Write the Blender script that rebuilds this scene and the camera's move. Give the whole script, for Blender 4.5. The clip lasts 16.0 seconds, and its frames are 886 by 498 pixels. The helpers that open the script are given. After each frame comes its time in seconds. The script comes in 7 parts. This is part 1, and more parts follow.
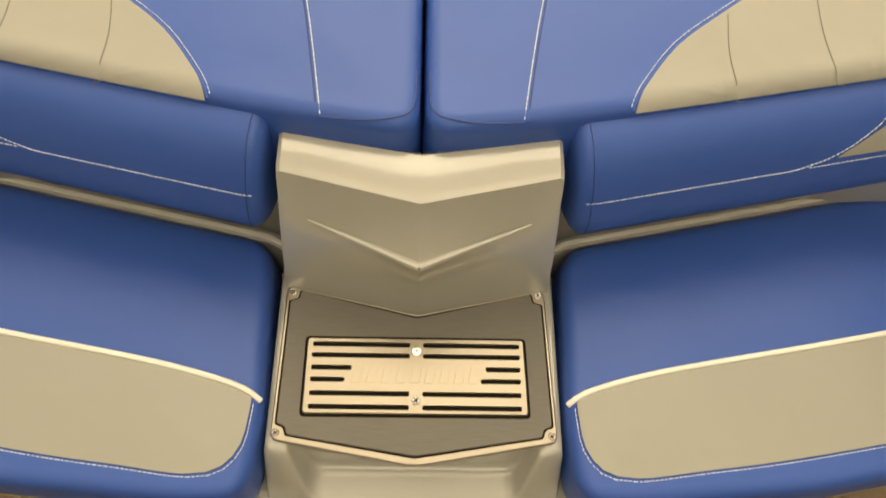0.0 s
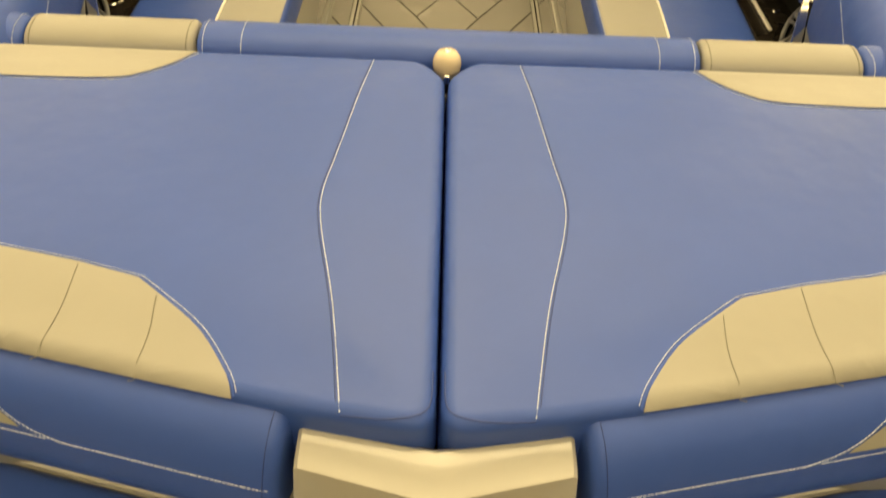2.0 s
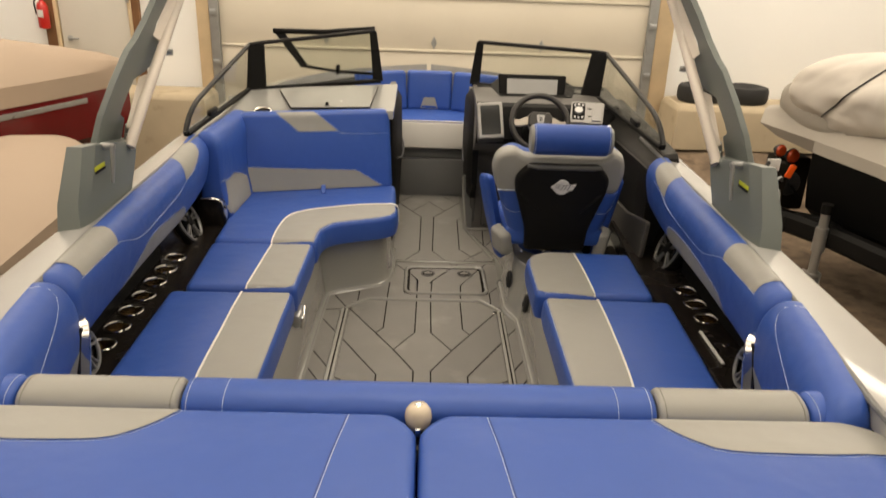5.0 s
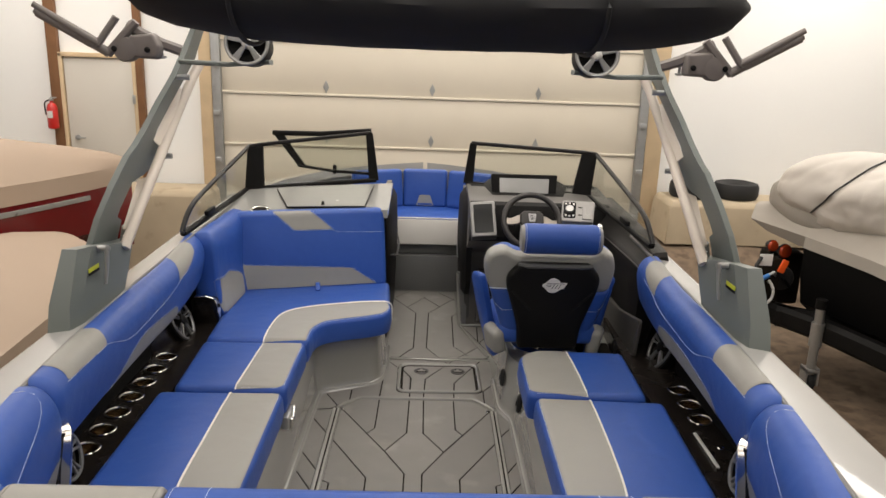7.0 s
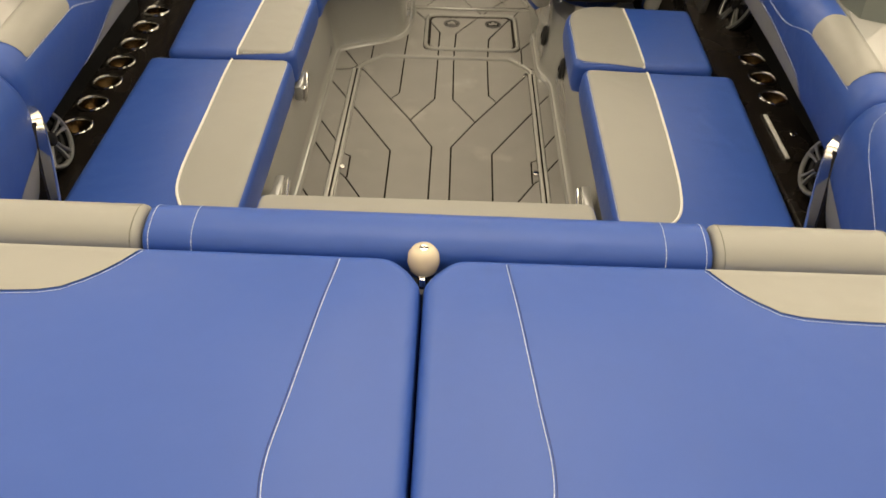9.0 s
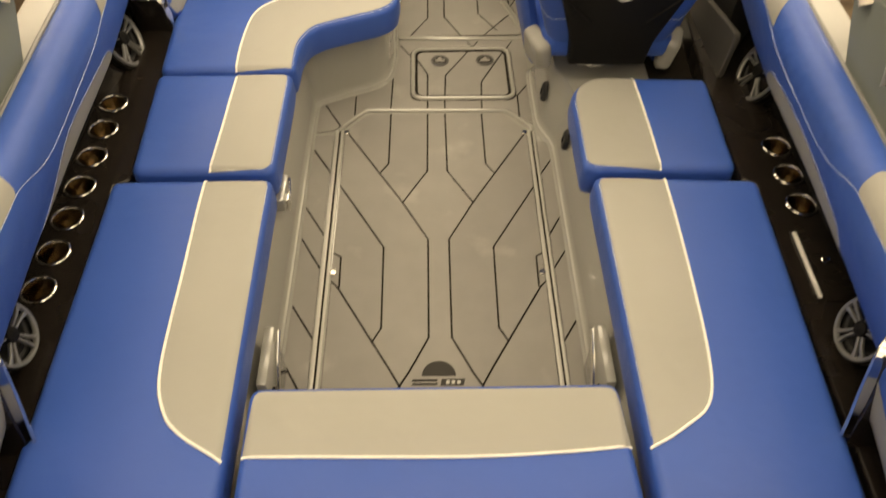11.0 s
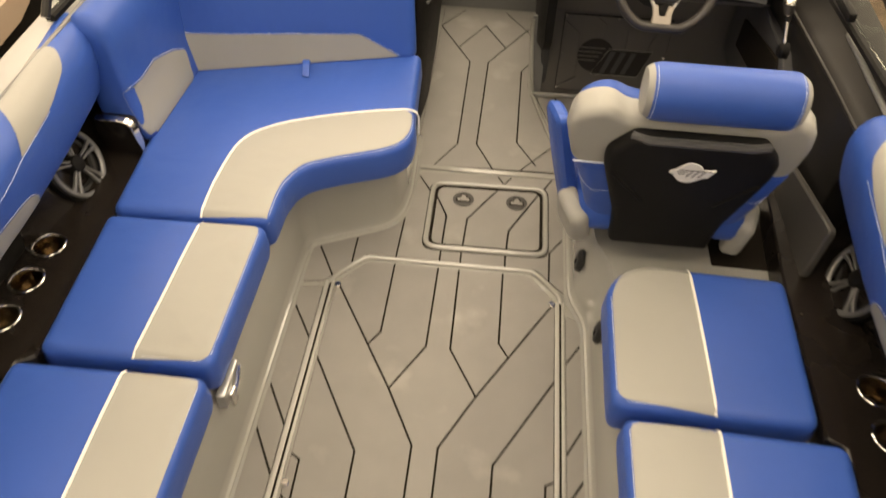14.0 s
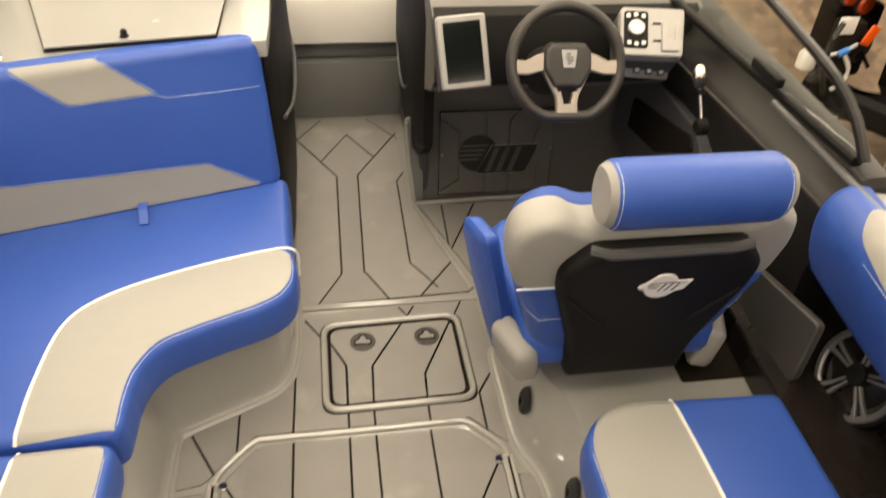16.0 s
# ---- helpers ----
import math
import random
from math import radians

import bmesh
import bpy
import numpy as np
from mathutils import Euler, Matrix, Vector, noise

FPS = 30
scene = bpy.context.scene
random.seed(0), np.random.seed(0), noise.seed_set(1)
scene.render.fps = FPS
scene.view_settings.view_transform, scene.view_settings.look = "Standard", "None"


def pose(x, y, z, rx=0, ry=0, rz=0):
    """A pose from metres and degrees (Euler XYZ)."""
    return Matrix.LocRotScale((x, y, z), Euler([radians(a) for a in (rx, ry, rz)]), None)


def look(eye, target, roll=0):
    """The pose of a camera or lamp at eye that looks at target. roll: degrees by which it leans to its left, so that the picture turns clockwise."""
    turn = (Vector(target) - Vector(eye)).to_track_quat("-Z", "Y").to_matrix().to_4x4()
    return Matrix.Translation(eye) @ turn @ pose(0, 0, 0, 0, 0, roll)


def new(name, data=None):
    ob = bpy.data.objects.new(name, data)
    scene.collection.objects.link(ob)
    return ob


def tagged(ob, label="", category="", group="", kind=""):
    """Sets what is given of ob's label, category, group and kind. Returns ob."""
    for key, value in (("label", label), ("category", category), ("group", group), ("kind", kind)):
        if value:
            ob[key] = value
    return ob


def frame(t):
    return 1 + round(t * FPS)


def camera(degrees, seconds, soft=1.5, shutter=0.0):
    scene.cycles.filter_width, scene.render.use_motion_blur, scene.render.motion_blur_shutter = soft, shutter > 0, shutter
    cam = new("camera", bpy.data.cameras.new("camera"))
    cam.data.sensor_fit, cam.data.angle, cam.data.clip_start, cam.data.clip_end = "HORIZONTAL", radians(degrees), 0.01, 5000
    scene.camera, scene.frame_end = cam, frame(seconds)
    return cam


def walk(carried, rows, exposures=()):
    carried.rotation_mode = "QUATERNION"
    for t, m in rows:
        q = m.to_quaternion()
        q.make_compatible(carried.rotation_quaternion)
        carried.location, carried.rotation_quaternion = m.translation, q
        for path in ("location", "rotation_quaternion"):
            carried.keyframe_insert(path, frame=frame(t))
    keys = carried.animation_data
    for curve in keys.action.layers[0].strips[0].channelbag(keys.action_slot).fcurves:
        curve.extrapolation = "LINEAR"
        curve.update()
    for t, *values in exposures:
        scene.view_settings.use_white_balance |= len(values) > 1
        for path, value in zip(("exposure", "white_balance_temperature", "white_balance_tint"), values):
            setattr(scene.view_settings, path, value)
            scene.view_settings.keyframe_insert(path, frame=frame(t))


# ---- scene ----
cam = camera(61.8, 16.0, shutter=0.5)
METRES, EYE, TILT, LEAN, TURN = 8.0, 1.5, 0.0, 0.0, 0.0
PATH = [
    (0, (-0.007, -1.472, 1.55), (0.07, -0.579, -0.238), 5.7),
    (0.5, (-0.007, -1.477, 1.564), (0.051, -0.469, -0.163), 4.4),
    (1, (-0.008, -1.47, 1.576), (0.032, -0.322, -0.061), 3.8),
    (1.5, (-0.022, -1.44, 1.607), (0.026, -0.159, 0.071), 3.9),
    (2, (-0.013, -1.429, 1.638), (0.01, -0.025, 0.214), 2.7),
    (2.5, (0.001, -1.429, 1.666), (0.027, 0.083, 0.357), 2.3),
    (3, (0.005, -1.43, 1.688), (0.03, 0.175, 0.494), 2.5),
    (3.5, (-0.005, -1.433, 1.707), (0.014, 0.251, 0.628), 2.6),
    (4, (-0.005, -1.436, 1.735), (0.024, 0.317, 0.772), 2.5),
    (4.5, (-0.002, -1.435, 1.749), (0.043, 0.372, 0.892), 2.3),
    (5, (0.004, -1.442, 1.768), (0.054, 0.412, 1.019), 2.1),
    (5.2, (0.006, -1.445, 1.773), (0.056, 0.425, 1.067), 2.1),
    (7.3, (0.052, -1.45, 1.81), (0.092, 0.483, 1.297), 1.9),
    (7.5, (0.057, -1.425, 1.786), (0.085, 0.477, 1.169), 1.9),
    (8, (0.049, -1.329, 1.724), (0.059, 0.434, 0.78), 1.6),
    (8.2, (0.033, -1.278, 1.702), (0.043, 0.42, 0.646), 1.2),
    (10.3, (0.065, -0.503, 2.006), (0.025, 0.73, 0.431), 3.1),
    (10.5, (-0.015, -0.419, 2.047), (-0.035, 0.803, 0.464), 1.8),
    (11, (-0.041, -0.331, 2.144), (0.005, 0.928, 0.591), 1.4),
    (11.5, (-0.026, -0.239, 2.217), (0.091, 1.088, 0.725), 4.0),
    (12, (0.1, -0.102, 2.224), (0.138, 1.281, 0.779), 3.7),
    (12.5, (0.138, 0.005, 2.209), (0.065, 1.392, 0.77), 1.0),
    (13, (0.132, 0.162, 2.172), (0.061, 1.493, 0.681), 0.1),
    (13.5, (0.126, 0.269, 2.121), (0.098, 1.566, 0.6), 1.4),
    (14, (0.132, 0.384, 2.02), (0.019, 1.745, 0.559), 1.8),
    (14.5, (0.184, 0.547, 1.791), (0.064, 2.066, 0.494), -0.8),
    (15, (0.149, 0.647, 1.827), (0.195, 2.101, 0.454), 4.1),
    (15.5, (0.041, 0.78, 1.809), (0.18, 2.235, 0.443), 0.9),
    (16, (-0.019, 0.838, 1.78), (0.249, 2.368, 0.52), 2.8),
]
EXPOSURES = [
    (0.0, 0.05, 8600, 5), (0.5, 0.05, 9000, 5), (1.0, 0.18, 10900, 2), (1.5, 0.20, 13500, 0), (2.0, 0.14, 14500, 1), (2.5, 0.10, 12700, 2), (3.0, -0.02, 11500, 4.5), (3.5, -0.02, 9000, 9),
    (4.0, -0.12, 8000, 11), (4.5, -0.22, 7700, 12), (5.0, -0.26, 7250, 12), (7.3, -0.34, 6300, 13), (8.0, -0.20, 6500, 12), (10.5, 0.12, 9500, 3.5), (11.0, 0.20, 8900, 8.5), (12.0, 0.22, 8000, 11), (13.0, 0.25, 7900, 11), (13.5, 0.28, 7900, 12), (14.5, 0.50, 8100, 12), (15.5, 0.49, 7600, 12), (16.0, 0.52, 7550, 12),
]
walk(cam, [(t, look(eye, target, roll)) for t, eye, target, roll in PATH], EXPOSURES)
# end walk

# ---- light and air ----
world = bpy.data.worlds.new("world")
scene.world = world
world.use_nodes = True
wn = world.node_tree
sky = wn.nodes.new("ShaderNodeTexSky")
sky.sky_type, sky.sun_disc, sky.sun_elevation, sky.sun_rotation = "NISHITA", False, radians(35), radians(200)
wn.links.new(sky.outputs[0], wn.nodes["Background"].inputs[0])
wn.nodes["Background"].inputs[1].default_value = 0.1

LAMP = 90.0
UPLIGHT = 1.3
LAMP_TINT = (1.0, 0.93, 0.82)
CEIL = 4.4
GROUND = -0.80


def added_ceiling_lamp(x, y, w, l, power, up=False):
    """An assumed area lamp out of view under the roof, for the overhead light."""
    data = bpy.data.lights.new("unseen_lamp_bank", "AREA")
    data.shape, data.size, data.size_y, data.energy, data.color = "RECTANGLE", w, l, power, LAMP_TINT
    ob = new("unseen_lamp_bank", data)
    ob.matrix_world = pose(x, y, CEIL - 0.5, 180 if up else 0)
    return ob


# lamps are added out of view; upward ones brighten the ceiling and shaded sides
for ly, power in ((-6.5, 0.45), (-2.2, 0.20), (1.4, 0.90), (5.75, 0.92)):
    # the row nearest the door has larger shares to whiten the wall
    for lx, share in ((-4.2, 1.5 if ly > 5 else 0.8), (0.2, 1.0 if ly > 5 else 1.2), (4.6, 1.75 if ly > 5 else 0.8)):
        added_ceiling_lamp(lx, ly, 2.6, 3.0, LAMP * power * share)
    added_ceiling_lamp(0.2, ly, 10.0, 2.0, LAMP * UPLIGHT, True)


# ---- materials ----
def material(name, color, rough=0.5, metal=0.0, coat=0.0, grain=(400.0, 0.05), vary=0.08, patch=6.0, stain=None, per=0.0, spec=0.5, streak=None, wave=0.0):
    """A surface with fine grain, slow colour drift and, if given, stains of another colour."""
    m = bpy.data.materials.new(name)
    m.use_nodes = True
    nt = m.node_tree
    n, lk = nt.nodes, nt.links
    b = n["Principled BSDF"]
    b.inputs["Metallic"].default_value = metal
    b.inputs["Coat Weight"].default_value = coat
    b.inputs["Coat Roughness"].default_value = 0.04
    b.inputs["Specular IOR Level"].default_value = spec
    geo = n.new("ShaderNodeNewGeometry")
    slow = n.new("ShaderNodeTexNoise")
    slow.inputs["Scale"].default_value, slow.inputs["Detail"].default_value = patch, 4.0
    fine = n.new("ShaderNodeTexNoise")
    fine.inputs["Scale"].default_value, fine.inputs["Detail"].default_value = grain[0], 3.0
    for t in (slow, fine):
        if streak:
            mp = n.new("ShaderNodeMapping")
            mp.inputs["Scale"].default_value = [c * (1.0 if t is slow else 0.1) for c in streak]
            lk.new(geo.outputs["Position"], mp.inputs["Vector"])
            lk.new(mp.outputs["Vector"], t.inputs["Vector"])
        else:
            lk.new(geo.outputs["Position"], t.inputs["Vector"])
    mix = n.new("ShaderNodeMix")
    mix.data_type = "RGBA"
    mix.inputs["A"].default_value = (*[c * (1 - vary) for c in color], 1)
    mix.inputs["B"].default_value = (*[min(1, c * (1 + vary)) for c in color], 1)
    lk.new(slow.outputs["Fac"], mix.inputs["Factor"])
    out = mix.outputs["Result"]
    if stain:
        ramp = n.new("ShaderNodeValToRGB")
        ramp.color_ramp.elements[0].position, ramp.color_ramp.elements[1].position = stain[1], stain[1] + 0.12
        sn = n.new("ShaderNodeTexNoise")
        sn.inputs["Scale"].default_value, sn.inputs["Detail"].default_value = stain[2], 6.0
        lk.new(geo.outputs["Position"], sn.inputs["Vector"])
        lk.new(sn.outputs["Fac"], ramp.inputs["Fac"])
        m2 = n.new("ShaderNodeMix")
        m2.data_type = "RGBA"
        lk.new(ramp.outputs["Color"], m2.inputs["Factor"])
        lk.new(out, m2.inputs["A"])
        m2.inputs["B"].default_value = (*stain[0], 1)
        out = m2.outputs["Result"]
    if per:
        info = n.new("ShaderNodeObjectInfo")
        hsv = n.new("ShaderNodeHueSaturation")
        mr = n.new("ShaderNodeMapRange")
        mr.inputs["To Min"].default_value, mr.inputs["To Max"].default_value = 1 - per, 1 + per
        lk.new(info.outputs["Random"], mr.inputs["Value"])
        lk.new(mr.outputs["Result"], hsv.inputs["Value"])
        lk.new(out, hsv.inputs["Color"])
        out = hsv.outputs["Color"]
    lk.new(out, b.inputs["Base Color"])
    rr = n.new("ShaderNodeMapRange")
    rr.inputs["To Min"].default_value, rr.inputs["To Max"].default_value = max(0.02, rough - 0.06), min(1, rough + 0.06)
    lk.new(slow.outputs["Fac"], rr.inputs["Value"])
    lk.new(rr.outputs["Result"], b.inputs["Roughness"])
    if grain[1] > 0:
        bump = n.new("ShaderNodeBump")
        bump.inputs["Strength"].default_value, bump.inputs["Distance"].default_value = grain[1], 0.002
        lk.new(fine.outputs["Fac"], bump.inputs["Height"])
        lk.new(bump.outputs["Normal"], b.inputs["Normal"])
        if wave:
            # slow puckers of stretched vinyl over foam
            swell = n.new("ShaderNodeTexNoise")
            swell.inputs["Scale"].default_value, swell.inputs["Detail"].default_value = 9.0, 2.0
            lk.new(geo.outputs["Position"], swell.inputs["Vector"])
            low = n.new("ShaderNodeBump")
            low.inputs["Strength"].default_value, low.inputs["Distance"].default_value = wave, 0.02
            lk.new(swell.outputs["Fac"], low.inputs["Height"])
            lk.new(low.outputs["Normal"], bump.inputs["Normal"])
    return m


def glass_material(name, tint):
    m = bpy.data.materials.new(name)
    m.use_nodes = True
    nt = m.node_tree
    n, lk = nt.nodes, nt.links
    clear = n.new("ShaderNodeBsdfTransparent")
    clear.inputs["Color"].default_value = (*tint, 1)
    gloss = n.new("ShaderNodeBsdfGlossy")
    gloss.inputs["Roughness"].default_value = 0.02
    fres = n.new("ShaderNodeLayerWeight")
    fres.inputs["Blend"].default_value = 0.5
    power = n.new("ShaderNodeMath")
    power.operation = "POWER"
    power.inputs[1].default_value = 4.0
    lk.new(fres.outputs["Facing"], power.inputs[0])
    fade = n.new("ShaderNodeMapRange")
    fade.inputs["To Min"].default_value, fade.inputs["To Max"].default_value = 0.03, 0.55
    lk.new(power.outputs[0], fade.inputs["Value"])
    mix = n.new("ShaderNodeMixShader")
    lk.new(fade.outputs["Result"], mix.inputs["Fac"])
    lk.new(clear.outputs[0], mix.inputs[1])
    lk.new(gloss.outputs[0], mix.inputs[2])
    lk.new(mix.outputs[0], n["Material Output"].inputs["Surface"])
    return m


BLUE = material("blue_vinyl", (0.027, 0.085, 0.36), 0.42, spec=0.42, wave=0.22, grain=(700, 0.16), vary=0.06, patch=3.0)
GREY = material("grey_vinyl", (0.295, 0.29, 0.265), 0.45, wave=0.22, grain=(700, 0.16), vary=0.05, patch=4.0)
# grey vinyl again, with the brighter bow light put into its colour
LITVINYL = material("lit_grey_vinyl", (0.47, 0.455, 0.425), 0.42, grain=(700, 0.12), vary=0.05, patch=4.0)
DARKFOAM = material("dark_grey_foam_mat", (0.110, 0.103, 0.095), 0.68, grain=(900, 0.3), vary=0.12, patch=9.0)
PIPING = material("white_piping", (0.80, 0.78, 0.72), 0.35, grain=(300, 0.02))
THREAD = material("white_thread", (0.72, 0.80, 0.96), 0.5, grain=(300, 0.0))
SEAMDARK = material("dark_blue_thread", (0.018, 0.048, 0.21), 0.6, grain=(300, 0.0))
SEAMGREY = material("grey_thread", (0.20, 0.195, 0.17), 0.6, grain=(300, 0.0))
GEL = material("grey_gelcoat", (0.30, 0.295, 0.272), 0.22, coat=1.0, grain=(60, 0.008), vary=0.05, patch=5.0)
# grey gelcoat lightened at the stern; missing light is put into its colour
GELLIT = material("lit_grey_gelcoat", (0.365, 0.358, 0.328), 0.22, coat=1.0, grain=(60, 0.008), vary=0.05, patch=5.0)
GELWHITE = material("white_gelcoat", (0.455, 0.45, 0.435), 0.2, coat=0.6, grain=(60, 0.01), vary=0.03)
CUPSTEEL = material("satin_steel", (0.40, 0.34, 0.26), 0.16, metal=1.0, grain=(200, 0.02), vary=0.1)
RAIL = material("satin_rail", (0.40, 0.39, 0.36), 0.4, metal=0.3, grain=(300, 0.05), vary=0.1)
GELSILVER = material("silver_grey_gelcoat", (0.27, 0.27, 0.255), 0.25, coat=0.4, grain=(60, 0.01), vary=0.04)
EVA = material("grey_foam_mat", (0.218, 0.208, 0.194), 0.72, grain=(900, 0.35), vary=0.10, patch=9.0, per=0.05, stain=((0.275, 0.262, 0.24), 0.60, 4.0))
EVAPLATE = material("brushed_grey_foam", (0.15, 0.142, 0.128), 0.6, grain=(900, 0.4), vary=0.22, patch=9.0, streak=(3.0, 70.0, 70.0))
EMBLEMBROWN = material("dark_brown_foam_inlay", (0.016, 0.013, 0.010), 0.7, grain=(900, 0.3), vary=0.1)
LEATHER = material("worn_grey_leather", (0.027, 0.024, 0.022), 0.45, grain=(500, 0.3), vary=0.15)
CHAMPAGNE = material("champagne_metal", (0.42, 0.375, 0.32), 0.36, metal=0.6, grain=(300, 0.03), vary=0.05)
# near-black for grooves; also shade put into flat holes, slots and openings
GROOVESHADE = material("groove_and_shade_black", (0.012, 0.009, 0.006), 0.9, grain=(200, 0.05), spec=0.15)
BLACK = material("black_moulded_plastic", (0.008, 0.0075, 0.007), 0.55, spec=0.14, grain=(500, 0.25), vary=0.2)
TRIMBLACK = material("charcoal_side_trim", (0.013, 0.0115, 0.010), 0.42, grain=(400, 0.16), vary=0.18, spec=0.34)
PODBLACK = material("black_satin_panel", (0.014, 0.011, 0.009), 0.26, grain=(300, 0.05), vary=0.15, coat=0.1, spec=0.4)
DARKGREY = material("dark_grey_plastic", (0.060, 0.060, 0.062), 0.5, grain=(500, 0.25), vary=0.12)
KICKGREY = material("charcoal_gelcoat", (0.105, 0.098, 0.090), 0.5, grain=(400, 0.15), vary=0.12)
PANELSILVER = material("satin_silver_panel", (0.33, 0.32, 0.303), 0.42, metal=0.2, grain=(300, 0.04), vary=0.06)
MIDGREY = material("mid_grey_gelcoat", (0.16, 0.162, 0.16), 0.35, grain=(200, 0.05), vary=0.07, coat=0.2)
STEEL = material("polished_steel", (0.75, 0.73, 0.70), 0.14, metal=1.0, grain=(200, 0.02), vary=0.05)
ALU = material("brushed_aluminium", (0.40, 0.355, 0.30), 0.42, metal=1.0, grain=(500, 0.08), vary=0.06)
SILVER = material("silver_painted_plastic", (0.40, 0.40, 0.39), 0.3, metal=0.6, grain=(200, 0.02), vary=0.05)
GRILLE = material("satin_grille_silver", (0.24, 0.24, 0.235), 0.38, metal=0.6, grain=(200, 0.03), vary=0.08)
TOWER = material("grey_powder_coat", (0.165, 0.185, 0.176), 0.4, grain=(500, 0.15), vary=0.06)
RACKGREY = material("warm_grey_rack_paint", (0.17, 0.15, 0.14), 0.45, grain=(400, 0.15), vary=0.08)
TOWERTUBE = material("pale_tan_tube_paint", (0.74, 0.66, 0.57), 0.35, grain=(300, 0.05), vary=0.05)
CANVAS = material("black_canvas", (0.010, 0.010, 0.011), 0.85, grain=(500, 0.4), vary=0.2)
RUBBER = material("black_rubber", (0.018, 0.018, 0.018), 0.75, grain=(300, 0.2), vary=0.2)
GLASS = glass_material("smoked_glass", (0.92, 0.93, 0.91))
SCREEN = material("dark_screen_glass", (0.006, 0.008, 0.008), 0.10, coat=0.3, grain=(200, 0.0))
# pale base colour holds the reflection on the display glass
SCREENGLARE = material("screen_painted_reflection", (0.35, 0.35, 0.34), 0.12, coat=1.0, grain=(200, 0.0))
WHITEPLASTIC = material("white_plastic", (0.72, 0.71, 0.68), 0.35, grain=(300, 0.05))
IVORY = material("ivory_knob", (0.62, 0.52, 0.38), 0.25, coat=0.6, grain=(40, 0.02), vary=0.12, patch=30)
SHEET = material("white_wall_sheeting", (0.90, 0.90, 0.88), 0.6, grain=(30, 0.15), vary=0.03, patch=0.8)
LEAFPAINT = material("off_white_door_paint", (0.60, 0.57, 0.51), 0.5, grain=(200, 0.1), vary=0.05, patch=2.0)
# grey panel darkened: the shade beside the helm seat is in the colour
CUBBYSHADE = material("shaded_grey_panel", (0.062, 0.058, 0.053), 0.45, grain=(300, 0.1), vary=0.1)
DOORPAINT = material("cream_door_paint", (0.70, 0.645, 0.54), 0.5, grain=(200, 0.1), vary=0.05, patch=2.0)
PINE = material("weathered_pine", (0.60, 0.46, 0.29), 0.7, grain=(90, 0.3), vary=0.2, patch=5.0, per=0.1)
BROWNWOOD = material("brown_stained_wood", (0.20, 0.095, 0.04), 0.65, grain=(90, 0.3), vary=0.25, patch=6.0)
GALV = material("galvanised_steel", (0.42, 0.43, 0.43), 0.45, metal=0.7, grain=(60, 0.1), vary=0.2, patch=12.0)
CONCRETE = material("tan_concrete", (0.44, 0.36, 0.25), 0.85, grain=(120, 0.6), vary=0.12, patch=4.0, stain=((0.30, 0.24, 0.16), 0.6, 3.0))
DIRT = material("brown_dirt_floor", (0.150, 0.106, 0.070), 0.9, grain=(22, 1.0), vary=0.7, patch=9.0, stain=((0.085, 0.058, 0.037), 0.54, 4.6))
TARPTAN = material("tan_boat_cover", (0.37, 0.285, 0.215), 0.75, grain=(500, 0.3), vary=0.07, patch=2.0)
TARPGREY = material("grey_boat_cover", (0.34, 0.31, 0.27), 0.75, grain=(500, 0.3), vary=0.10, patch=3.0)
TARPPALE = material("pale_folded_tarpaulin", (0.54, 0.50, 0.45), 0.6, grain=(300, 0.3), vary=0.08, patch=3.0)
REDHULL = material("red_gelcoat", (0.13, 0.001, 0.004), 0.2, coat=0.4, grain=(60, 0.0), vary=0.08)
REDPAINT = material("red_cylinder_paint", (0.52, 0.02, 0.015), 0.3, coat=0.3, grain=(200, 0.02))
LAMPRED = material("amber_lamp_lens", (0.42, 0.050, 0.012), 0.25, grain=(200, 0.02))
ORANGE = material("orange_plastic", (0.80, 0.10, 0.01), 0.35, grain=(200, 0.02))
YELLOWTAG = material("yellow_label", (0.62, 0.66, 0.04), 0.5, grain=(300, 0.02))
BLUETAPE = material("blue_tape", (0.03, 0.18, 0.55), 0.5, grain=(300, 0.05))
# black paint with the deep shade under the cover put into its colour
HULLBLACKSHADE = material("shaded_black_hull_paint", (0.005, 0.005, 0.005), 0.7, spec=0.06, grain=(60, 0.02))


# ---- mesh helpers ----
BASES = {}


def thing(name, label, category, group="", kind="", at=(0, 0, 0)):
    ob = new(name)
    ob.empty_display_size = 0.1
    ob.matrix_basis = Matrix.Translation(at)
    BASES[ob.name] = Matrix.Translation(at)
    return tagged(ob, label, category, group, kind)


def smooth(me, angle=40):
    for p in me.polygons:
        p.use_smooth = True
    me.set_sharp_from_angle(angle=radians(angle))


def to_mesh(name, shape, mat_, turn=None, angle=40):
    if isinstance(shape, bpy.types.Mesh):
        me = shape
    else:
        bmesh.ops.recalc_face_normals(shape, faces=shape.faces)
        if turn is not None:
            shape.transform(turn)
        me = bpy.data.meshes.new(name)
        shape.to_mesh(me)
        shape.free()
        smooth(me, angle)
    me.materials.clear()
    me.materials.append(mat_)
    return me


def part(name, shape, mat_, parent, label="", turn=None, angle=40):
    """One mesh under a thing or under a part, in world coordinates."""
    ob = new(name, to_mesh(name, shape, mat_, turn, angle))
    ob.parent = parent
    if parent.name in BASES:
        ob.matrix_parent_inverse = BASES[parent.name].inverted()
    return tagged(ob, label)


def solo(name, shape, mat_, label, category, group="", kind="", turn=None, angle=40):
    return tagged(new(name, to_mesh(name, shape, mat_, turn, angle)), label, category, group, kind)


def loft(rings, closed=True, caps=True):
    """Skin between rings of equally many points."""
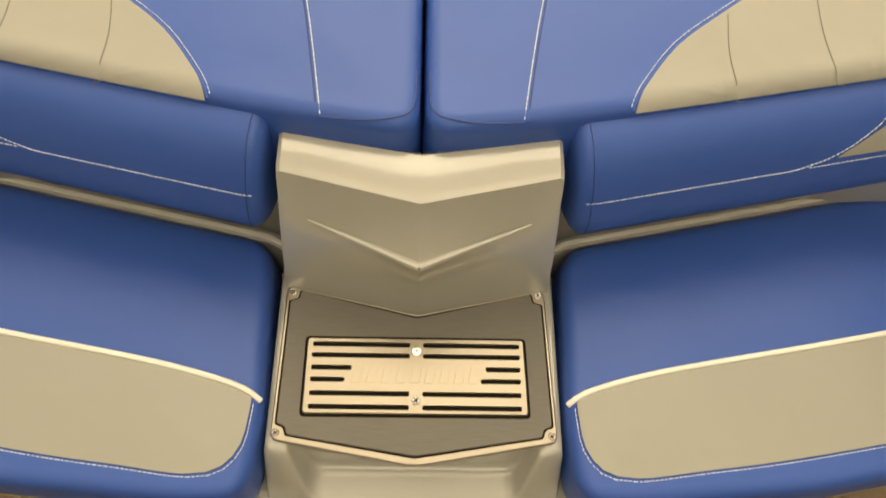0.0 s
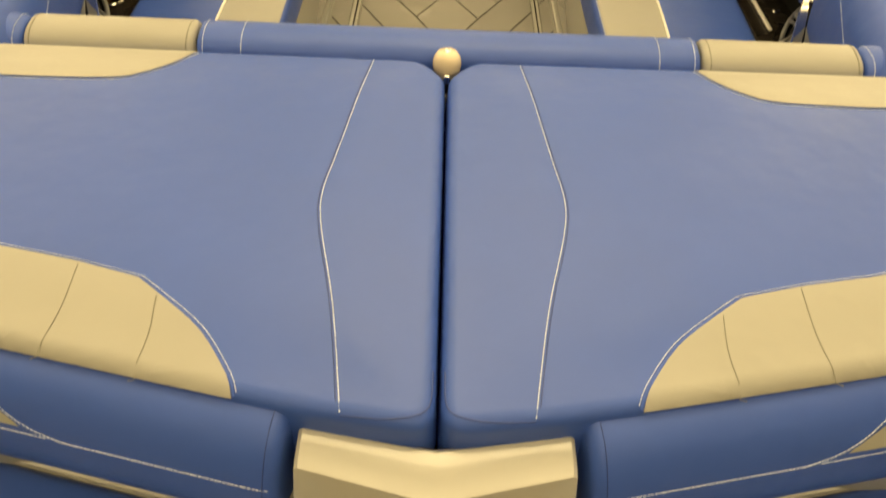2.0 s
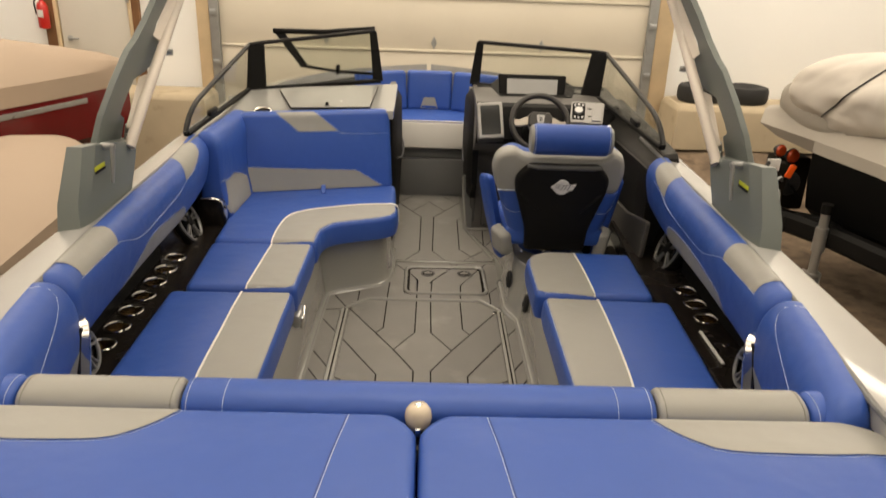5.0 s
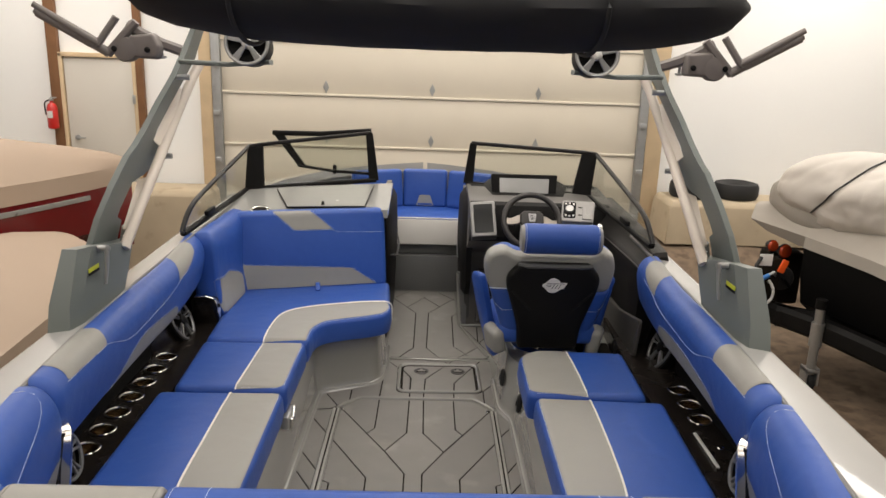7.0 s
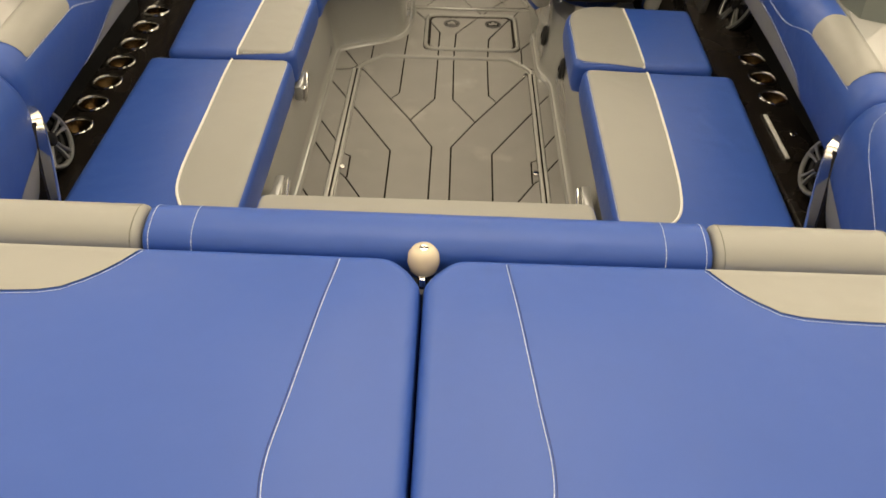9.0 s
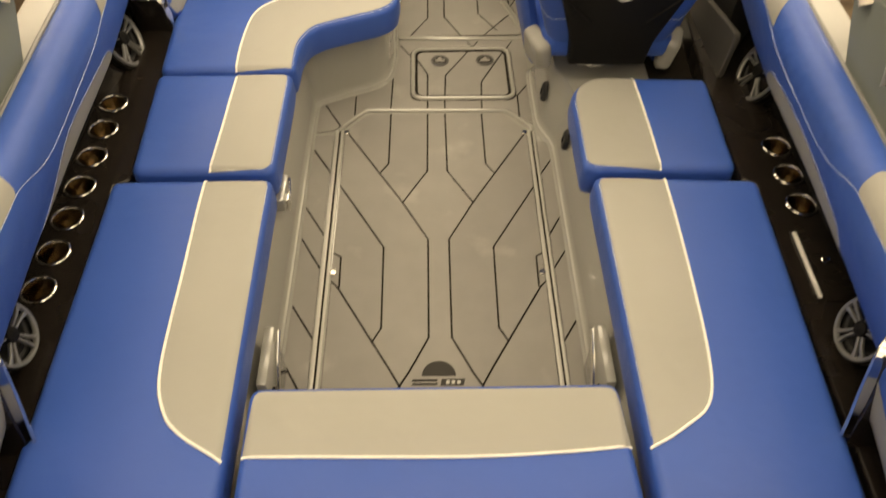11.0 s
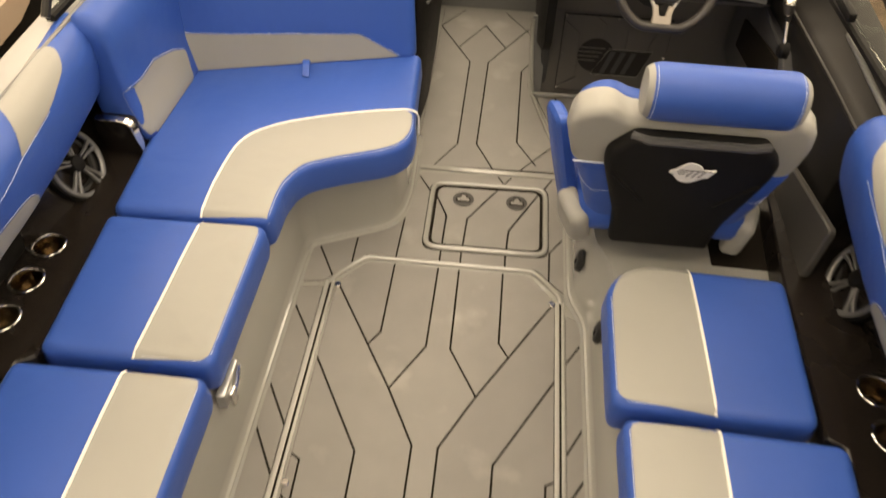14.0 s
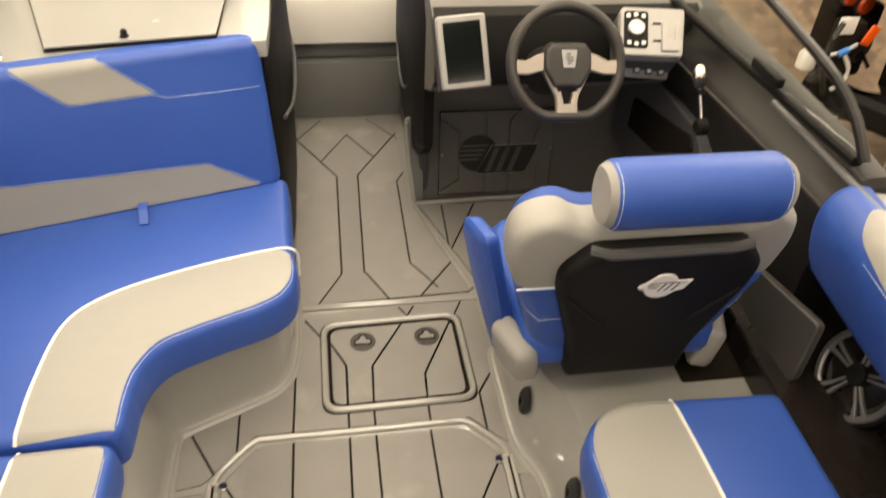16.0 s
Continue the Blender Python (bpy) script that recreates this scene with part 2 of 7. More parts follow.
    bm = bmesh.new()
    vs = [[bm.verts.new(p) for p in r] for r in rings]
    n = len(rings[0])
    for a, b in zip(vs, vs[1:]):
        for i in range(n if closed else n - 1):
            j = (i + 1) % n
            bm.faces.new((a[i], a[j], b[j], b[i]))
    if caps and closed:
        bm.faces.new(vs[0][::-1])
        bm.faces.new(vs[-1])
    return bm


def box(x0, x1, y0, y1, z0, z1, bevel=0.0, seg=2):
    bm = bmesh.new()
    bmesh.ops.create_cube(bm, size=1)
    bm.transform(Matrix.Translation(((x0 + x1) / 2, (y0 + y1) / 2, (z0 + z1) / 2)) @ Matrix.Diagonal((x1 - x0, y1 - y0, z1 - z0, 1)))
    if bevel:
        bmesh.ops.bevel(bm, geom=bm.edges[:], offset=bevel, segments=seg, profile=0.5, affect="EDGES")
    return bm


def join(*shapes):
    out = bmesh.new()
    for s in shapes:
        me = bpy.data.meshes.new("tmp")
        s.to_mesh(me)
        s.free()
        out.from_mesh(me)
        bpy.data.meshes.remove(me)
    return out


def tube(points, r, n=8, closed=False):
    """A round rod along points; r may be one radius or one for each point."""
    pts = [Vector(p) for p in points]
    rings = []
    up = Vector((0, 0, 1))
    m = len(pts)
    for i, p in enumerate(pts):
        a = pts[(i - 1) % m] if closed or i else p
        b = pts[(i + 1) % m] if closed or i < m - 1 else p
        d = (b - a).normalized()
        u = up if abs(d.z) < 0.95 else Vector((0, 1, 0))
        s = d.cross(u).normalized()
        w = s.cross(d)
        rad = r[i] if isinstance(r, (list, tuple)) else r
        rings.append([p + rad * (math.cos(2 * math.pi * k / n) * s + math.sin(2 * math.pi * k / n) * w) for k in range(n)])
    if closed:
        bm = loft(rings + [rings[0]], True, False)
        bmesh.ops.remove_doubles(bm, verts=bm.verts, dist=1e-6)
        return bm
    return loft(rings)


def flatbar(points, w, h):
    """A flat rounded bar along points: w wide across, h thick."""
    pts = [Vector(p) for p in points]
    rings = []
    for i, p in enumerate(pts):
        d = (pts[min(i + 1, len(pts) - 1)] - pts[max(i - 1, 0)]).normalized()
        s = d.cross(Vector((0, 0, 1))).normalized()
        u = s.cross(d)
        c = min(w, h) * 0.25
        rings.append([p + s * a + u * b for a, b in ((-w / 2 + c, -h / 2), (w / 2 - c, -h / 2), (w / 2, -h / 2 + c), (w / 2, h / 2 - c), (w / 2 - c, h / 2), (-w / 2 + c, h / 2), (-w / 2, h / 2 - c), (-w / 2, -h / 2 + c))])
    return loft(rings)


def lathe(profile, n=24):
    """Turns (r, z) about the z axis; a profile that comes back to its start makes a ring."""
    rs, zs = [p[0] for p in profile], [p[1] for p in profile]
    ring = len(profile) >= 5 and abs(rs[0] - rs[-1]) < 0.12 * max(rs) and abs(zs[0] - zs[-1]) < 0.6 * (max(zs) - min(zs))
    if ring:
        bm = loft([[(r * math.cos(2 * math.pi * k / n), r * math.sin(2 * math.pi * k / n), z) for k in range(n)] for r, z in list(profile) + [profile[0]]], True, False)
        bmesh.ops.remove_doubles(bm, verts=bm.verts, dist=1e-6)
        return bm
    return loft([[(r * math.cos(2 * math.pi * k / n), r * math.sin(2 * math.pi * k / n), z) for k in range(n)] for r, z in profile], True, True)


def spline(points, step=0.02, closed=False):
    """A smooth line through points, finely sampled."""
    p = [np.array(q, float) for q in points]
    n = len(p)
    out = []
    for i in range(n if closed else n - 1):
        a, b = p[i], p[(i + 1) % n]
        p0 = p[i - 1] if closed or i else a - (b - a)
        p3 = p[(i + 2) % n] if closed or i + 2 < n else b + (b - a)
        k = max(2, int(np.linalg.norm(b - a) / step))
        for j in range(k):
            t = j / k
            out.append(0.5 * (2 * a + (b - p0) * t + (2 * p0 - 5 * a + 4 * b - p3) * t * t + (3 * a - p0 - 3 * b + p3) * t ** 3))
    if not closed:
        out.append(p[-1])
    return [tuple(q) for q in out]


def line(points, step=0.02):
    """Straight stretches, finely sampled."""
    out = []
    for a, b in zip(points, points[1:]):
        a, b = np.array(a, float), np.array(b, float)
        k = max(1, int(np.linalg.norm(b - a) / step))
        out += [tuple(a + (b - a) * j / k) for j in range(k)]
    return out + [tuple(points[-1])]


def rounded(poly, r=0.03, n=5):
    """A polygon with rounded corners; a corner may bring its own radius as third number."""
    out, m = [], len(poly)
    for i in range(m):
        p = np.array(poly[i][:2], float)
        rad = poly[i][2] if len(poly[i]) > 2 else r
        a, b = np.array(poly[i - 1][:2], float) - p, np.array(poly[(i + 1) % m][:2], float) - p
        la, lb = np.linalg.norm(a), np.linalg.norm(b)
        k = min(rad, la * 0.48, lb * 0.48)
        if k < 1e-4:
            out.append(tuple(p))
            continue
        s, e = p + a / la * k, p + b / lb * k
        for j in range(n + 1):
            t = j / n
            out.append(tuple((1 - t) ** 2 * s + 2 * t * (1 - t) * p + t * t * e))
    return out


def area2(o):
    return sum(a[0] * b[1] - b[0] * a[1] for a, b in zip(o, o[1:] + o[:1]))


def drape(poly, fn, step=0.03, lift=0.0015):
    """A sheet cut to poly in the plane (u, v) and laid on the surface fn(u, v, lift)."""
    bm = bmesh.new()
    f = bm.faces.new([bm.verts.new((*p[:2], 0)) for p in poly])
    bmesh.ops.triangulate(bm, faces=[f])
    su, sv = step if isinstance(step, tuple) else (step, step)
    for ax, st in ((0, su), (1, sv)):
        lo, hi = min(p[ax] for p in poly), max(p[ax] for p in poly)
        k = math.floor(lo / st) + 1
        while k * st < hi - 1e-5:
            co, no = [0, 0, 0], [0, 0, 0]
            co[ax], no[ax] = k * st, 1
            bmesh.ops.bisect_plane(bm, geom=bm.verts[:] + bm.edges[:] + bm.faces[:], plane_co=co, plane_no=no, dist=1e-6)
            k += 1
    for v in bm.verts:
        v.co = fn(v.co.x, v.co.y, lift)
    return bm


def dashes(points, r=0.0007, dash=0.0045, gap=0.0022):
    """A row of stitches along points."""
    pts = [Vector(p) for p in points]
    bm = bmesh.new()
    for a, b in zip(pts, pts[1:]):
        d = b - a
        l = d.length
        if l < 1e-6:
            continue
        d /= l
        s = d.cross(Vector((0, 0, 1)))
        s = s.normalized() if s.length > 1e-3 else Vector((1, 0, 0))
        w = s.cross(d)
        t = 0.0
        while t < l:
            e = min(l, t + dash)
            if e - t > 0.0015:
                p, q = a + d * t, a + d * e
                ring = [[c + r * (x * s + y * w) for x, y in ((1, 0), (0, 1), (-1, 0), (0, -1))] for c in (p, q)]
                vs = [[bm.verts.new(x) for x in rg] for rg in ring]
                for i in range(4):
                    bm.faces.new((vs[0][i], vs[0][(i + 1) % 4], vs[1][(i + 1) % 4], vs[1][i]))
            t += dash + gap
    return bm


class Pad:
    """An upholstered block over an outline: rounded upper edge of radius r, a slight crown, a soft lower edge."""

    def __init__(self, outline, z0, z1, r=0.03, crown=0.006, corner=0.03, bulge=0.004, slope=0.0):
        self.slope = slope
        o = rounded(outline, corner)
        if area2(o) < 0:
            o = o[::-1]
        q = []
        for a, b in zip(o, o[1:] + o[:1]):
            k = max(1, int(math.hypot(b[0] - a[0], b[1] - a[1]) / 0.04))
            q += [(a[0] + (b[0] - a[0]) * j / k, a[1] + (b[1] - a[1]) * j / k) for j in range(k)]
        self.o = np.array(q)
        self.z0, self.z1, self.r, self.crown, self.bulge = z0, z1, r, crown, bulge
        nx, pv = np.roll(self.o, -1, 0), np.roll(self.o, 1, 0)
        t = nx - pv
        t /= np.linalg.norm(t, axis=1)[:, None] + 1e-9
        self.n = np.stack([-t[:, 1], t[:, 0]], 1)

    def depth(self, x, y):
        a, b = self.o, np.roll(self.o, -1, 0)
        d = b - a
        p = np.array([x, y]) - a
        t = np.clip((p * d).sum(1) / ((d * d).sum(1) + 1e-12), 0, 1)
        return float(np.min(np.linalg.norm(p - t[:, None] * d, axis=1)))

    def at(self, x, y, lift=0.0):
        d = self.depth(x, y)
        e = self.r - min(d, self.r)
        z = self.z1 - self.r + math.sqrt(max(0.0, self.r ** 2 - e * e))
        return Vector((x, y, z + self.crown * (1 - math.exp(-(max(0, d - self.r) / 0.09) ** 2)) + lift + self.slope * y))

    def body(self, step=0.07):
        rings = []
        r, h = self.r, self.z1 - self.z0

        def ring(d, z):
            rings.append([(p[0], p[1], z + self.slope * p[1]) for p in self.o + self.n * d])
        ring(0.012, self.z0)
        ring(0.003, self.z0 + 0.006)
        ring(-self.bulge, self.z0 + (h - r) * 0.5)
        for k in range(7):
            a = math.pi / 2 * k / 6
            ring(r * (1 - math.cos(a)), self.z1 - r + r * math.sin(a))
        bm = loft(rings, True, False)
        bm.verts.ensure_lookup_table()
        n = len(self.o)
        bm.faces.new([bm.verts[i] for i in range(n)][::-1])
        cap = bm.faces.new([bm.verts[len(rings) * n - n + i] for i in range(n)])
        res = bmesh.ops.triangulate(bm, faces=[cap])
        fs = set(res["faces"])
        lo, hi = self.o.min(0), self.o.max(0)
        for ax in (0, 1):
            k = math.floor(lo[ax] / step) + 1
            while k * step < hi[ax] - 0.01:
                co, no = [0, 0, 0], [0, 0, 0]
                co[ax], no[ax] = k * step, 1
                fs = {f for f in fs if f.is_valid}
                geom = list({v for f in fs for v in f.verts}) + list({e for f in fs for e in f.edges}) + list(fs)
                got = bmesh.ops.bisect_plane(bm, geom=geom, plane_co=co, plane_no=no, dist=1e-5)
                fs |= {g for g in got["geom"] if isinstance(g, bmesh.types.BMFace)}
                k += 1
        fs = {f for f in fs if f.is_valid}
        for v in {v for f in fs for v in f.verts}:
            v.co = self.at(v.co.x, v.co.y)
        return bm

    def run(self, pts, lift=0.001):
        return [self.at(p[0], p[1], lift) for p in pts]


def slab(outline, z0, z1, bevel=0.003, corner=0.0):
    """A plate over an outline, with a small bevel on its upper edge."""
    o = rounded(outline, corner) if corner else [tuple(p[:2]) for p in outline]
    if area2(o) < 0:
        o = o[::-1]
    q = np.array(o, float)
    t = np.roll(q, -1, 0) - q
    t /= np.linalg.norm(t, axis=1)[:, None] + 1e-9
    nn = np.stack([-t[:, 1], t[:, 0]], 1)
    pn = np.roll(nn, 1, 0)
    bis = nn + pn
    bis /= (np.maximum(0.3, (bis * bis).sum(1) / 2))[:, None]
    rings = [[(*p, z0) for p in q], [(*p, z1 - bevel) for p in q], [(*p, z1) for p in q + bis * bevel]]
    return loft(rings)


def cut(shape, cutter):
    """The mesh of shape with cutter taken out of it."""
    a, b = new("cut_a", bpy.data.meshes.new("a")), new("cut_b", bpy.data.meshes.new("b"))
    for ob, s in ((a, shape), (b, cutter)):
        bmesh.ops.recalc_face_normals(s, faces=s.faces)
        s.to_mesh(ob.data)
        s.free()
    mod = a.modifiers.new("cut", "BOOLEAN")
    mod.object, mod.operation, mod.solver, mod.use_self = b, "DIFFERENCE", "EXACT", True
    bpy.context.view_layer.update()
    me = bpy.data.meshes.new_from_object(a.evaluated_get(bpy.context.evaluated_depsgraph_get()))
    for ob in (a, b):
        bpy.data.objects.remove(ob)
    out = bmesh.new()
    out.from_mesh(me)
    bpy.data.meshes.remove(me)
    return out


def islands(bm):
    """The loose pieces of a mesh, each as one of its own."""
    bm.faces.ensure_lookup_table()
    left, out = set(bm.faces), []
    while left:
        todo, grp = [left.pop()], []
        while todo:
            f = todo.pop()
            grp.append(f)
            for e in f.edges:
                for g in e.link_faces:
                    if g in left:
                        left.discard(g)
                        todo.append(g)
        p, seen = bmesh.new(), {}
        for f in grp:
            for v in f.verts:
                if v not in seen:
                    seen[v] = p.verts.new(v.co)
            p.faces.new([seen[v] for v in f.verts])
        out.append(p)
    bm.free()
    return out


def frame_of(origin, xdir, ydir):
    """A pose with its own x and y axes; z stands out of them."""
    x = Vector(xdir).normalized()
    z = x.cross(Vector(ydir)).normalized()
    y = z.cross(x)
    m = Matrix((x, y, z)).transposed().to_4x4()
    m.translation = origin
    return m


def disc(r, h, bevel=0.001, n=20):
    return lathe([(r, 0), (r, h - bevel), (r - bevel, h)], n)


def screw(x, y, z, parent, r=0.006):
    """A flat countersunk screw with a cross slot."""
    s = part("screw", disc(r, 0.0025, 0.0008, 12), STEEL, parent, turn=pose(x, y, z))
    part("cross_slot", join(box(-r * 0.6, r * 0.6, -0.0007, 0.0007, 0.0022, 0.0030), box(-0.0007, 0.0007, -r * 0.6, r * 0.6, 0.0022, 0.0030)), GROOVESHADE, s, turn=pose(x, y, z, 0, 0, 40))


# ---- hall ----
WALLY = 7.4


def hall():
    solo("ground", slab([(-40, -40), (40, -40), (40, 40), (-40, 40)], GROUND - 0.3, GROUND, 0.01), DIRT, "brown packed dirt floor of the storage hall", "ground", kind="structure")
    bm = box(-9, -2.46, WALLY + 0.02, WALLY + 0.2, GROUND, CEIL)
    solo("wall_north_port", bm, SHEET, "white sheeted hall wall beside the overhead door", "wall", kind="structure")
    solo("wall_north_starboard", box(2.62, 9, WALLY + 0.02, WALLY + 0.2, GROUND, CEIL), SHEET, "white sheeted hall wall beside the overhead door", "wall", kind="structure")
    solo("wall_north_top", box(-2.46, 2.62, WALLY + 0.02, WALLY + 0.2, 2.75, CEIL), SHEET, "white sheeted wall above the overhead door", "wall", kind="structure")
    # side and end walls and ceiling are unseen, added to bounce lamp light
    solo("wall_west", box(-9.2, -9, -15, WALLY + 0.2, GROUND, CEIL), SHEET, "assumed white sheeted side wall of the hall, out of view", "wall", kind="structure")
    solo("wall_east", box(9, 9.2, -15, WALLY + 0.2, GROUND, CEIL), SHEET, "assumed white sheeted side wall of the hall, out of view", "wall", kind="structure")
    solo("wall_south", box(-9.2, 9.2, -15.2, -15, GROUND, CEIL), SHEET, "assumed white sheeted end wall of the hall, out of view", "wall", kind="structure")
    solo("ceiling", box(-9.2, 9.2, -15.2, WALLY + 0.2, CEIL, CEIL + 0.1), SHEET, "assumed white sheeted hall ceiling, out of view", "ceiling", kind="structure")


def overhead_door():
    d = thing("overhead_door", "cream sectional overhead door of ribbed steel panels", "garage door", kind="structure", at=(0.05, WALLY, GROUND))
    zs = [GROUND + 0.02, 0.06, 0.665, 1.262, 1.86, 2.46, 2.75]
    for a, b in zip(zs, zs[1:]):
        part("panel", box(-2.4, 2.5, WALLY, WALLY + 0.05, a + 0.008, b - 0.008, 0.006), DOORPAINT, d)
        part("rib", box(-2.4, 2.5, WALLY - 0.02, WALLY + 0.002, a - 0.004, a + 0.022, 0.006), DOORPAINT, d)
        for x in (-1.19, 0.05, 1.295):
            if b - a > 0.4:
                # small diamond-shaped catch plates near the joint
                o = [(-0.035, 0), (0, -0.075), (0.035, 0), (0, 0.075)]
                part("catch_plate", slab(o, 0, 0.012, 0.004), GALV, d, "dull metal diamond plate", turn=frame_of((x, WALLY - 0.002, a + 0.10), (1, 0, 0), (0, 0, 1)))
    for x0, x1 in ((-2.50, -2.40), (2.50, 2.60)):
        part("track", box(x0, x1, WALLY - 0.06, WALLY + 0.02, GROUND, 2.8, 0.004), GALV, d, "galvanised door track")
        for z in (-0.1, 0.45, 1.0, 1.55, 2.1):
            part("roller_bracket", box(x0 + 0.01, x1 - 0.01, WALLY - 0.09, WALLY - 0.06, z, z + 0.06, 0.004), GALV, d)


def wall_timber():
    for x0, x1 in ((-2.645, -2.505), (2.605, 2.80)):
        solo("door_post", box(x0, x1, WALLY - 0.05, WALLY + 0.02, GROUND, CEIL, 0.006), PINE, "pale pine post beside the overhead door", "post", "hall posts", "structure")
    for x0, x1 in ((-4.36, -4.24), (-3.37, -3.29)):
        solo("wall_stud", box(x0, x1, WALLY - 0.05, WALLY + 0.02, GROUND, CEIL, 0.006), BROWNWOOD, "dark brown stud beside the steel door", "post", "hall studs", "structure")
    d = thing("steel_door", "off-white steel entrance door, closed", "door", kind="structure", at=(-3.8, WALLY, GROUND))
    part("leaf", box(-4.19, -3.41, WALLY - 0.035, WALLY + 0.005, -0.43, 1.60, 0.004), LEAFPAINT, d)
    part("jamb", box(-4.24, -4.20, WALLY - 0.06, WALLY + 0.015, GROUND, 1.65, 0.004), PINE, d)
    part("jamb", box(-3.41, -3.37, WALLY - 0.06, WALLY + 0.015, GROUND, 1.65, 0.004), PINE, d)
    part("head", box(-4.24, -3.37, WALLY - 0.06, WALLY + 0.015, 1.61, 1.66, 0.004), PINE, d)
    k = part("lever_rose", disc(0.03, 0.015), GALV, d, turn=frame_of((-4.10, WALLY - 0.035, 0.69), (1, 0, 0), (0, 0, 1)))
    part("lever", tube([(-4.10, WALLY - 0.04, 0.69), (-4.10, WALLY - 0.08, 0.69), (-3.99, WALLY - 0.085, 0.69)], 0.01), GALV, k)
    part("hinge", box(-3.42, -3.385, WALLY - 0.07, WALLY - 0.03, 1.1, 1.2, 0.003), GALV, d)
    e = thing("fire_extinguisher", "red fire extinguisher hanging on a brown stud", "fire extinguisher", at=(-4.33, WALLY - 0.12, 0.79))
    part("cylinder", lathe([(0.03, 0), (0.055, 0.01), (0.06, 0.03), (0.06, 0.24), (0.045, 0.28), (0.02, 0.30), (0.02, 0.32)], 16), REDPAINT, e, turn=pose(-4.33, WALLY - 0.12, 0.79))
    part("valve", join(box(-0.02, 0.02, -0.02, 0.02, 0.32, 0.35, 0.004), box(-0.01, 0.06, -0.01, 0.01, 0.35, 0.365, 0.003)), GALV, e, turn=pose(-4.33, WALLY - 0.12, 0.79))
    part("hose", tube(spline([(-4.36, WALLY - 0.12, 1.12), (-4.41, WALLY - 0.12, 1.08), (-4.405, WALLY - 0.12, 0.95)], 0.02), 0.009), RUBBER, e)
    part("instruction_label", box(-4.36, -4.30, WALLY - 0.184, WALLY - 0.1785, 0.92, 1.0, 0.001), WHITEPLASTIC, e)


def concrete_blocks():
    def block(x0, x1, y0, y1, z1, label, low=GROUND):
        bm = loft([rect(x0 - 0.03, x1 + 0.03, y0 - 0.03, y1 + 0.03, low), rect(x0, x1, y0, y1, z1 - 0.06), rect(x0 + 0.04, x1 - 0.04, y0 + 0.04, y1 - 0.04, z1)])
        bmesh.ops.bevel(bm, geom=bm.edges[:], offset=0.012, segments=1, affect="EDGES")
        solo("concrete_block", bm, CONCRETE, label, "concrete block", "retaining blocks")

    def rect(x0, x1, y0, y1, z):
        return [(x0, y0, z), (x1, y0, z), (x1, y1, z), (x0, y1, z)]
    block(2.75, 4.35, 6.65, 7.30, 0.27, "tan cast concrete block with tyres lying on top", -0.22)
    block(4.42, 6.1, 6.65, 7.30, 0.27, "tan cast concrete block against the hall wall", -0.22)
    # bank assumed, shaped so the block feet fit the camera's view
    bank = [[(x, 5.55 + 0.12 * math.sin(2.1 * x), GROUND - 0.01), (x, 6.10 + 0.10 * math.sin(1.7 * x), -0.52 + 0.04 * math.sin(3.3 * x)), (x, 6.50, -0.24 + 0.02 * math.sin(4.1 * x)), (x, WALLY + 0.02, -0.215), (x, WALLY + 0.02, GROUND - 0.01)] for x in [2.62 + 0.2 * k for k in range(20)]]
    solo("assumed_dirt_bank", loft(bank), DIRT, "assumed bank of brown dirt under the concrete blocks", "dirt bank", kind="structure")
    block(-3.9, -2.45, 6.75, 7.30, 0.20, "tan cast concrete block beside the overhead door")
    block(-5.6, -4.0, 6.75, 7.30, 0.20, "tan cast concrete block under the fire extinguisher")
    for x, z in ((3.085, 0.27), (3.60, 0.27)):
        prof = [(0.12, 0.03), (0.19, 0.0), (0.235, 0.012), (0.250, 0.045), (0.252, 0.095), (0.250, 0.145), (0.235, 0.178), (0.19, 0.190), (0.12, 0.150)]
        solo("tyre", loft([[(r * math.cos(a), r * math.sin(a), h) for r, h in prof] for a in [2 * math.pi * k / 28 for k in range(29)]], True, False), RUBBER,
             "black tyre lying flat on a concrete block", "tyre", "stored tyres", turn=pose(x, 6.98, z))


def covered_boat(name, label, cover, hull_mat, path, half, ztop, zedge, zkeel, peak, seed, skirt=0.14, overhang=0):
    """A boat under a fitted cover: path gives centre line points, half its half widths."""
    t = thing(name, label, "boat", "stored boats", at=(path[0][0], path[0][1], GROUND))
    rings, hull = [], []
    for i, ((x, y), w, zt, ze, pk) in enumerate(zip(path, half, ztop, zedge, peak)):
        j = min(i + 1, len(path) - 1)
        k = max(i - 1, 0)
        d = Vector((path[j][0] - path[k][0], path[j][1] - path[k][1], 0)).normalized()
        s = Vector((d.y, -d.x, 0))
        ring = []
        for q in range(17):
            u = q / 8 - 1
            z = ze + (zt - ze) * (1 - abs(u) ** 2.2) + pk * (1 - abs(u)) - 0.02 * abs(math.sin(3.1 * u + i * 1.3))
            z += 0.025 * noise.noise(Vector((u * 2.3 + seed, i * 0.9, 0))) - 0.030 * max(0.0, 0.25 - abs(noise.noise(Vector((u * 1.6 + seed, i * 0.55, 3.1)))))
            ring.append(Vector((x, y, z)) + s * (u * w))
        back = d * (0.16 if overhang and i == len(path) - 1 else 0.0)
        low = [Vector((x, y, ze - skirt)) + s * (1.01 * w) - back, Vector((x, y, ze - skirt)) - s * (1.01 * w) - back]
        rings.append(ring + low)
        hull.append([Vector((x, y, z)) + s * (u * w) for u, z in ((-0.99, ze - 0.08), (-0.96, ze - 0.35), (-0.8, zkeel + 0.25), (0, zkeel), (0.8, zkeel + 0.25), (0.96, ze - 0.35), (0.99, ze - 0.08))])
    part("cover", loft(rings), cover, t, "", angle=28)
    part("hull", loft(hull[:len(hull) - overhang]), hull_mat, t, "", angle=30)
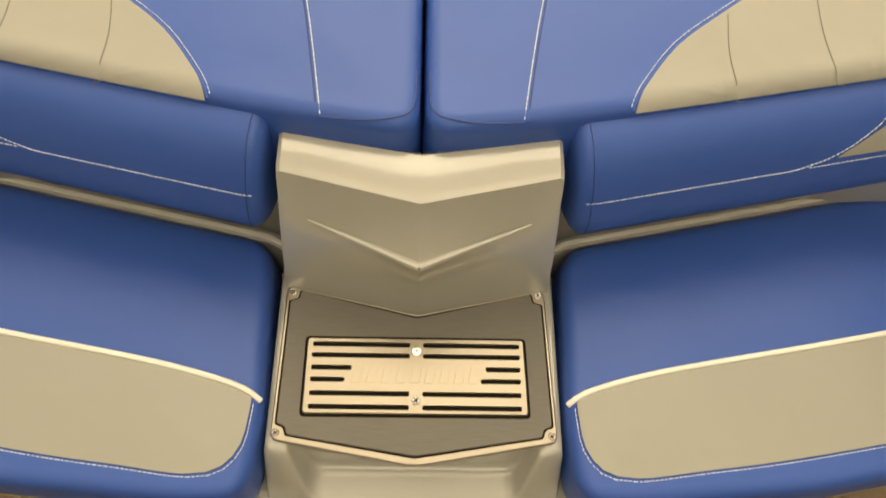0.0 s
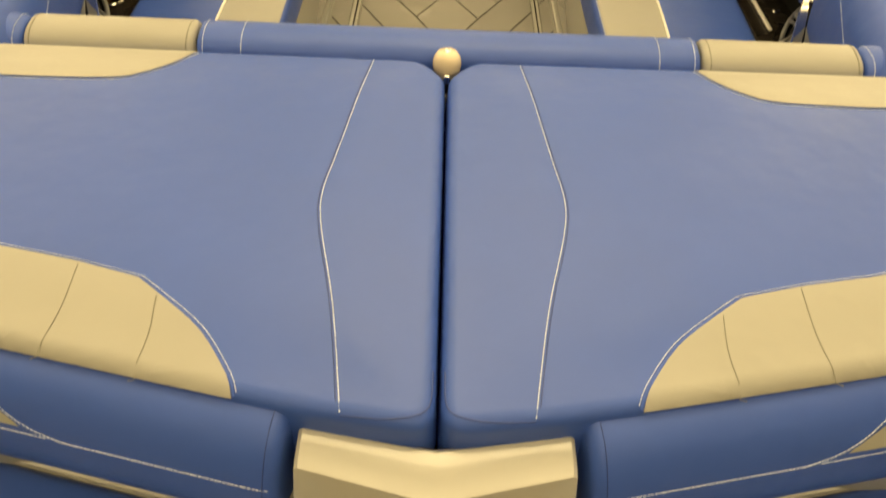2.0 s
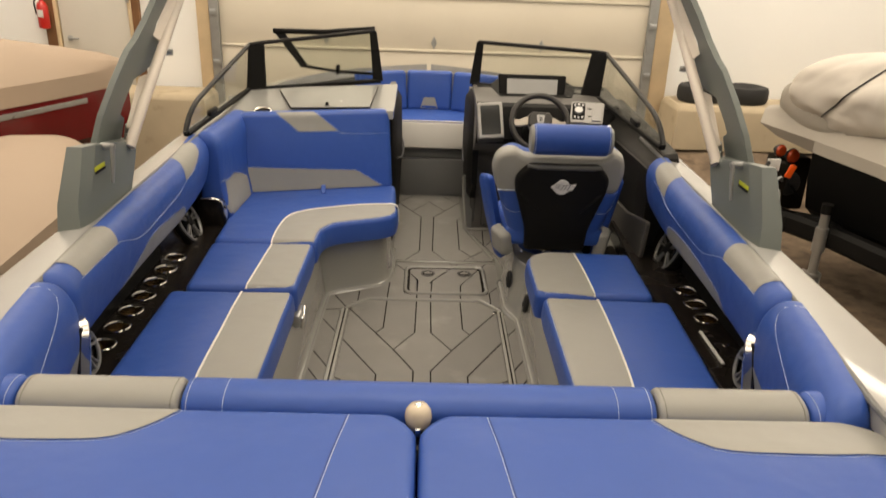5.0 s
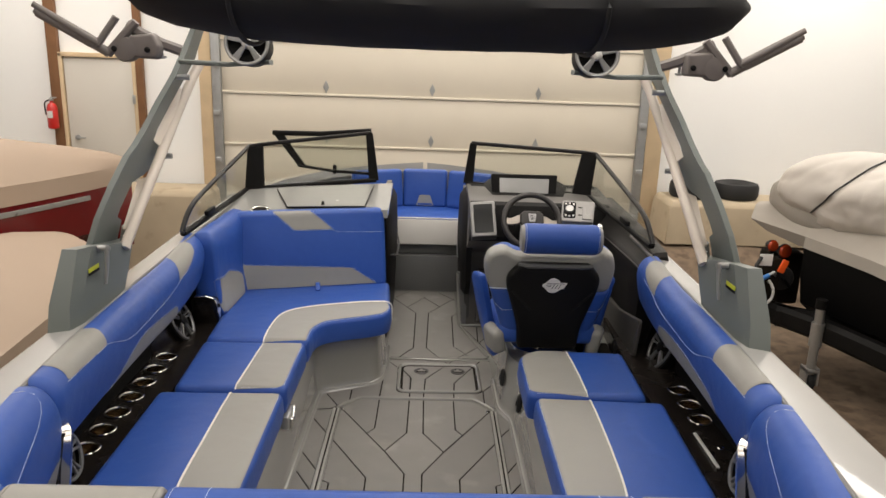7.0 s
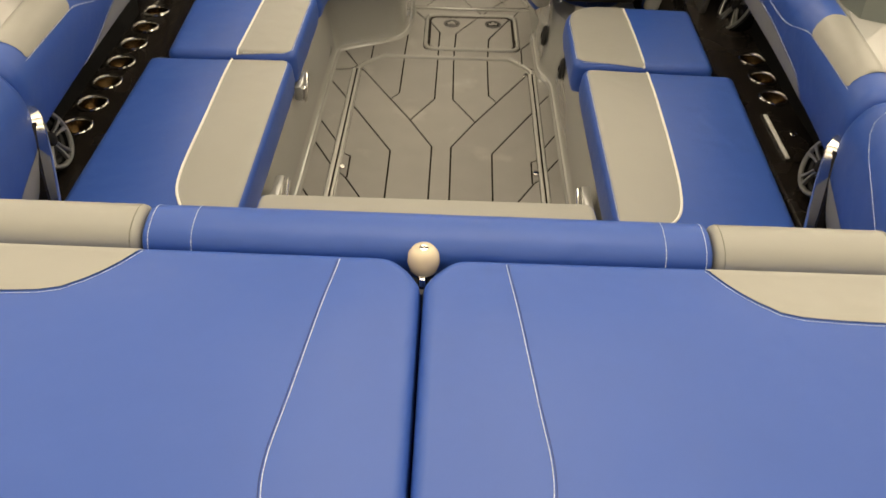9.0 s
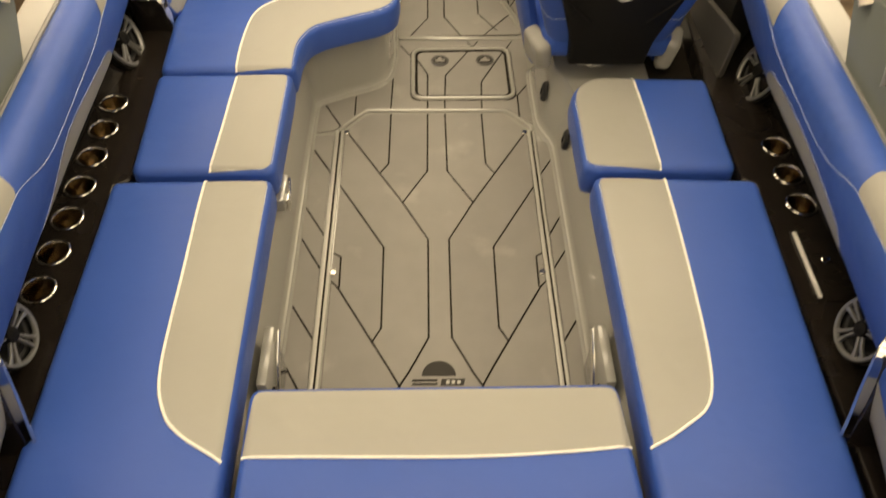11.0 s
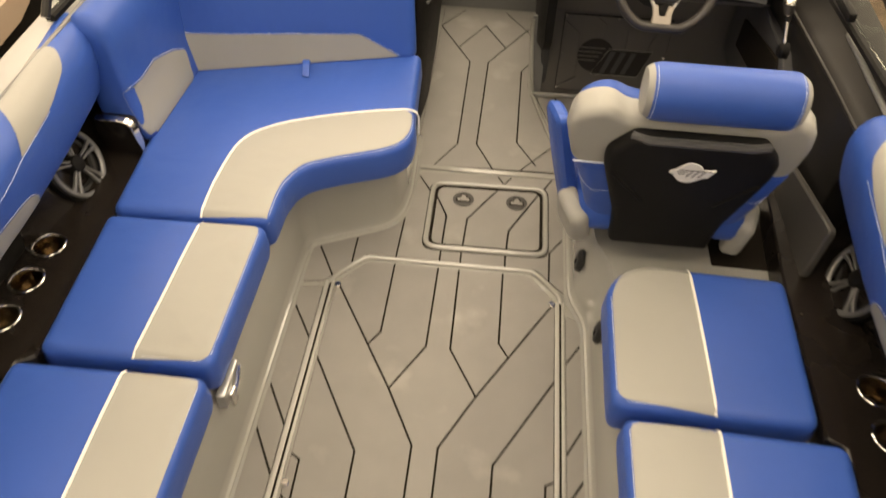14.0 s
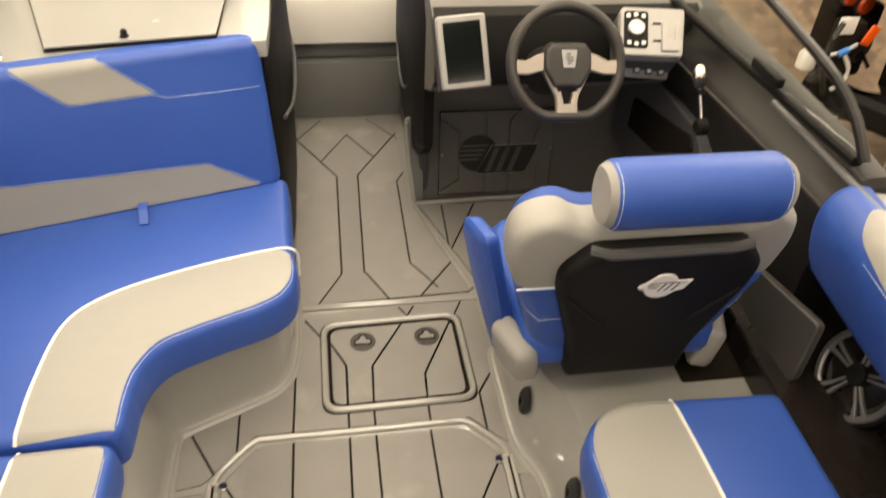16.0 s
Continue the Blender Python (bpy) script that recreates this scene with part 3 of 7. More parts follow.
    return t


def neighbours():
    run = [7.5, 6.0, 4.5, 3.0, 2.2, 1.6, 1.1, 0.6, 0.25, 0.05]
    path = [(-3.0 - 0.66 * s, 6.15 - 0.75 * s) for s in run]
    half = [1.15, 1.15, 1.12, 0.98, 0.82, 0.66, 0.50, 0.31, 0.15, 0.04]
    t = covered_boat("covered_boat", "red boat under a tan fitted cover", TARPTAN, REDHULL, path, half,
                     [1.05, 1.05, 1.02, 0.98, 0.93, 0.88, 0.83, 0.76, 0.70, 0.66], [0.62] * 10, -0.25, [0.18, 0.18, 0.17, 0.16, 0.14, 0.12, 0.10, 0.07, 0.04, 0.01], 1, 0.19)
    side = Vector((0.75, -0.66, 0))
    part("hull_stripe", flatbar([Vector((*p, 0.36)) + side * (w * 0.985 + 0.004) for p, w in list(zip(path, half))[4:8]], 0.012, 0.045), SILVER, t, "silver stripe")
    for s in (3.0, 6.0):
        x, y = -3.0 - 0.66 * s, 6.15 - 0.75 * s
        part("trailer_bunk", box(x - 0.7, x + 0.7, y - 0.1, y + 0.1, GROUND, -0.2, 0.01), BLACK, t)
    ys = [-3.5, -1.5, 0.4, 2.2, 3.6, 4.5, 5.0]
    t = covered_boat("covered_boat", "boat under a tan cover, bow towards the door", TARPTAN, HULLBLACKSHADE, [(-3.28, y) for y in ys], [1.05, 1.1, 1.1, 1.05, 0.92, 0.65, 0.3],
                     [0.43, 0.43, 0.41, 0.37, 0.29, 0.21, 0.12], [0.17, 0.17, 0.17, 0.16, 0.13, 0.09, 0.05], -0.6, [0.06] * 7, 5)
    for y in (-1.5, 1.5):
        part("trailer_bunk", box(-3.95, -2.65, y - 0.1, y + 0.1, GROUND, -0.5, 0.01), BLACK, t)


def starboard_boat():
    path = [(4.9, -3.0), (4.85, -0.5), (4.7, 1.5), (4.45, 3.0), (4.1, 4.1), (3.58, 4.82), (3.09, 5.24)]
    covered_boat("trailered_boat", "black boat on a trailer under a grey cover", TARPGREY, HULLBLACKSHADE, path, [1.2, 1.25, 1.25, 1.15, 0.90, 0.55, 0.14],
                 [0.80, 0.80, 0.78, 0.75, 0.72, 0.64, 0.55], [0.46, 0.46, 0.46, 0.46, 0.45, 0.44, 0.44], -0.42, [0.03] * 7, 9, 0.11, 1)
    b = thing("folded_tarpaulin", "bundled pale tarpaulin roped on the covered boat", "tarpaulin", at=(4.1, 4.1, 0.7))
    p0, d = Vector((3.24, 5.03, 0)), Vector((0.62, -0.86, 0)).normalized()
    s = Vector((d.y, -d.x, 0))

    def surface(f, a, puff=1.0):
        """A point of the bundle: f along it, a round it; broad soft folds with a few creases."""
        v = Vector((math.cos(a), math.sin(a), f * 3.2))
        w = math.sin(math.pi * (f * 0.97 + 0.015)) ** 0.36
        slant = Vector((math.cos(a) * 0.7 + f * 3.4, math.sin(a) * 0.7 - f * 2.4, f * 1.5 + 2.0))
        q = 0.96 + 0.10 * noise.noise(v * 1.1) + 0.05 * noise.noise(v * 2.3) - 0.040 * max(0.0, 0.22 - abs(noise.noise(slant * 1.3))) / 0.22 - 0.040 * max(0.0, 0.2 - abs(noise.noise(slant * 3.4))) / 0.2
        q -= 0.06 * math.exp(-((f - rope_at(a)) / 0.035) ** 2)
        q *= puff
        return p0 + d * (2.3 * f) + s * (0.56 * w * q * math.cos(a)) + Vector((0, 0, 0.76 + max(-0.24, (0.40 + 0.03 * math.sin(4.0 * f + 0.8)) * w * q * math.sin(a))))

    def rope_at(a):
        return 0.24 + 0.13 * math.sin(a)
    part("folded_sheet", loft([[surface(k / 60, 2 * math.pi * j / 80) for j in range(80)] for k in range(61)]), TARPPALE, b, angle=80)
    under = []
    for i in range(25):
        f = i / 24
        w = 0.28 + 0.72 * math.sin(math.pi * min(1.0, f * 1.9 + 0.04) * 0.5)
        ring = []
        for k in range(40):
            a = 2 * math.pi * k / 40
            q = 1.0 + 0.12 * noise.noise(Vector((math.cos(a) * 1.4, math.sin(a) * 1.4, f * 2 + 7)))
            ring.append(p0 + d * (-0.12 + 1.35 * f) + s * (-0.07 + 0.42 * w * q * math.cos(a)) + Vector((0, 0, 0.66 + max(-0.2, (0.40 + 0.08 * f) * w * q * math.sin(a)))))
        under.append(ring)
    part("under_sheet", loft(under), TARPGREY, b, "grey sheet folded beneath", angle=60)
    part("rope", tube([surface(rope_at(a), a, 1.035) for a in [math.pi * (0.85 - 1.0 * k / 40) for k in range(41)]], 0.008, 6), LEATHER, b, "dark rope")
    tr = thing("boat_trailer", "black trailer frame with a swivel jack", "trailer", at=(3.6, 4.0, GROUND))
    part("frame_beam", flatbar([(2.95, 4.75, -0.28), (3.3, 4.1, -0.28), (3.95, 2.0, -0.28), (4.1, -1.5, -0.28)], 0.14, 0.18), BLACK, tr)
    part("frame_beam", flatbar([(3.05, 4.5, -0.28), (4.5, 3.6, -0.28), (5.3, 1.5, -0.28)], 0.14, 0.18), BLACK, tr)
    part("step_plate", box(-0.38, 0.38, -0.10, 0.10, 0.0, 0.05, 0.01), BLACK, tr, turn=pose(3.72, 4.15, -0.10, 0, 0, -12))
    part("step_edge", box(-0.38, 0.38, -0.118, -0.10, 0.012, 0.05, 0.004), SILVER, tr, "pale reflective edge", turn=pose(3.72, 4.15, -0.10, 0, 0, -12))
    jx, jy = 3.20, 4.10
    j = part("jack_post", tube([(jx, jy, -0.64), (jx, jy, -0.08)], 0.036, 12), SILVER, tr, "galvanised jack post")
    part("jack_sleeve", tube([(jx, jy, -0.40), (jx, jy, -0.20)], 0.050, 12), SILVER, j)
    part("jack_cap", tube([(jx, jy, -0.08), (jx, jy, 0.0)], 0.044, 12), BLACK, j)
    part("jack_fork", join(box(jx - 0.055, jx - 0.04, jy - 0.05, jy + 0.06, -0.73, -0.58, 0.004), box(jx + 0.04, jx + 0.055, jy - 0.05, jy + 0.06, -0.73, -0.58, 0.004), box(jx - 0.055, jx + 0.055, jy - 0.05, jy + 0.06, -0.62, -0.59, 0.004)), SILVER, j)
    part("jack_wheel", disc(0.085, 0.055, 0.012, 20), RUBBER, j, turn=frame_of((jx - 0.028, jy + 0.02, GROUND + 0.088), (0, 1, 0), (0, 0, 1)))
    o = thing("winch_post", "black winch post with orange lamps, white label and hoses", "winch", at=(3.15, 4.8, -0.3))
    part("post", box(3.12, 3.46, 4.95, 5.15, -0.34, 0.16, 0.04), GROOVESHADE, o)
    part("drum", disc(0.11, 0.08, 0.015, 24), RUBBER, o, turn=frame_of((3.16, 4.79, -0.02), (1, 0, 0), (0, 0, 1)))
    part("crank", tube([(3.16, 4.71, -0.02), (3.16, 4.66, -0.02), (3.24, 4.65, -0.12)], 0.012, 8), HULLBLACKSHADE, o)
    part("lamp_bracket", box(3.10, 3.30, 4.92, 5.0, 0.10, 0.12, 0.004), HULLBLACKSHADE, o)
    for x, z, r in ((3.215, 0.195, 0.062), (3.100, 0.240, 0.050)):
        part("round_lamp", lathe([(r, 0.0), (r, 0.018), (r * 0.86, 0.030), (r * 0.4, 0.036)], 18), LAMPRED, o, "amber-red round lamp", turn=frame_of((x, 4.86, z), (1, 0.3, 0), (0, 0, 1)))
        part("lamp_socket", lathe([(r * 0.5, -0.06), (r * 1.05, -0.01), (r * 1.05, 0.006)], 18), RUBBER, o, turn=frame_of((x, 4.86, z), (1, 0.3, 0), (0, 0, 1)))
        part("lamp_stem", tube([(x, 4.91, z), (x + 0.03, 4.95, z - 0.06), (3.24, 4.99, 0.08)], 0.014, 8), HULLBLACKSHADE, o)
    part("orange_tag", box(-0.028, 0.028, -0.010, 0.010, -0.058, 0.058, 0.006), ORANGE, o, turn=pose(3.045, 4.50, 0.15, 0, 20, 0))
    part("label_post", box(2.90, 3.06, 4.56, 4.66, -0.30, 0.20, 0.015), GROOVESHADE, o)
    part("white_label", box(2.86, 2.97, 4.545, 4.556, 0.14, 0.24, 0.002), WHITEPLASTIC, o)
    part("bottle", lathe([(0.04, 0.0), (0.055, 0.01), (0.055, 0.09), (0.03, 0.12), (0.02, 0.15)], 16), WHITEPLASTIC, o, "translucent white bottle", turn=pose(2.79, 4.62, -0.10))
    part("hose", tube(spline([(2.83, 4.53, 0.02), (2.90, 4.50, 0.05), (2.97, 4.49, 0.10), (3.03, 4.60, 0.03), (3.05, 4.78, -0.05)], 0.03), 0.012, 8), GALV, o)
    part("blue_tape", tube([(2.88, 4.49, 0.045), (2.93, 4.485, 0.075)], 0.020, 10), BLUETAPE, o, "wrap of blue tape")
    part("hose", tube(spline([(2.95, 4.52, 0.02), (2.99, 4.50, -0.05), (2.985, 4.50, -0.14), (2.95, 4.53, -0.20)], 0.03), 0.012, 8), WHITEPLASTIC, o)
    part("hose", tube(spline([(2.86, 4.52, 0.22), (2.80, 4.48, 0.12), (2.83, 4.50, -0.05), (2.90, 4.52, -0.22)], 0.03), 0.016, 8), RUBBER, o)


hall()
overhead_door()
wall_timber()
concrete_blocks()
neighbours()
starboard_boat()


# ---- boat shell ----
def sheer(y):
    return 0.80 + 0.015 * max(0, min(y, 3.0) - 0.5) - 0.05 * max(0, y - 3.3)


def gunwale_inner(y):
    """Half width between the gunwales, narrowing towards the stern."""
    return float(np.interp(y, [-0.5, 0.0, 0.5, 1.0, 1.5], [1.03, 1.055, 1.12, 1.152, 1.165]))


def hull_shell():
    # outer sides of the hull from transom to bow, open above
    ys = [-1.05, -0.5, 0.5, 1.5, 2.5, 3.3, 4.0, 4.6, 5.1, 5.45, 5.65]
    ws = [1.22, 1.25, 1.28, 1.285, 1.285, 1.27, 1.20, 1.02, 0.75, 0.42, 0.10]
    for sgn, nm in ((-1, "wall_port"), (1, "wall_starboard")):
        rings = []
        for y, w in zip(ys, ws):
            zt = sheer(y)
            rings.append([(sgn * w, y, zt), (sgn * (w + 0.02), y, zt - 0.05), (sgn * (w + 0.015), y, 0.45), (sgn * (w - 0.03), y, 0.1), (sgn * w * 0.86, y, -0.38), (sgn * w * 0.80, y, -0.38), (sgn * (w - 0.06), y, 0.1), (sgn * (w - 0.03), y, 0.45), (sgn * (w - 0.03), y, zt - 0.04)])
        solo(nm, loft(rings), GELWHITE, "glossy white hull side of the boat", "hull", kind="structure")
        deck = []
        yd = [-1.05, -0.75, -0.5, -0.25, 0.0, 0.25, 0.5, 0.75, 1.0, 1.5, 2.5, 3.3]
        for y in yd:
            zt = sheer(y)
            w, wi = float(np.interp(y, ys, ws)), gunwale_inner(y)
            deck.append([(sgn * (w + 0.012), y, zt - 0.03), (sgn * (w + 0.008), y, zt - 0.004), (sgn * (w - 0.012), y, zt + 0.006), (sgn * (wi + 0.01), y, zt + 0.022), (sgn * wi, y, zt + 0.015), (sgn * wi, y, zt - 0.03)])
        solo("gunwale", loft(deck), GELWHITE, "glossy white gunwale deck of the boat", "gunwale", kind="structure")
        trim = [(sgn * (gunwale_inner(y) - 0.002), y, sheer(y) + 0.026) for y in (-0.25, 0.0, 0.25, 0.5, 0.75, 1.0, 1.5, 2.0, 2.5)]
        solo("gunwale_trim", tube(trim, 0.009, 8), MIDGREY, "grey trim bead between gunwale and upholstery", "trim", kind="structure")
    bow = []
    for y, w in zip(ys[5:], ws[5:]):
        zt = sheer(y)
        wi = max(0.02, w - 0.17)
        bow.append([(-w, y, zt), (-w, y, zt + 0.02), (-wi, y, zt + 0.05), (-wi, y, zt - 0.02)])
    for sgn in (-1, 1):
        solo("bow_deck", loft([[(-sgn * p[0], p[1], p[2]) for p in r] for r in bow]), GELWHITE, "glossy white bow deck rim", "deck", kind="structure")
    solo("hull_bottom", loft([[(-w * 0.84, y, -0.38), (0, y, -0.62 + 0.08 * max(0, y - 3)), (w * 0.84, y, -0.38), (0, y, -0.30)] for y, w in zip(ys, ws)]), GELWHITE, "white hull bottom resting on its trailer", "hull", kind="structure")
    solo("transom", box(-1.22, 1.22, -1.05, -0.98, -0.45, 0.30, 0.01), GEL, "grey gelcoat transom", "transom", kind="structure")
    for y in (-0.2, 3.0):
        solo("trailer_bunk", box(-0.9, 0.9, y - 0.1, y + 0.1, GROUND, -0.36, 0.01), BLACK, "black trailer cross beam under the hull", "trailer", "boat trailer beams")


PORT_BASE = [(-1.25, 0.05), (-0.545, 0.05), (-0.535, 1.9, 0.1), (-0.53, 2.24, 0.045), (-0.215, 2.385, 0.08), (-0.195, 2.56), (-0.205, 2.92), (-1.25, 2.92)]
STAR_BASE = [(1.25, 0.05), (0.515, 0.05), (0.505, 1.98, 0.06), (0.452, 2.08, 0.06), (0.449, 2.48, 0.06), (1.06, 2.52), (1.25, 2.5)]


def cockpit_shell():
    solo("floor", slab([(-1.2, 0.0), (1.2, 0.0), (1.2, 4.2), (-1.2, 4.2)], -0.06, -0.006, 0.002), GEL, "light grey gelcoat cockpit floor between the foam mats", "floor", kind="structure")
    for nm, o, z, lab in (("seat_base_port", PORT_BASE, 0.30, "grey gelcoat bench base with a rounded corner"), ("seat_base_starboard", STAR_BASE, 0.30, "grey gelcoat bench base behind the helm seat")):
        q = rounded(o, 0.02, 8)
        if area2(q) < 0:
            q = q[::-1]
        pad = Pad(o, -0.004, z, 0.02, 0.0, 0.02, 0.0)
        # walls lean a little outward towards the floor and end in a soft fillet
        rings = [[(*p, zz) for p in pad.o - pad.n * d] for d, zz in ((0.03, -0.004), (0.027, 0.001), (0.014, 0.008), (0.005, 0.02), (0.0, 0.045), (-0.02, z - 0.02), (-0.03, z))]
        solo(nm, loft(rings), GEL, lab, "bench base", kind="structure")
        lip = [(*(p - n_ * 0.010), 0.003) for p, n_ in zip(pad.o, pad.n) if 0.3 < p[1] < 2.9 and abs(p[0]) < 0.60]
        lip.sort(key=lambda p: p[1]) if nm == "seat_base_starboard" else None
        solo("base_lip", tube(spline(lip[::3], 0.03), 0.0105, 8), GEL, "rounded gelcoat lip along the foot of the bench base", "trim", kind="structure")
    # aft bench base and its back wall
    solo("seat_base_aft", box(-0.5, 0.5, 0.05, 0.52, -0.004, 0.30, 0.015), GEL, "grey gelcoat base of the aft bench", "bench base", kind="structure")
    solo("wall_aft", box(-1.2, 1.2, -0.03, 0.05, -0.05, 0.70, 0.01), GEL, "grey gelcoat bulkhead behind the aft bench", "bulkhead", kind="structure")
    # inner liners behind the side bolsters
    for sgn in (-1, 1):
        solo("side_liner", box(min(sgn * 1.222, sgn * 1.240), max(sgn * 1.222, sgn * 1.240), 0.05, 3.0, 0.22, 0.80, 0.004), BLACK, "dark inner liner of the hull side", "liner", kind="structure")
    # engine deck under the sun pads
    solo("engine_deck", box(-1.13, 1.13, -0.80, -0.03, 0.1, 0.588, 0.02), GEL, "grey gelcoat hatch under the sun pads", "deck", kind="structure")
    # bow walkway
    solo("bulkhead_bow", box(-0.27, 0.33, 4.06, 4.12, -0.004, 0.28, 0.006), MIDGREY, "dark grey moulded bulkhead under the bow seat", "bulkhead", kind="structure")
    solo("bow_seat_base", box(-0.95, 0.95, 4.12, 5.3, -0.05, 0.40, 0.02), MIDGREY, "grey moulded base of the bow seat", "bench base", kind="structure")
    solo("bow_liner", loft([[(-1.10, 3.55, 0.82), (-0.96, 4.3, 0.77), (-0.5, 5.1, 0.73), (0, 5.35, 0.72), (0.5, 5.1, 0.73), (0.96, 4.3, 0.77), (1.10, 3.55, 0.82)],
                            [(-1.14, 3.55, 0.1), (-1.0, 4.3, 0.1), (-0.55, 5.1, 0.1), (0, 5.4, 0.1), (0.55, 5.1, 0.1), (1.0, 4.3, 0.1), (1.14, 3.55, 0.1)]], False), MIDGREY, "grey inner liner of the bow", "liner", kind="structure")




def strips(lines, w, z0, z1):
    """Narrow cutting bars along polylines."""
    out = []
    for ln in lines:
        for a, b in zip(ln, ln[1:]):
            a, b = Vector((*a, 0)), Vector((*b, 0))
            d = (b - a).normalized()
            s = d.cross(Vector((0, 0, 1))) * w / 2
            e = d * w * 0.45
            q = [a - e - s, b + e - s, b + e + s, a - e + s]
            out.append(loft([[(p.x, p.y, z0) for p in q], [(p.x, p.y, z1) for p in q]]))
    return join(*out)


def mat_field(name, outline, lines, label, corner=0.015, w=0.0072):
    """A foam mat whose planks are parted by cut grooves."""
    o = rounded(outline, corner)
    if area2(o) < 0:
        o = o[::-1]
    t = thing(name, label, "floor mat", "foam floor mats", "structure", at=(outline[0][0], outline[0][1], 0))
    part("backing", slab(o, -0.0062, -0.0035, 0.0005), GROOVESHADE, t)
    q = np.array(o, float)
    inner = [tuple(p) for p in q + (q.mean(0) - q) * 0.004]
    shape = slab(inner, -0.0045, 0.0, 0.0012)
    if lines:
        shape = cut(shape, strips(lines, w, -0.02, 0.02))
    for piece in islands(shape):
        if len(piece.faces) > 3:
            part("plank", piece, EVA, t, angle=30)
    return t


def both(lines, c=0.0065):
    return lines + [[(2 * c - x, y) for x, y in ln] for ln in lines]


def floor_mats():
    mid = both([[(-0.191, 2.25), (-0.193, 1.86), (-0.228, 1.804)], [(-0.031, 2.25), (-0.034, 1.818), (-0.132, 1.644)],
                [(-0.42, 2.128), (-0.132, 1.644), (-0.033, 1.456), (-0.033, 1.02), (-0.10, 0.885), (-0.21, 0.70)],
                [(-0.42, 1.80), (-0.199, 1.418), (-0.196, 1.06), (-0.224, 1.006)],
                [(-0.42, 1.30), (-0.359, 1.235), (-0.163, 0.898), (-0.0, 0.6)],
                [(-0.40, 1.40), (-0.355, 1.372), (-0.352, 1.235)]])
    mat_field("hatch_mat", [(-0.383, 0.35), (-0.383, 2.06, 0.03), (-0.29, 2.172, 0.03), (0.30, 2.175, 0.03), (0.393, 2.06, 0.03), (0.393, 0.35)], mid, "grey foam mat with chevron grooves on the floor hatch", 0.01)
    mat_field("side_mat", [(-0.512, 0.3), (-0.512, 2.028), (-0.428, 2.036), (-0.428, 0.3)], [[(-0.54, 2.0), (-0.40, 1.765)], [(-0.54, 1.675), (-0.40, 1.433)], [(-0.54, 1.517), (-0.40, 1.27)], [(-0.54, 1.205), (-0.40, 0.975)], [(-0.54, 0.97), (-0.40, 0.73)]], "narrow grey foam mat strip along the bench base", 0.008)
    mat_field("side_mat", [(0.43, 0.3), (0.43, 2.0), (0.487, 1.985), (0.492, 0.3)], [[(0.52, 1.95), (0.41, 1.772)], [(0.52, 1.64), (0.41, 1.443)], [(0.52, 1.465), (0.41, 1.286)], [(0.52, 1.15), (0.41, 0.975)]], "narrow grey foam mat strip along the bench base", 0.008)
    fwd = [(-0.512, 2.05), (-0.432, 2.062), (-0.395, 2.105), (-0.30, 2.208), (0.325, 2.205), (0.40, 2.125), (0.434, 2.098), (0.440, 2.45), (0.435, 2.712), (-0.158, 2.692), (-0.175, 2.56), (-0.185, 2.42), (-0.50, 2.268)]
    hole = [(-0.108, 2.255), (0.370, 2.262), (0.366, 2.655), (-0.112, 2.640)]
    t = thing("forward_mat", "grey foam mat round the floor hatch", "floor mat", "foam floor mats", "structure", at=(0, 2.3, 0))
    part("backing", slab(rounded(fwd, 0.012), -0.0062, -0.0035, 0.0005), GROOVESHADE, t)
    cutlines = [[(-0.35, 2.40), (-0.349, 2.15)], [(-0.188, 2.45), (-0.194, 2.15)], [(-0.51, 2.285), (-0.385, 2.05)], [(-0.17, 2.68), (-0.07, 2.52)], [(-0.032, 2.30), (-0.031, 2.15)],
                [(0.045, 2.30), (0.045, 2.15)], [(0.209, 2.30), (0.209, 2.15)], [(0.475, 2.45), (0.372, 2.295), (0.370, 2.12)], [(0.155, 2.60), (0.235, 2.74)], [(0.132, 2.745), (0.182, 2.66)], [(0.33, 2.61), (0.40, 2.75)]]
    shape = cut(slab(rounded(fwd, 0.012), -0.0045, 0.0, 0.0012), loft([[(*p, z) for p in rounded(hole, 0.05)] for z in (-0.02, 0.02)]))
    for piece in islands(cut(shape, strips(cutlines, 0.0072, -0.02, 0.02))):
        if len(piece.faces) > 3:
            part("plank", piece, EVA, t, angle=30)
    mat_field("hatch_lid_mat", [(-0.075, 2.292), (0.335, 2.298), (0.332, 2.622), (-0.078, 2.610)], [[(-0.10, 2.60), (-0.03, 2.446), (-0.032, 2.25)], [(0.17, 2.632), (0.052, 2.438), (0.045, 2.25)], [(0.35, 2.66), (0.215, 2.39), (0.209, 2.25)]], "grey foam mat on the small floor hatch", 0.035)
    way = [(-0.195, 2.735), (-0.20, 4.03), (0.262, 4.03), (0.262, 3.32), (0.43, 2.78), (0.425, 2.755)]
    wl = [[(-0.25, 3.94), (-0.199, 3.85), (-0.026, 3.533), (-0.028, 2.894), (-0.14, 2.69)], [(-0.089, 3.66), (0.029, 3.881), (0.142, 3.68)], [(0.30, 3.94), (0.25, 3.864), (0.064, 3.538), (0.054, 2.901), (0.16, 2.69)],
          [(0.29, 3.60), (0.228, 3.48), (0.226, 2.933), (0.31, 2.79)], [(-0.23, 3.80), (-0.06, 4.07)], [(0.10, 4.07), (0.28, 3.80)], [(0.50, 3.08), (0.20, 2.69)]]
    mat_field("walkway_mat", way, wl, "grey foam mat in the walkway to the bow", 0.012)
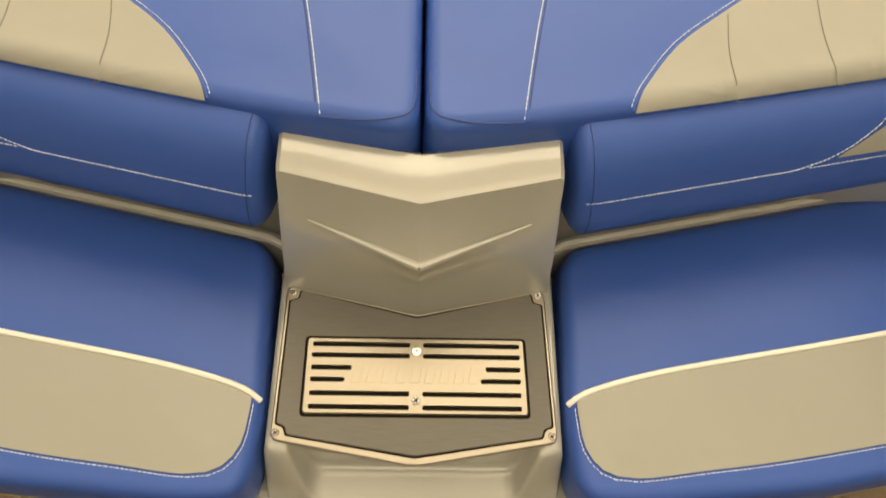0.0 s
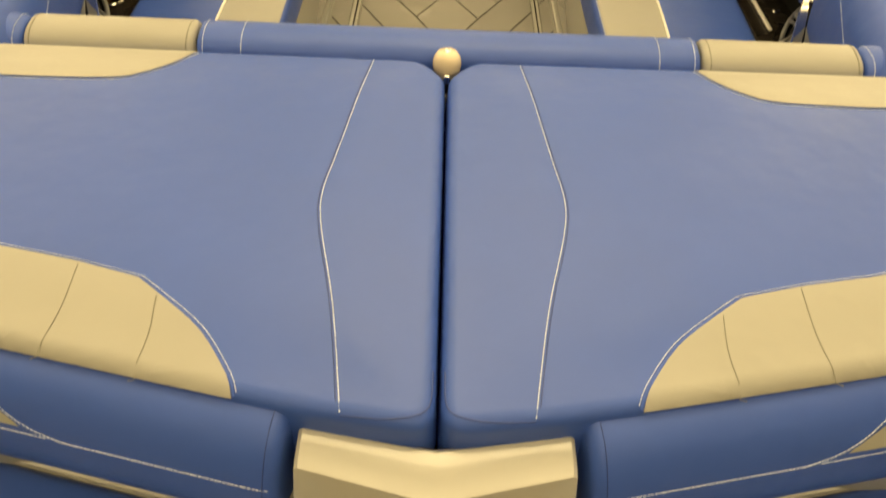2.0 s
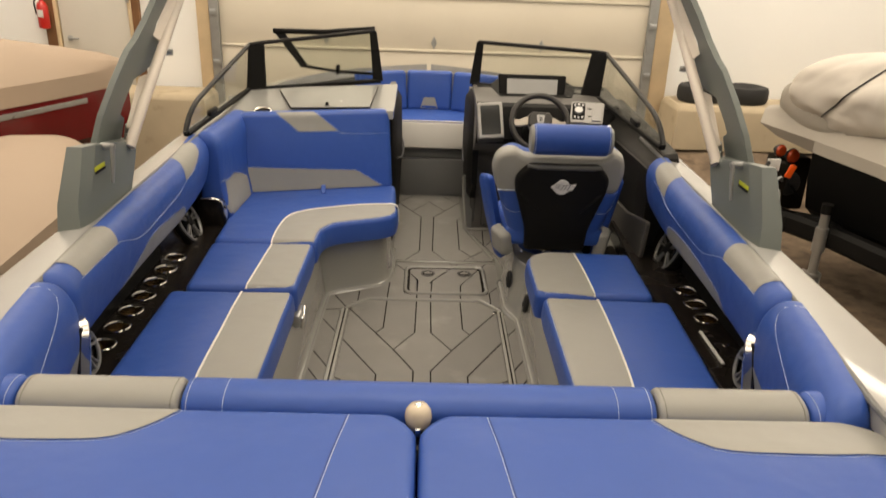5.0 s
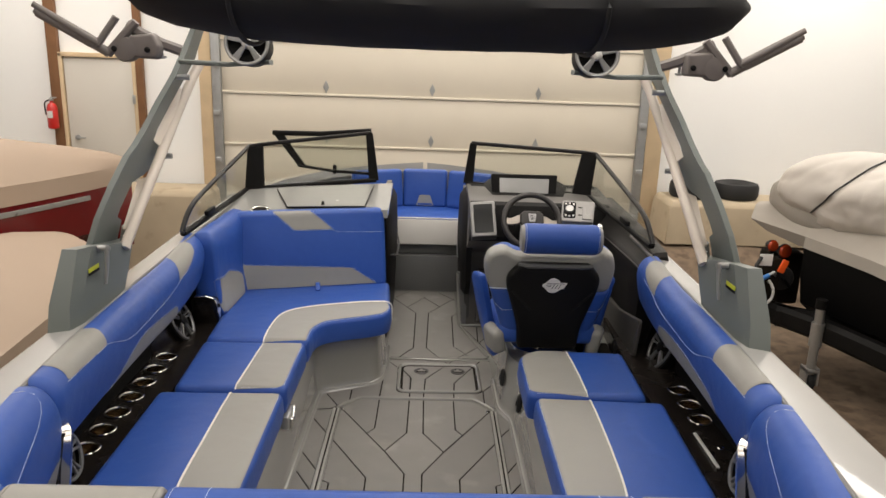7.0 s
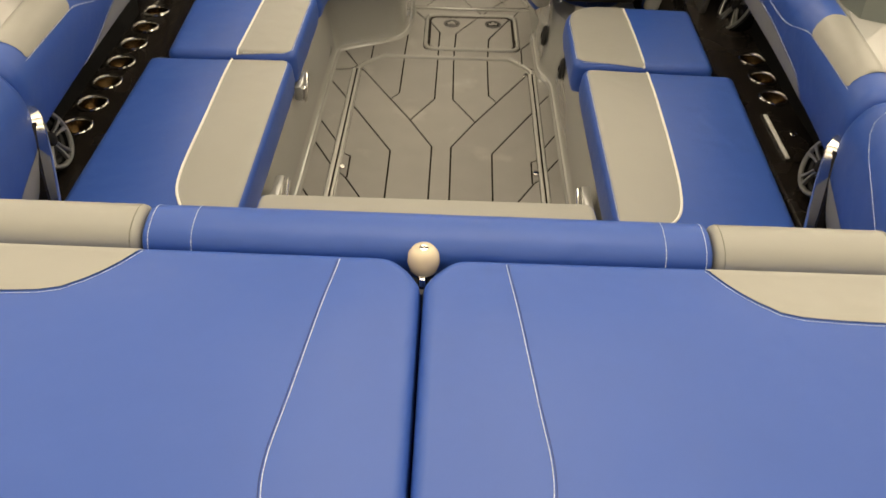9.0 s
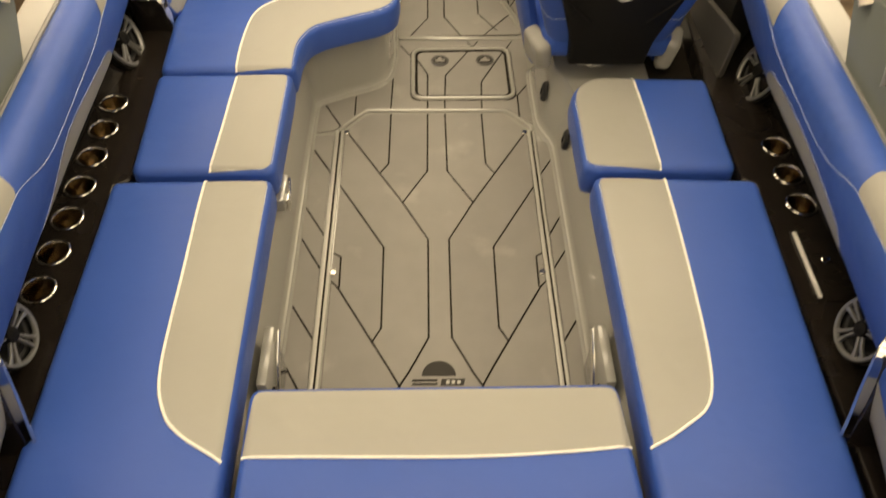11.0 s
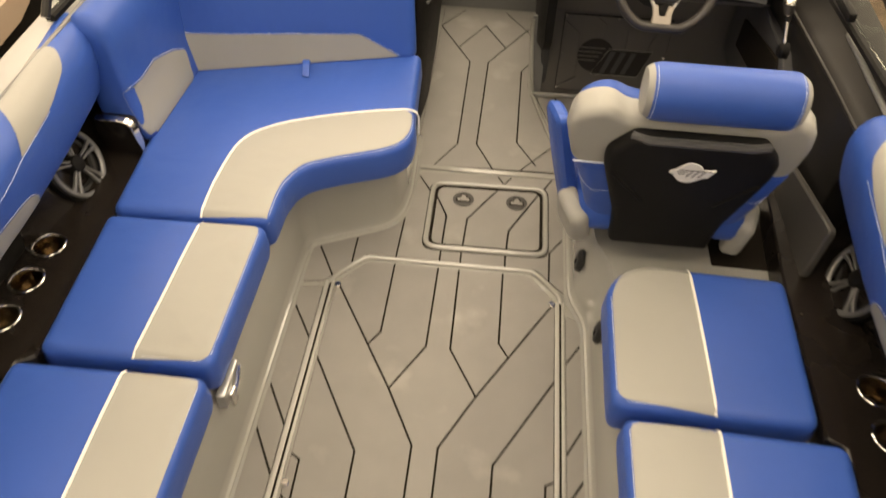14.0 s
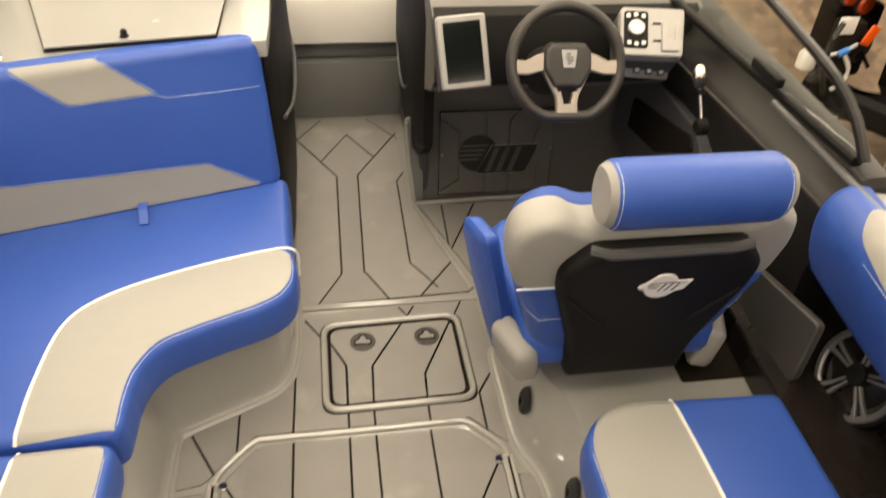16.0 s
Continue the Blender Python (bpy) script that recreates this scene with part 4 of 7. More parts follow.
    mat_field("helm_mat", [(0.30, 3.29), (0.90, 3.29), (0.95, 2.56), (0.49, 2.56), (0.462, 2.80)], [[(0.395, 3.33), (0.383, 2.95)], [(0.55, 3.33), (0.36, 2.93)]], "grey foam mat at the helm", 0.012)


def hatch_fittings():
    t = thing("floor_hatch", "small grey floor hatch with two recessed pull latches", "hatch", kind="structure", at=(0.13, 2.45, 0))
    o = rounded([(-0.095, 2.272), (0.357, 2.278), (0.353, 2.642), (-0.099, 2.630)], 0.05, 8)
    part("rim", tube([(*p, 0.0) for p in o], 0.011, 8, True), GEL, t, "pale raised rim")
    i = rounded([(-0.080, 2.287), (0.341, 2.293), (0.337, 2.627), (-0.083, 2.615)], 0.04, 8)
    part("gasket", tube([(*p, -0.003) for p in i], 0.0062, 8, True), GROOVESHADE, t, "dark gap round the lid")
    for x, y in ((0.028, 2.545), (0.24, 2.549)):
        k = part("latch", lathe([(0.034, 0.0), (0.041, 0.001), (0.042, 0.004), (0.038, 0.0055), (0.033, 0.004)], 28), LEATHER, t, "grey round pull latch", turn=pose(x, y, -0.002))
        part("latch_face", disc(0.0345, 0.001, 0.0003, 24), LEATHER, k, turn=pose(x, y, 0.0014))
        part("latch_slot", slab(rounded([(-0.029, -0.017), (0.029, -0.017), (0.029, 0.008), (0.015, 0.011), (0.013, 0.028), (-0.013, 0.028), (-0.015, 0.011), (-0.029, 0.008)], 0.007), 0, 0.0012, 0.0004), GROOVESHADE, k, turn=pose(x, y, 0.0016))
        part("latch_grip", (slab(rounded([(-0.024, -0.010), (0.024, -0.010), (0.024, 0.004), (0.010, 0.006), (0.008, 0.022), (-0.008, 0.022), (-0.010, 0.006), (-0.024, 0.004)], 0.006), 0, 0.003, 0.001)), EVA, k, turn=pose(x, y, 0.002))
    r = thing("hatch_rails", "pair of aluminium rails edging the floor hatch", "rail", kind="structure", at=(0, 1.2, 0))
    for sgn, c in ((-1, -0.405), (1, 0.411)):
        part("rail", join(box(c - 0.017, c - 0.003, 0.3, 2.06, -0.004, 0.004, 0.0015), box(c + 0.004, c + 0.014, 0.3, 2.06, -0.004, 0.003, 0.0015)), RAIL, r, "pale satin rail")
        part("rail_gap", box(c - 0.0035, c + 0.0045, 0.3, 2.06, -0.004, 0.0012), GROOVESHADE, r)
        for y in (1.295, 2.045):
            part("catch", disc(0.012, 0.008, 0.002, 16), STEEL, r, turn=pose(c - sgn * 0.028, y, 0))
    top = spline([(-0.405, 2.05), (-0.395, 2.085), (-0.35, 2.140), (-0.30, 2.188), (-0.25, 2.193), (0.0, 2.193), (0.26, 2.195), (0.315, 2.19), (0.36, 2.145), (0.405, 2.09), (0.412, 2.05)], 0.03)
    part("end_rail", tube([(*p, -0.003) for p in top], 0.0105, 8), GEL, r, "pale moulded rim")
    s = thing("floor_strip", "pale threshold strip across the walkway", "trim", kind="structure", at=(0.1, 2.72, 0))
    part("strip", box(-0.17, 0.44, 2.712, 2.738, -0.005, 0.003, 0.002), GEL, s)


hull_shell()
cockpit_shell()


# ---- upholstery ----
def seam(pad, pts, name, mat_, parent, r=0.0007, dash=0.0045, gap=0.0022, label="", turn=None):
    return part(name, dashes(pad.run(pts, 0.0008), r, dash, gap), mat_, parent, label, turn=turn)


def bench_cushion(label, outline, panel, pipe, seams=(), r=0.028, corner=0.035, name="seat_cushion", z0=0.305, z1=0.43, group="bench cushions"):
    """A blue bench cushion with a grey panel and a white piping line."""
    pad = Pad(outline, z0, z1, r, 0.006, corner)
    c = pad.o.mean(0)
    t = thing(name, label, "cushion", group, at=(c[0], c[1], z0))
    part("cover", pad.body(0.05), BLUE, t, "blue vinyl")
    if panel:
        part("grey_panel", drape(panel, pad.at, 0.016, 0.0022), GREY, t, "grey vinyl panel")
    if pipe:
        part("piping", tube(pad.run(pipe, 0.0025), 0.0042, 8), PIPING, t, "white piping")
    for s in seams:
        seam(pad, s, "stitching", THREAD, t)
    return pad, t


def cockpit_cushions():
    # aft port cushion
    pipe = [(-0.747, 1.352)] + spline([(-0.747, 1.34), (-0.741, 1.0), (-0.735, 0.66), (-0.70, 0.53), (-0.647, 0.469), (-0.58, 0.428), (-0.537, 0.402)], 0.02)
    o = [(-0.528, 0.10), (-0.532, 1.358), (-1.045, 1.350), (-1.03, 0.10)]
    bench_cushion("blue bench cushion with a wide grey front band", o, rounded(pipe + [(-0.545, 0.41), (-0.547, 1.345, 0.02)], 0.004, 2), pipe, [line([(-0.5445, 0.43), (-0.5465, 1.32), (-0.565, 1.343)], 0.02)])
    o = [(-0.532, 1.386), (-0.528, 1.902), (-1.022, 1.892), (-0.998, 1.384)]
    pipe = spline([(-0.742, 1.390), (-0.732, 1.60), (-0.728, 1.896)], 0.03)
    bench_cushion("short blue bench cushion with a grey front band", o, rounded(pipe + [(-0.545, 1.89, 0.03), (-0.548, 1.40, 0.03)], 0.004, 3), pipe, [line([(-0.72, 1.3975), (-0.57, 1.3985), (-0.5455, 1.425), (-0.543, 1.86)], 0.02)])
    # curved lounge cushion before the port console
    o = [(-0.524, 1.918), (-0.522, 2.03)] + spline([(-0.522, 2.05), (-0.508, 2.120), (-0.470, 2.176), (-0.400, 2.215), (-0.319, 2.250), (-0.235, 2.284), (-0.180, 2.325), (-0.152, 2.38), (-0.148, 2.44)], 0.03) + [(-0.165, 2.55), (-0.183, 2.90), (-1.06, 2.74), (-1.02, 1.908)]
    pipe = spline([(-0.740, 1.916), (-0.740, 2.074), (-0.717, 2.262), (-0.633, 2.36), (-0.475, 2.435), (-0.30, 2.492), (-0.20, 2.522)], 0.02)
    rim = spline([(-0.538, 1.93), (-0.537, 2.05), (-0.522, 2.122), (-0.482, 2.188), (-0.408, 2.230), (-0.325, 2.266), (-0.245, 2.300), (-0.193, 2.338), (-0.168, 2.388), (-0.163, 2.44), (-0.168, 2.50)], 0.02)
    pan = pipe + rim[::-1]
    pad, t = bench_cushion("curved blue lounge cushion with a sweeping grey band", o, pan, pipe, [[(x + 0.004, y - 0.004) for x, y in rim]])
    part("end_piping", tube(spline([(-0.20, 2.522, 0.4335), (-0.166, 2.526, 0.425), (-0.150, 2.530, 0.40), (-0.150, 2.530, 0.32)], 0.01), 0.0042, 8), PIPING, t, "white piping")
    # pull strap where seat and backrest meet
    s = thing("pull_strap", "short blue fabric pull strap on the lounge seat", "strap", at=(-0.596, 2.70, 0.435))
    part("loop", flatbar(spline([(-0.602, 2.75, 0.437), (-0.600, 2.735, 0.462), (-0.594, 2.705, 0.466), (-0.590, 2.675, 0.448), (-0.589, 2.662, 0.440)], 0.008), 0.026, 0.006), BLUE, s)
    # starboard pair
    o = [(0.506, 0.10), (0.506, 1.370), (1.045, 1.352), (1.00, 0.10)]
    pipe = [(0.736, 1.362)] + spline([(0.736, 1.35), (0.727, 0.92), (0.712, 0.66), (0.68, 0.54), (0.608, 0.480), (0.55, 0.445), (0.512, 0.428)], 0.02)
    bench_cushion("blue bench cushion with a wide grey front band", o, rounded(pipe + [(0.520, 0.44), (0.521, 1.352, 0.02)], 0.004, 2), pipe, [line([(0.5185, 0.46), (0.5195, 1.33), (0.54, 1.353)], 0.02)])
    o = [(0.482, 1.396), (0.484, 1.80, 0.10), (0.575, 1.885, 0.10), (1.0, 1.872), (0.99, 1.392)]
    pipe = spline([(0.736, 1.398), (0.730, 1.62), (0.724, 1.876)], 0.03)
    bench_cushion("short blue bench cushion with a rounded grey end", o, rounded(pipe + [(0.60, 1.876, 0.06), (0.535, 1.845, 0.08), (0.498, 1.77, 0.06), (0.496, 1.415, 0.03)], 0.004, 3), pipe, [line([(0.72, 1.4085), (0.52, 1.4095), (0.4945, 1.44), (0.4955, 1.75)], 0.02)])
    # aft bench
    o = [(-0.496, 0.10), (-0.498, 0.605), (0.460, 0.612), (0.486, 0.10)]
    pipe = spline([(-0.490, 0.412), (-0.25, 0.407), (0.07, 0.405), (0.3, 0.415), (0.466, 0.432)], 0.03)
    bench_cushion("blue aft bench cushion with a grey front band", o, rounded(pipe + [(0.452, 0.595, 0.03), (-0.484, 0.59, 0.03)], 0.004, 3), pipe, [])
    # bow seat
    o = [(-0.26, 4.14), (0.30, 4.14), (0.46, 4.50), (0.2, 4.68), (-0.2, 4.68), (-0.46, 4.50)]
    pad = Pad(o, 0.40, 0.56, 0.03, 0.005, 0.04)
    t = thing("bow_seat_cushion", "blue bow seat cushion with a grey front", "cushion", "bow cushions", at=(0, 4.5, 0.40))
    part("cover", pad.body(), BLUE, t)
    part("grey_front", loft([[(x, 4.075, 0.362), (x, 4.060, 0.372), (x, 4.118, 0.530), (x, 4.132, 0.546), (x, 4.20, 0.552), (x, 4.20, 0.362)] for x in (-0.262, -0.255, 0.295, 0.302)]), LITVINYL, t, "grey front panel, lightened for the bow light")
    part("piping", tube([(-0.26, 4.150, 0.556), (0.30, 4.150, 0.556)], 0.0045), PIPING, t)
    part("dark_toe", box(-0.26, 0.30, 4.105, 4.14, 0.285, 0.355, 0.008), MIDGREY, t)
    for a, b in (((-0.56, 4.42), (-0.18, 4.60)), ((-0.17, 4.61), (0.19, 4.61)), ((0.20, 4.60), (0.58, 4.42))):
        d = Vector((b[0] - a[0], b[1] - a[1], 0))
        m = frame_of((a[0], a[1], 0.55), d, (0, 0.18, 1))
        l = d.length
        bp = Pad([(0.0, 0), (l, 0), (l, 0.31), (0.0, 0.31)], -0.02, 0.06, 0.03, 0.01, 0.03)
        t = thing("bow_bolster", "blue bow backrest pad with a grey foot", "backrest", "bow backrests", at=(a[0], a[1], 0.55))
        part("cover", bp.body(), BLUE, t, turn=m)
        part("grey_foot", drape(rounded([(l * 0.3, 0.012), (l * 0.7, 0.012), (l * 0.62, 0.10), (l * 0.38, 0.10)], 0.01), bp.at, 0.04), GREY, t, turn=m)


class Roll:
    """An upholstered roll: a closed profile (x, z) run along a straight line from a to b, with rounded ends."""

    def __init__(self, prof, a, b, side, end=0.03, up=(0, 0, 1), bow=0.0, hook=0.0, tuck=0.0):
        self.p = np.array(spline(prof, 0.02, True))
        self.c = self.p.mean(0)
        self.a, self.b = Vector(a), Vector(b)
        self.s, self.u = Vector(side), Vector(up)
        self.len, self.end, self.bow, self.hook, self.tuck = (self.b - self.a).length, end, bow, hook, tuck
        self.d = (self.b - self.a).normalized()
        seg = np.linalg.norm(np.roll(self.p, -1, 0) - self.p, axis=1)
        self.acc = np.concatenate([[0], np.cumsum(seg)])

    def point(self, s, q, k=1.0):
        x, z = self.c + (q - self.c) * k
        f = s / self.len
        return self.a + self.d * s + self.s * (x + self.bow * 4 * f * (1 - f) - self.hook * max(0.0, (f - 0.62) / 0.38) ** 1.6 + self.tuck * max(0.0, 1 - f / 0.5) ** 1.7) + self.u * z

    def at(self, s, v, lift=0.0):
        """s metres along, v metres round the profile from its first point."""
        v = v % self.acc[-1]
        i = min(len(self.p) - 1, int(np.searchsorted(self.acc, v, "right")) - 1)
        t = (v - self.acc[i]) / (self.acc[i + 1] - self.acc[i])
        a, b = self.p[i], self.p[(i + 1) % len(self.p)]
        q = a + (b - a) * t
        nn = np.array([b[1] - a[1], -(b[0] - a[0])])
        nn = nn / (np.linalg.norm(nn) + 1e-9)
        if np.dot(nn, q - self.c) < 0:
            nn = -nn
        return self.point(s, q + nn * lift, self.shrink(s))

    def shrink(self, s):
        d = min(s, self.len - s)
        if d >= self.end:
            return 1.0
        e = 1 - max(0.0, d) / self.end
        return 0.72 + 0.28 * math.sqrt(max(0, 1 - e * e))

    def body(self):
        e = self.end
        ss = [0, e * 0.06, e * 0.2, e * 0.45, e * 0.75, e] + list(np.linspace(e, self.len - e, max(3, int(self.len / 0.12))))[1:-1] + [self.len - e, self.len - e * 0.75, self.len - e * 0.45, self.len - e * 0.2, self.len - e * 0.06, self.len]
        return loft([[self.point(s, q, self.shrink(s)) for q in self.p] for s in ss])


def side_bolsters():
    for sgn in (-1, 1):
        side = Vector((-sgn, 0, 0))
        # profile: inboard distance from the gunwale, height
        prof = [(0.0, 0.830), (0.028, 0.843), (0.070, 0.832), (0.098, 0.795), (0.106, 0.750), (0.100, 0.695), (0.088, 0.645), (0.074, 0.603), (0.050, 0.588), (-0.010, 0.588), (-0.040, 0.62), (-0.035, 0.75)]
        y1 = 2.32 if sgn < 0 else 2.125
        ro = Roll(prof, (sgn * 1.163, 0.545, 0.0), (sgn * 1.158, y1, 0.015), side, 0.04, hook=0.060 if sgn < 0 else 0.048, tuck=0.035)
        t = thing("side_bolster", "long blue side bolster with grey inlays under the gunwale", "bolster", "side bolsters", at=(sgn * 1.1, 1.4, 0.50))
        part("cover", ro.body(), BLUE, t)
        # grey inlays over the roll, and the wave along its lower edge
        part("grey_inlay", drape(rounded([(0.095, 0.0), (0.395, 0.0), (0.425, 0.055), (0.400, 0.125), (0.09, 0.115), (0.125, 0.055)], 0.02), ro.at, (0.05, 0.01), 0.0022), GREY, t)
        part("grey_inlay", drape(rounded([(y - 0.545, v, r) for y, v, r in (((1.715, 0.145, 0.004), (1.845, 0.0, 0.03), (2.07, 0.0, 0.02), (2.12, 0.055, 0.03), (2.06, 0.105, 0.03), (1.90, 0.135, 0.03)) if sgn < 0 else ((1.665, 0.145, 0.004), (1.775, 0.0, 0.03), (1.965, 0.0, 0.02), (2.015, 0.05, 0.03), (1.95, 0.11, 0.03), (1.82, 0.135, 0.03)))], 0.03), ro.at, (0.05, 0.01), 0.0022), GREY, t)
        if sgn < 0:
            wave = spline([(0.43, 0.335), (0.49, 0.315), (0.58, 0.282), (0.66, 0.248), (0.74, 0.230), (0.85, 0.233), (1.02, 0.246), (1.12, 0.255), (1.165, 0.272), (1.19, 0.305), (1.195, 0.338)], 0.03)
        else:
            wave = spline([(0.34, 0.335), (0.40, 0.270), (0.55, 0.248), (0.70, 0.234), (0.85, 0.231), (0.96, 0.238), (1.03, 0.252), (1.07, 0.285), (1.08, 0.338)], 0.03)
        part("grey_wave", drape(wave + [(0.80, 0.345)], ro.at, (0.05, 0.01), 0.0022), GREY, t, "grey lower inlay")
        part("stitching", dashes([ro.at(s, v - 0.004, 0.001) for s, v in wave]), THREAD, t)
        pts = line([(0.09, 0.117), (0.40, 0.127)], 0.02) + spline([(0.42, 0.13), (0.62, 0.185), (0.95, 0.178), (1.10, 0.162), (1.17, 0.148), (1.355, 0.139)], 0.03)
        part("stitching", dashes([ro.at(s, v, 0.001) for s, v in pts], 0.0008), THREAD, t)
        # aft corner pad
        prof2 = [(0.0, 0.830), (0.03, 0.848), (0.075, 0.838), (0.112, 0.780), (0.120, 0.700), (0.112, 0.60), (0.085, 0.50), (0.04, 0.455), (0.0, 0.455), (-0.03, 0.55), (-0.03, 0.72)]
        rc = Roll(prof2, (sgn * 1.050, -0.02, -0.02), (sgn * 1.132, 0.55, 0.0), side, 0.06, bow=-0.012)
        tc = thing("corner_bolster", "blue corner bolster beside the sun pad", "bolster", "corner bolsters", at=(sgn * 1.1, 0.25, 0.46))
        part("cover", rc.body(), BLUE, tc)
        part("stitching", dashes([rc.at(s, v, 0.001) for s, v in spline([(0.08, 0.26), (0.25, 0.20), (0.42, 0.15), (0.49, 0.11), (0.50, 0.05), (0.48, 0.0)], 0.03)], 0.0008), THREAD, tc)
        part("grey_foot", drape(rounded([(0.30, 0.36), (0.55, 0.30), (0.55, 0.46), (0.30, 0.46)], 0.02), rc.at, (0.05, 0.02), 0.0018), GREY, tc)
    # forward corner on the port side, meeting the lounge backrest
    prof = [(0.0, 0.850), (0.045, 0.865), (0.090, 0.845), (0.112, 0.78), (0.115, 0.66), (0.122, 0.55), (0.140, 0.46), (0.138, 0.405), (0.02, 0.40), (-0.01, 0.6), (-0.01, 0.75)]
    ro = Roll(prof, (-1.160, 2.235, 0.01), (-1.13, 2.86, 0.01), Vector((1, 0, 0)), 0.04)
    t = thing("corner_bolster", "blue corner bolster with a grey foot beside the lounge", "bolster", "corner bolsters", at=(-1.1, 2.6, 0.45))
    part("cover", ro.body(), BLUE, t)
    part("grey_foot", drape(rounded([(0.0, 0.335), (0.10, 0.352), (0.20, 0.345), (0.325, 0.385), (0.40, 0.425), (0.37, 0.53), (0.0, 0.53)], 0.015), ro.at, (0.05, 0.02), 0.0018), GREY, t)
    part("stitching", dashes([ro.at(s, v, 0.001) for s, v in line([(0.0, 0.330), (0.10, 0.347), (0.20, 0.340), (0.325, 0.380), (0.40, 0.420)], 0.02)], 0.0008), THREAD, t)


def lounge_backrest():
    # the port backrest leans on the console
    a, b = Vector((-1.045, 2.638, 0.43)), Vector((-0.195, 2.868, 0.43))
    m = frame_of(a, b - a, (0, 0.20, 1))
    l = (b - a).length
    pad = Pad([(0, -0.02), (l, -0.02), (l - 0.005, 0.462), (0.0, 0.458)], -0.10, 0.0, 0.035, 0.012, 0.045)
    t = thing("lounge_bolster", "blue lounge backrest with grey wedge inlays", "backrest", at=(-0.6, 2.85, 0.43))
    part("cover", pad.body(), BLUE, t, turn=m)
    part("grey_band", drape(rounded([(0.012, 0.006), (l - 0.07, 0.006), (l * 0.75, 0.106), (0.012, 0.150)], 0.008), pad.at, 0.016, 0.0024), GREY, t, turn=m)
    part("grey_wedge", drape(rounded([(0.21, 0.456), (0.425, 0.456), (0.557, 0.343), (0.335, 0.344)], 0.008), pad.at, 0.016, 0.0024), GREY, t, turn=m)
    seam(pad, line([(0.012, 0.153), (l * 0.75, 0.109), (l - 0.065, 0.008)], 0.02), "stitching", THREAD, t, turn=m)
    seam(pad, line([(0.20, 0.457), (0.331, 0.340), (0.557, 0.339), (0.585, 0.325), (l - 0.01, 0.316)], 0.02), "stitching", THREAD, t, turn=m)
    seam(pad, line([(0.429, 0.457), (0.561, 0.346)], 0.02), "stitching", THREAD, t, turn=m)


def aft_bolster():
    prof = [(-0.060, 0.735), (-0.060, 0.766), (-0.042, 0.789), (-0.01, 0.799), (0.025, 0.799), (0.05, 0.781), (0.058, 0.735), (0.04, 0.69), (-0.04, 0.69)]
    for x0, x1, mt, lab, ln in ((-1.05, -0.934, BLUE, "short blue end of the aft bolster", ()), (-0.930, -0.556, GREY, "grey section of the aft bolster", ()), (-0.552, 0.562, BLUE, "long blue aft bolster along the sun pad", (0.10, 1.02)), (0.566, 0.926, GREY, "grey section of the aft bolster", ()), (0.930, 1.045, BLUE, "short blue end of the aft bolster", ())):
        ro = Roll(prof, (x0, 0.065, 0.0), (x1, 0.065, 0.0), Vector((0, 1, 0)), 0.014 if x1 - x0 > 0.25 else 0.03)
        t = thing("aft_bolster", lab, "bolster", "aft bolsters", at=((x0 + x1) / 2, 0.065, 0.69))
        part("cover", ro.body(), mt, t)
        for s in ln:
            part("stitching", dashes([ro.at(s, v, 0.001) for v in np.linspace(0.0, 0.17, 12)], 0.0008), THREAD, t)
        if mt is GREY:
            for s in (0.016, x1 - x0 - 0.016):
                part("end_seam", tube([ro.at(s, v, 0.0004) for v in np.linspace(0.0, 0.17, 12)], 0.0012, 6), SEAMGREY, t)
        if mt is BLUE:
            for s in (0.016, x1 - x0 - 0.016):
                part("stitching", dashes([ro.at(s, v, 0.001) for v in np.linspace(0.0, 0.17, 12)], 0.0008), THREAD, t)
    pad = Pad([(0, 0), (2.0, 0), (2.0, 0.30), (0, 0.30)], -0.06, 0.0, 0.03, 0.01, 0.04)
    t = thing("aft_bench_bolster", "blue backrest of the aft bench", "backrest", at=(0, 0.1, 0.43))
    part("cover", pad.body(0.15), BLUE, t, turn=frame_of((1.0, 0.11, 0.43), (-1, 0, 0), (0, -0.12, 1)))


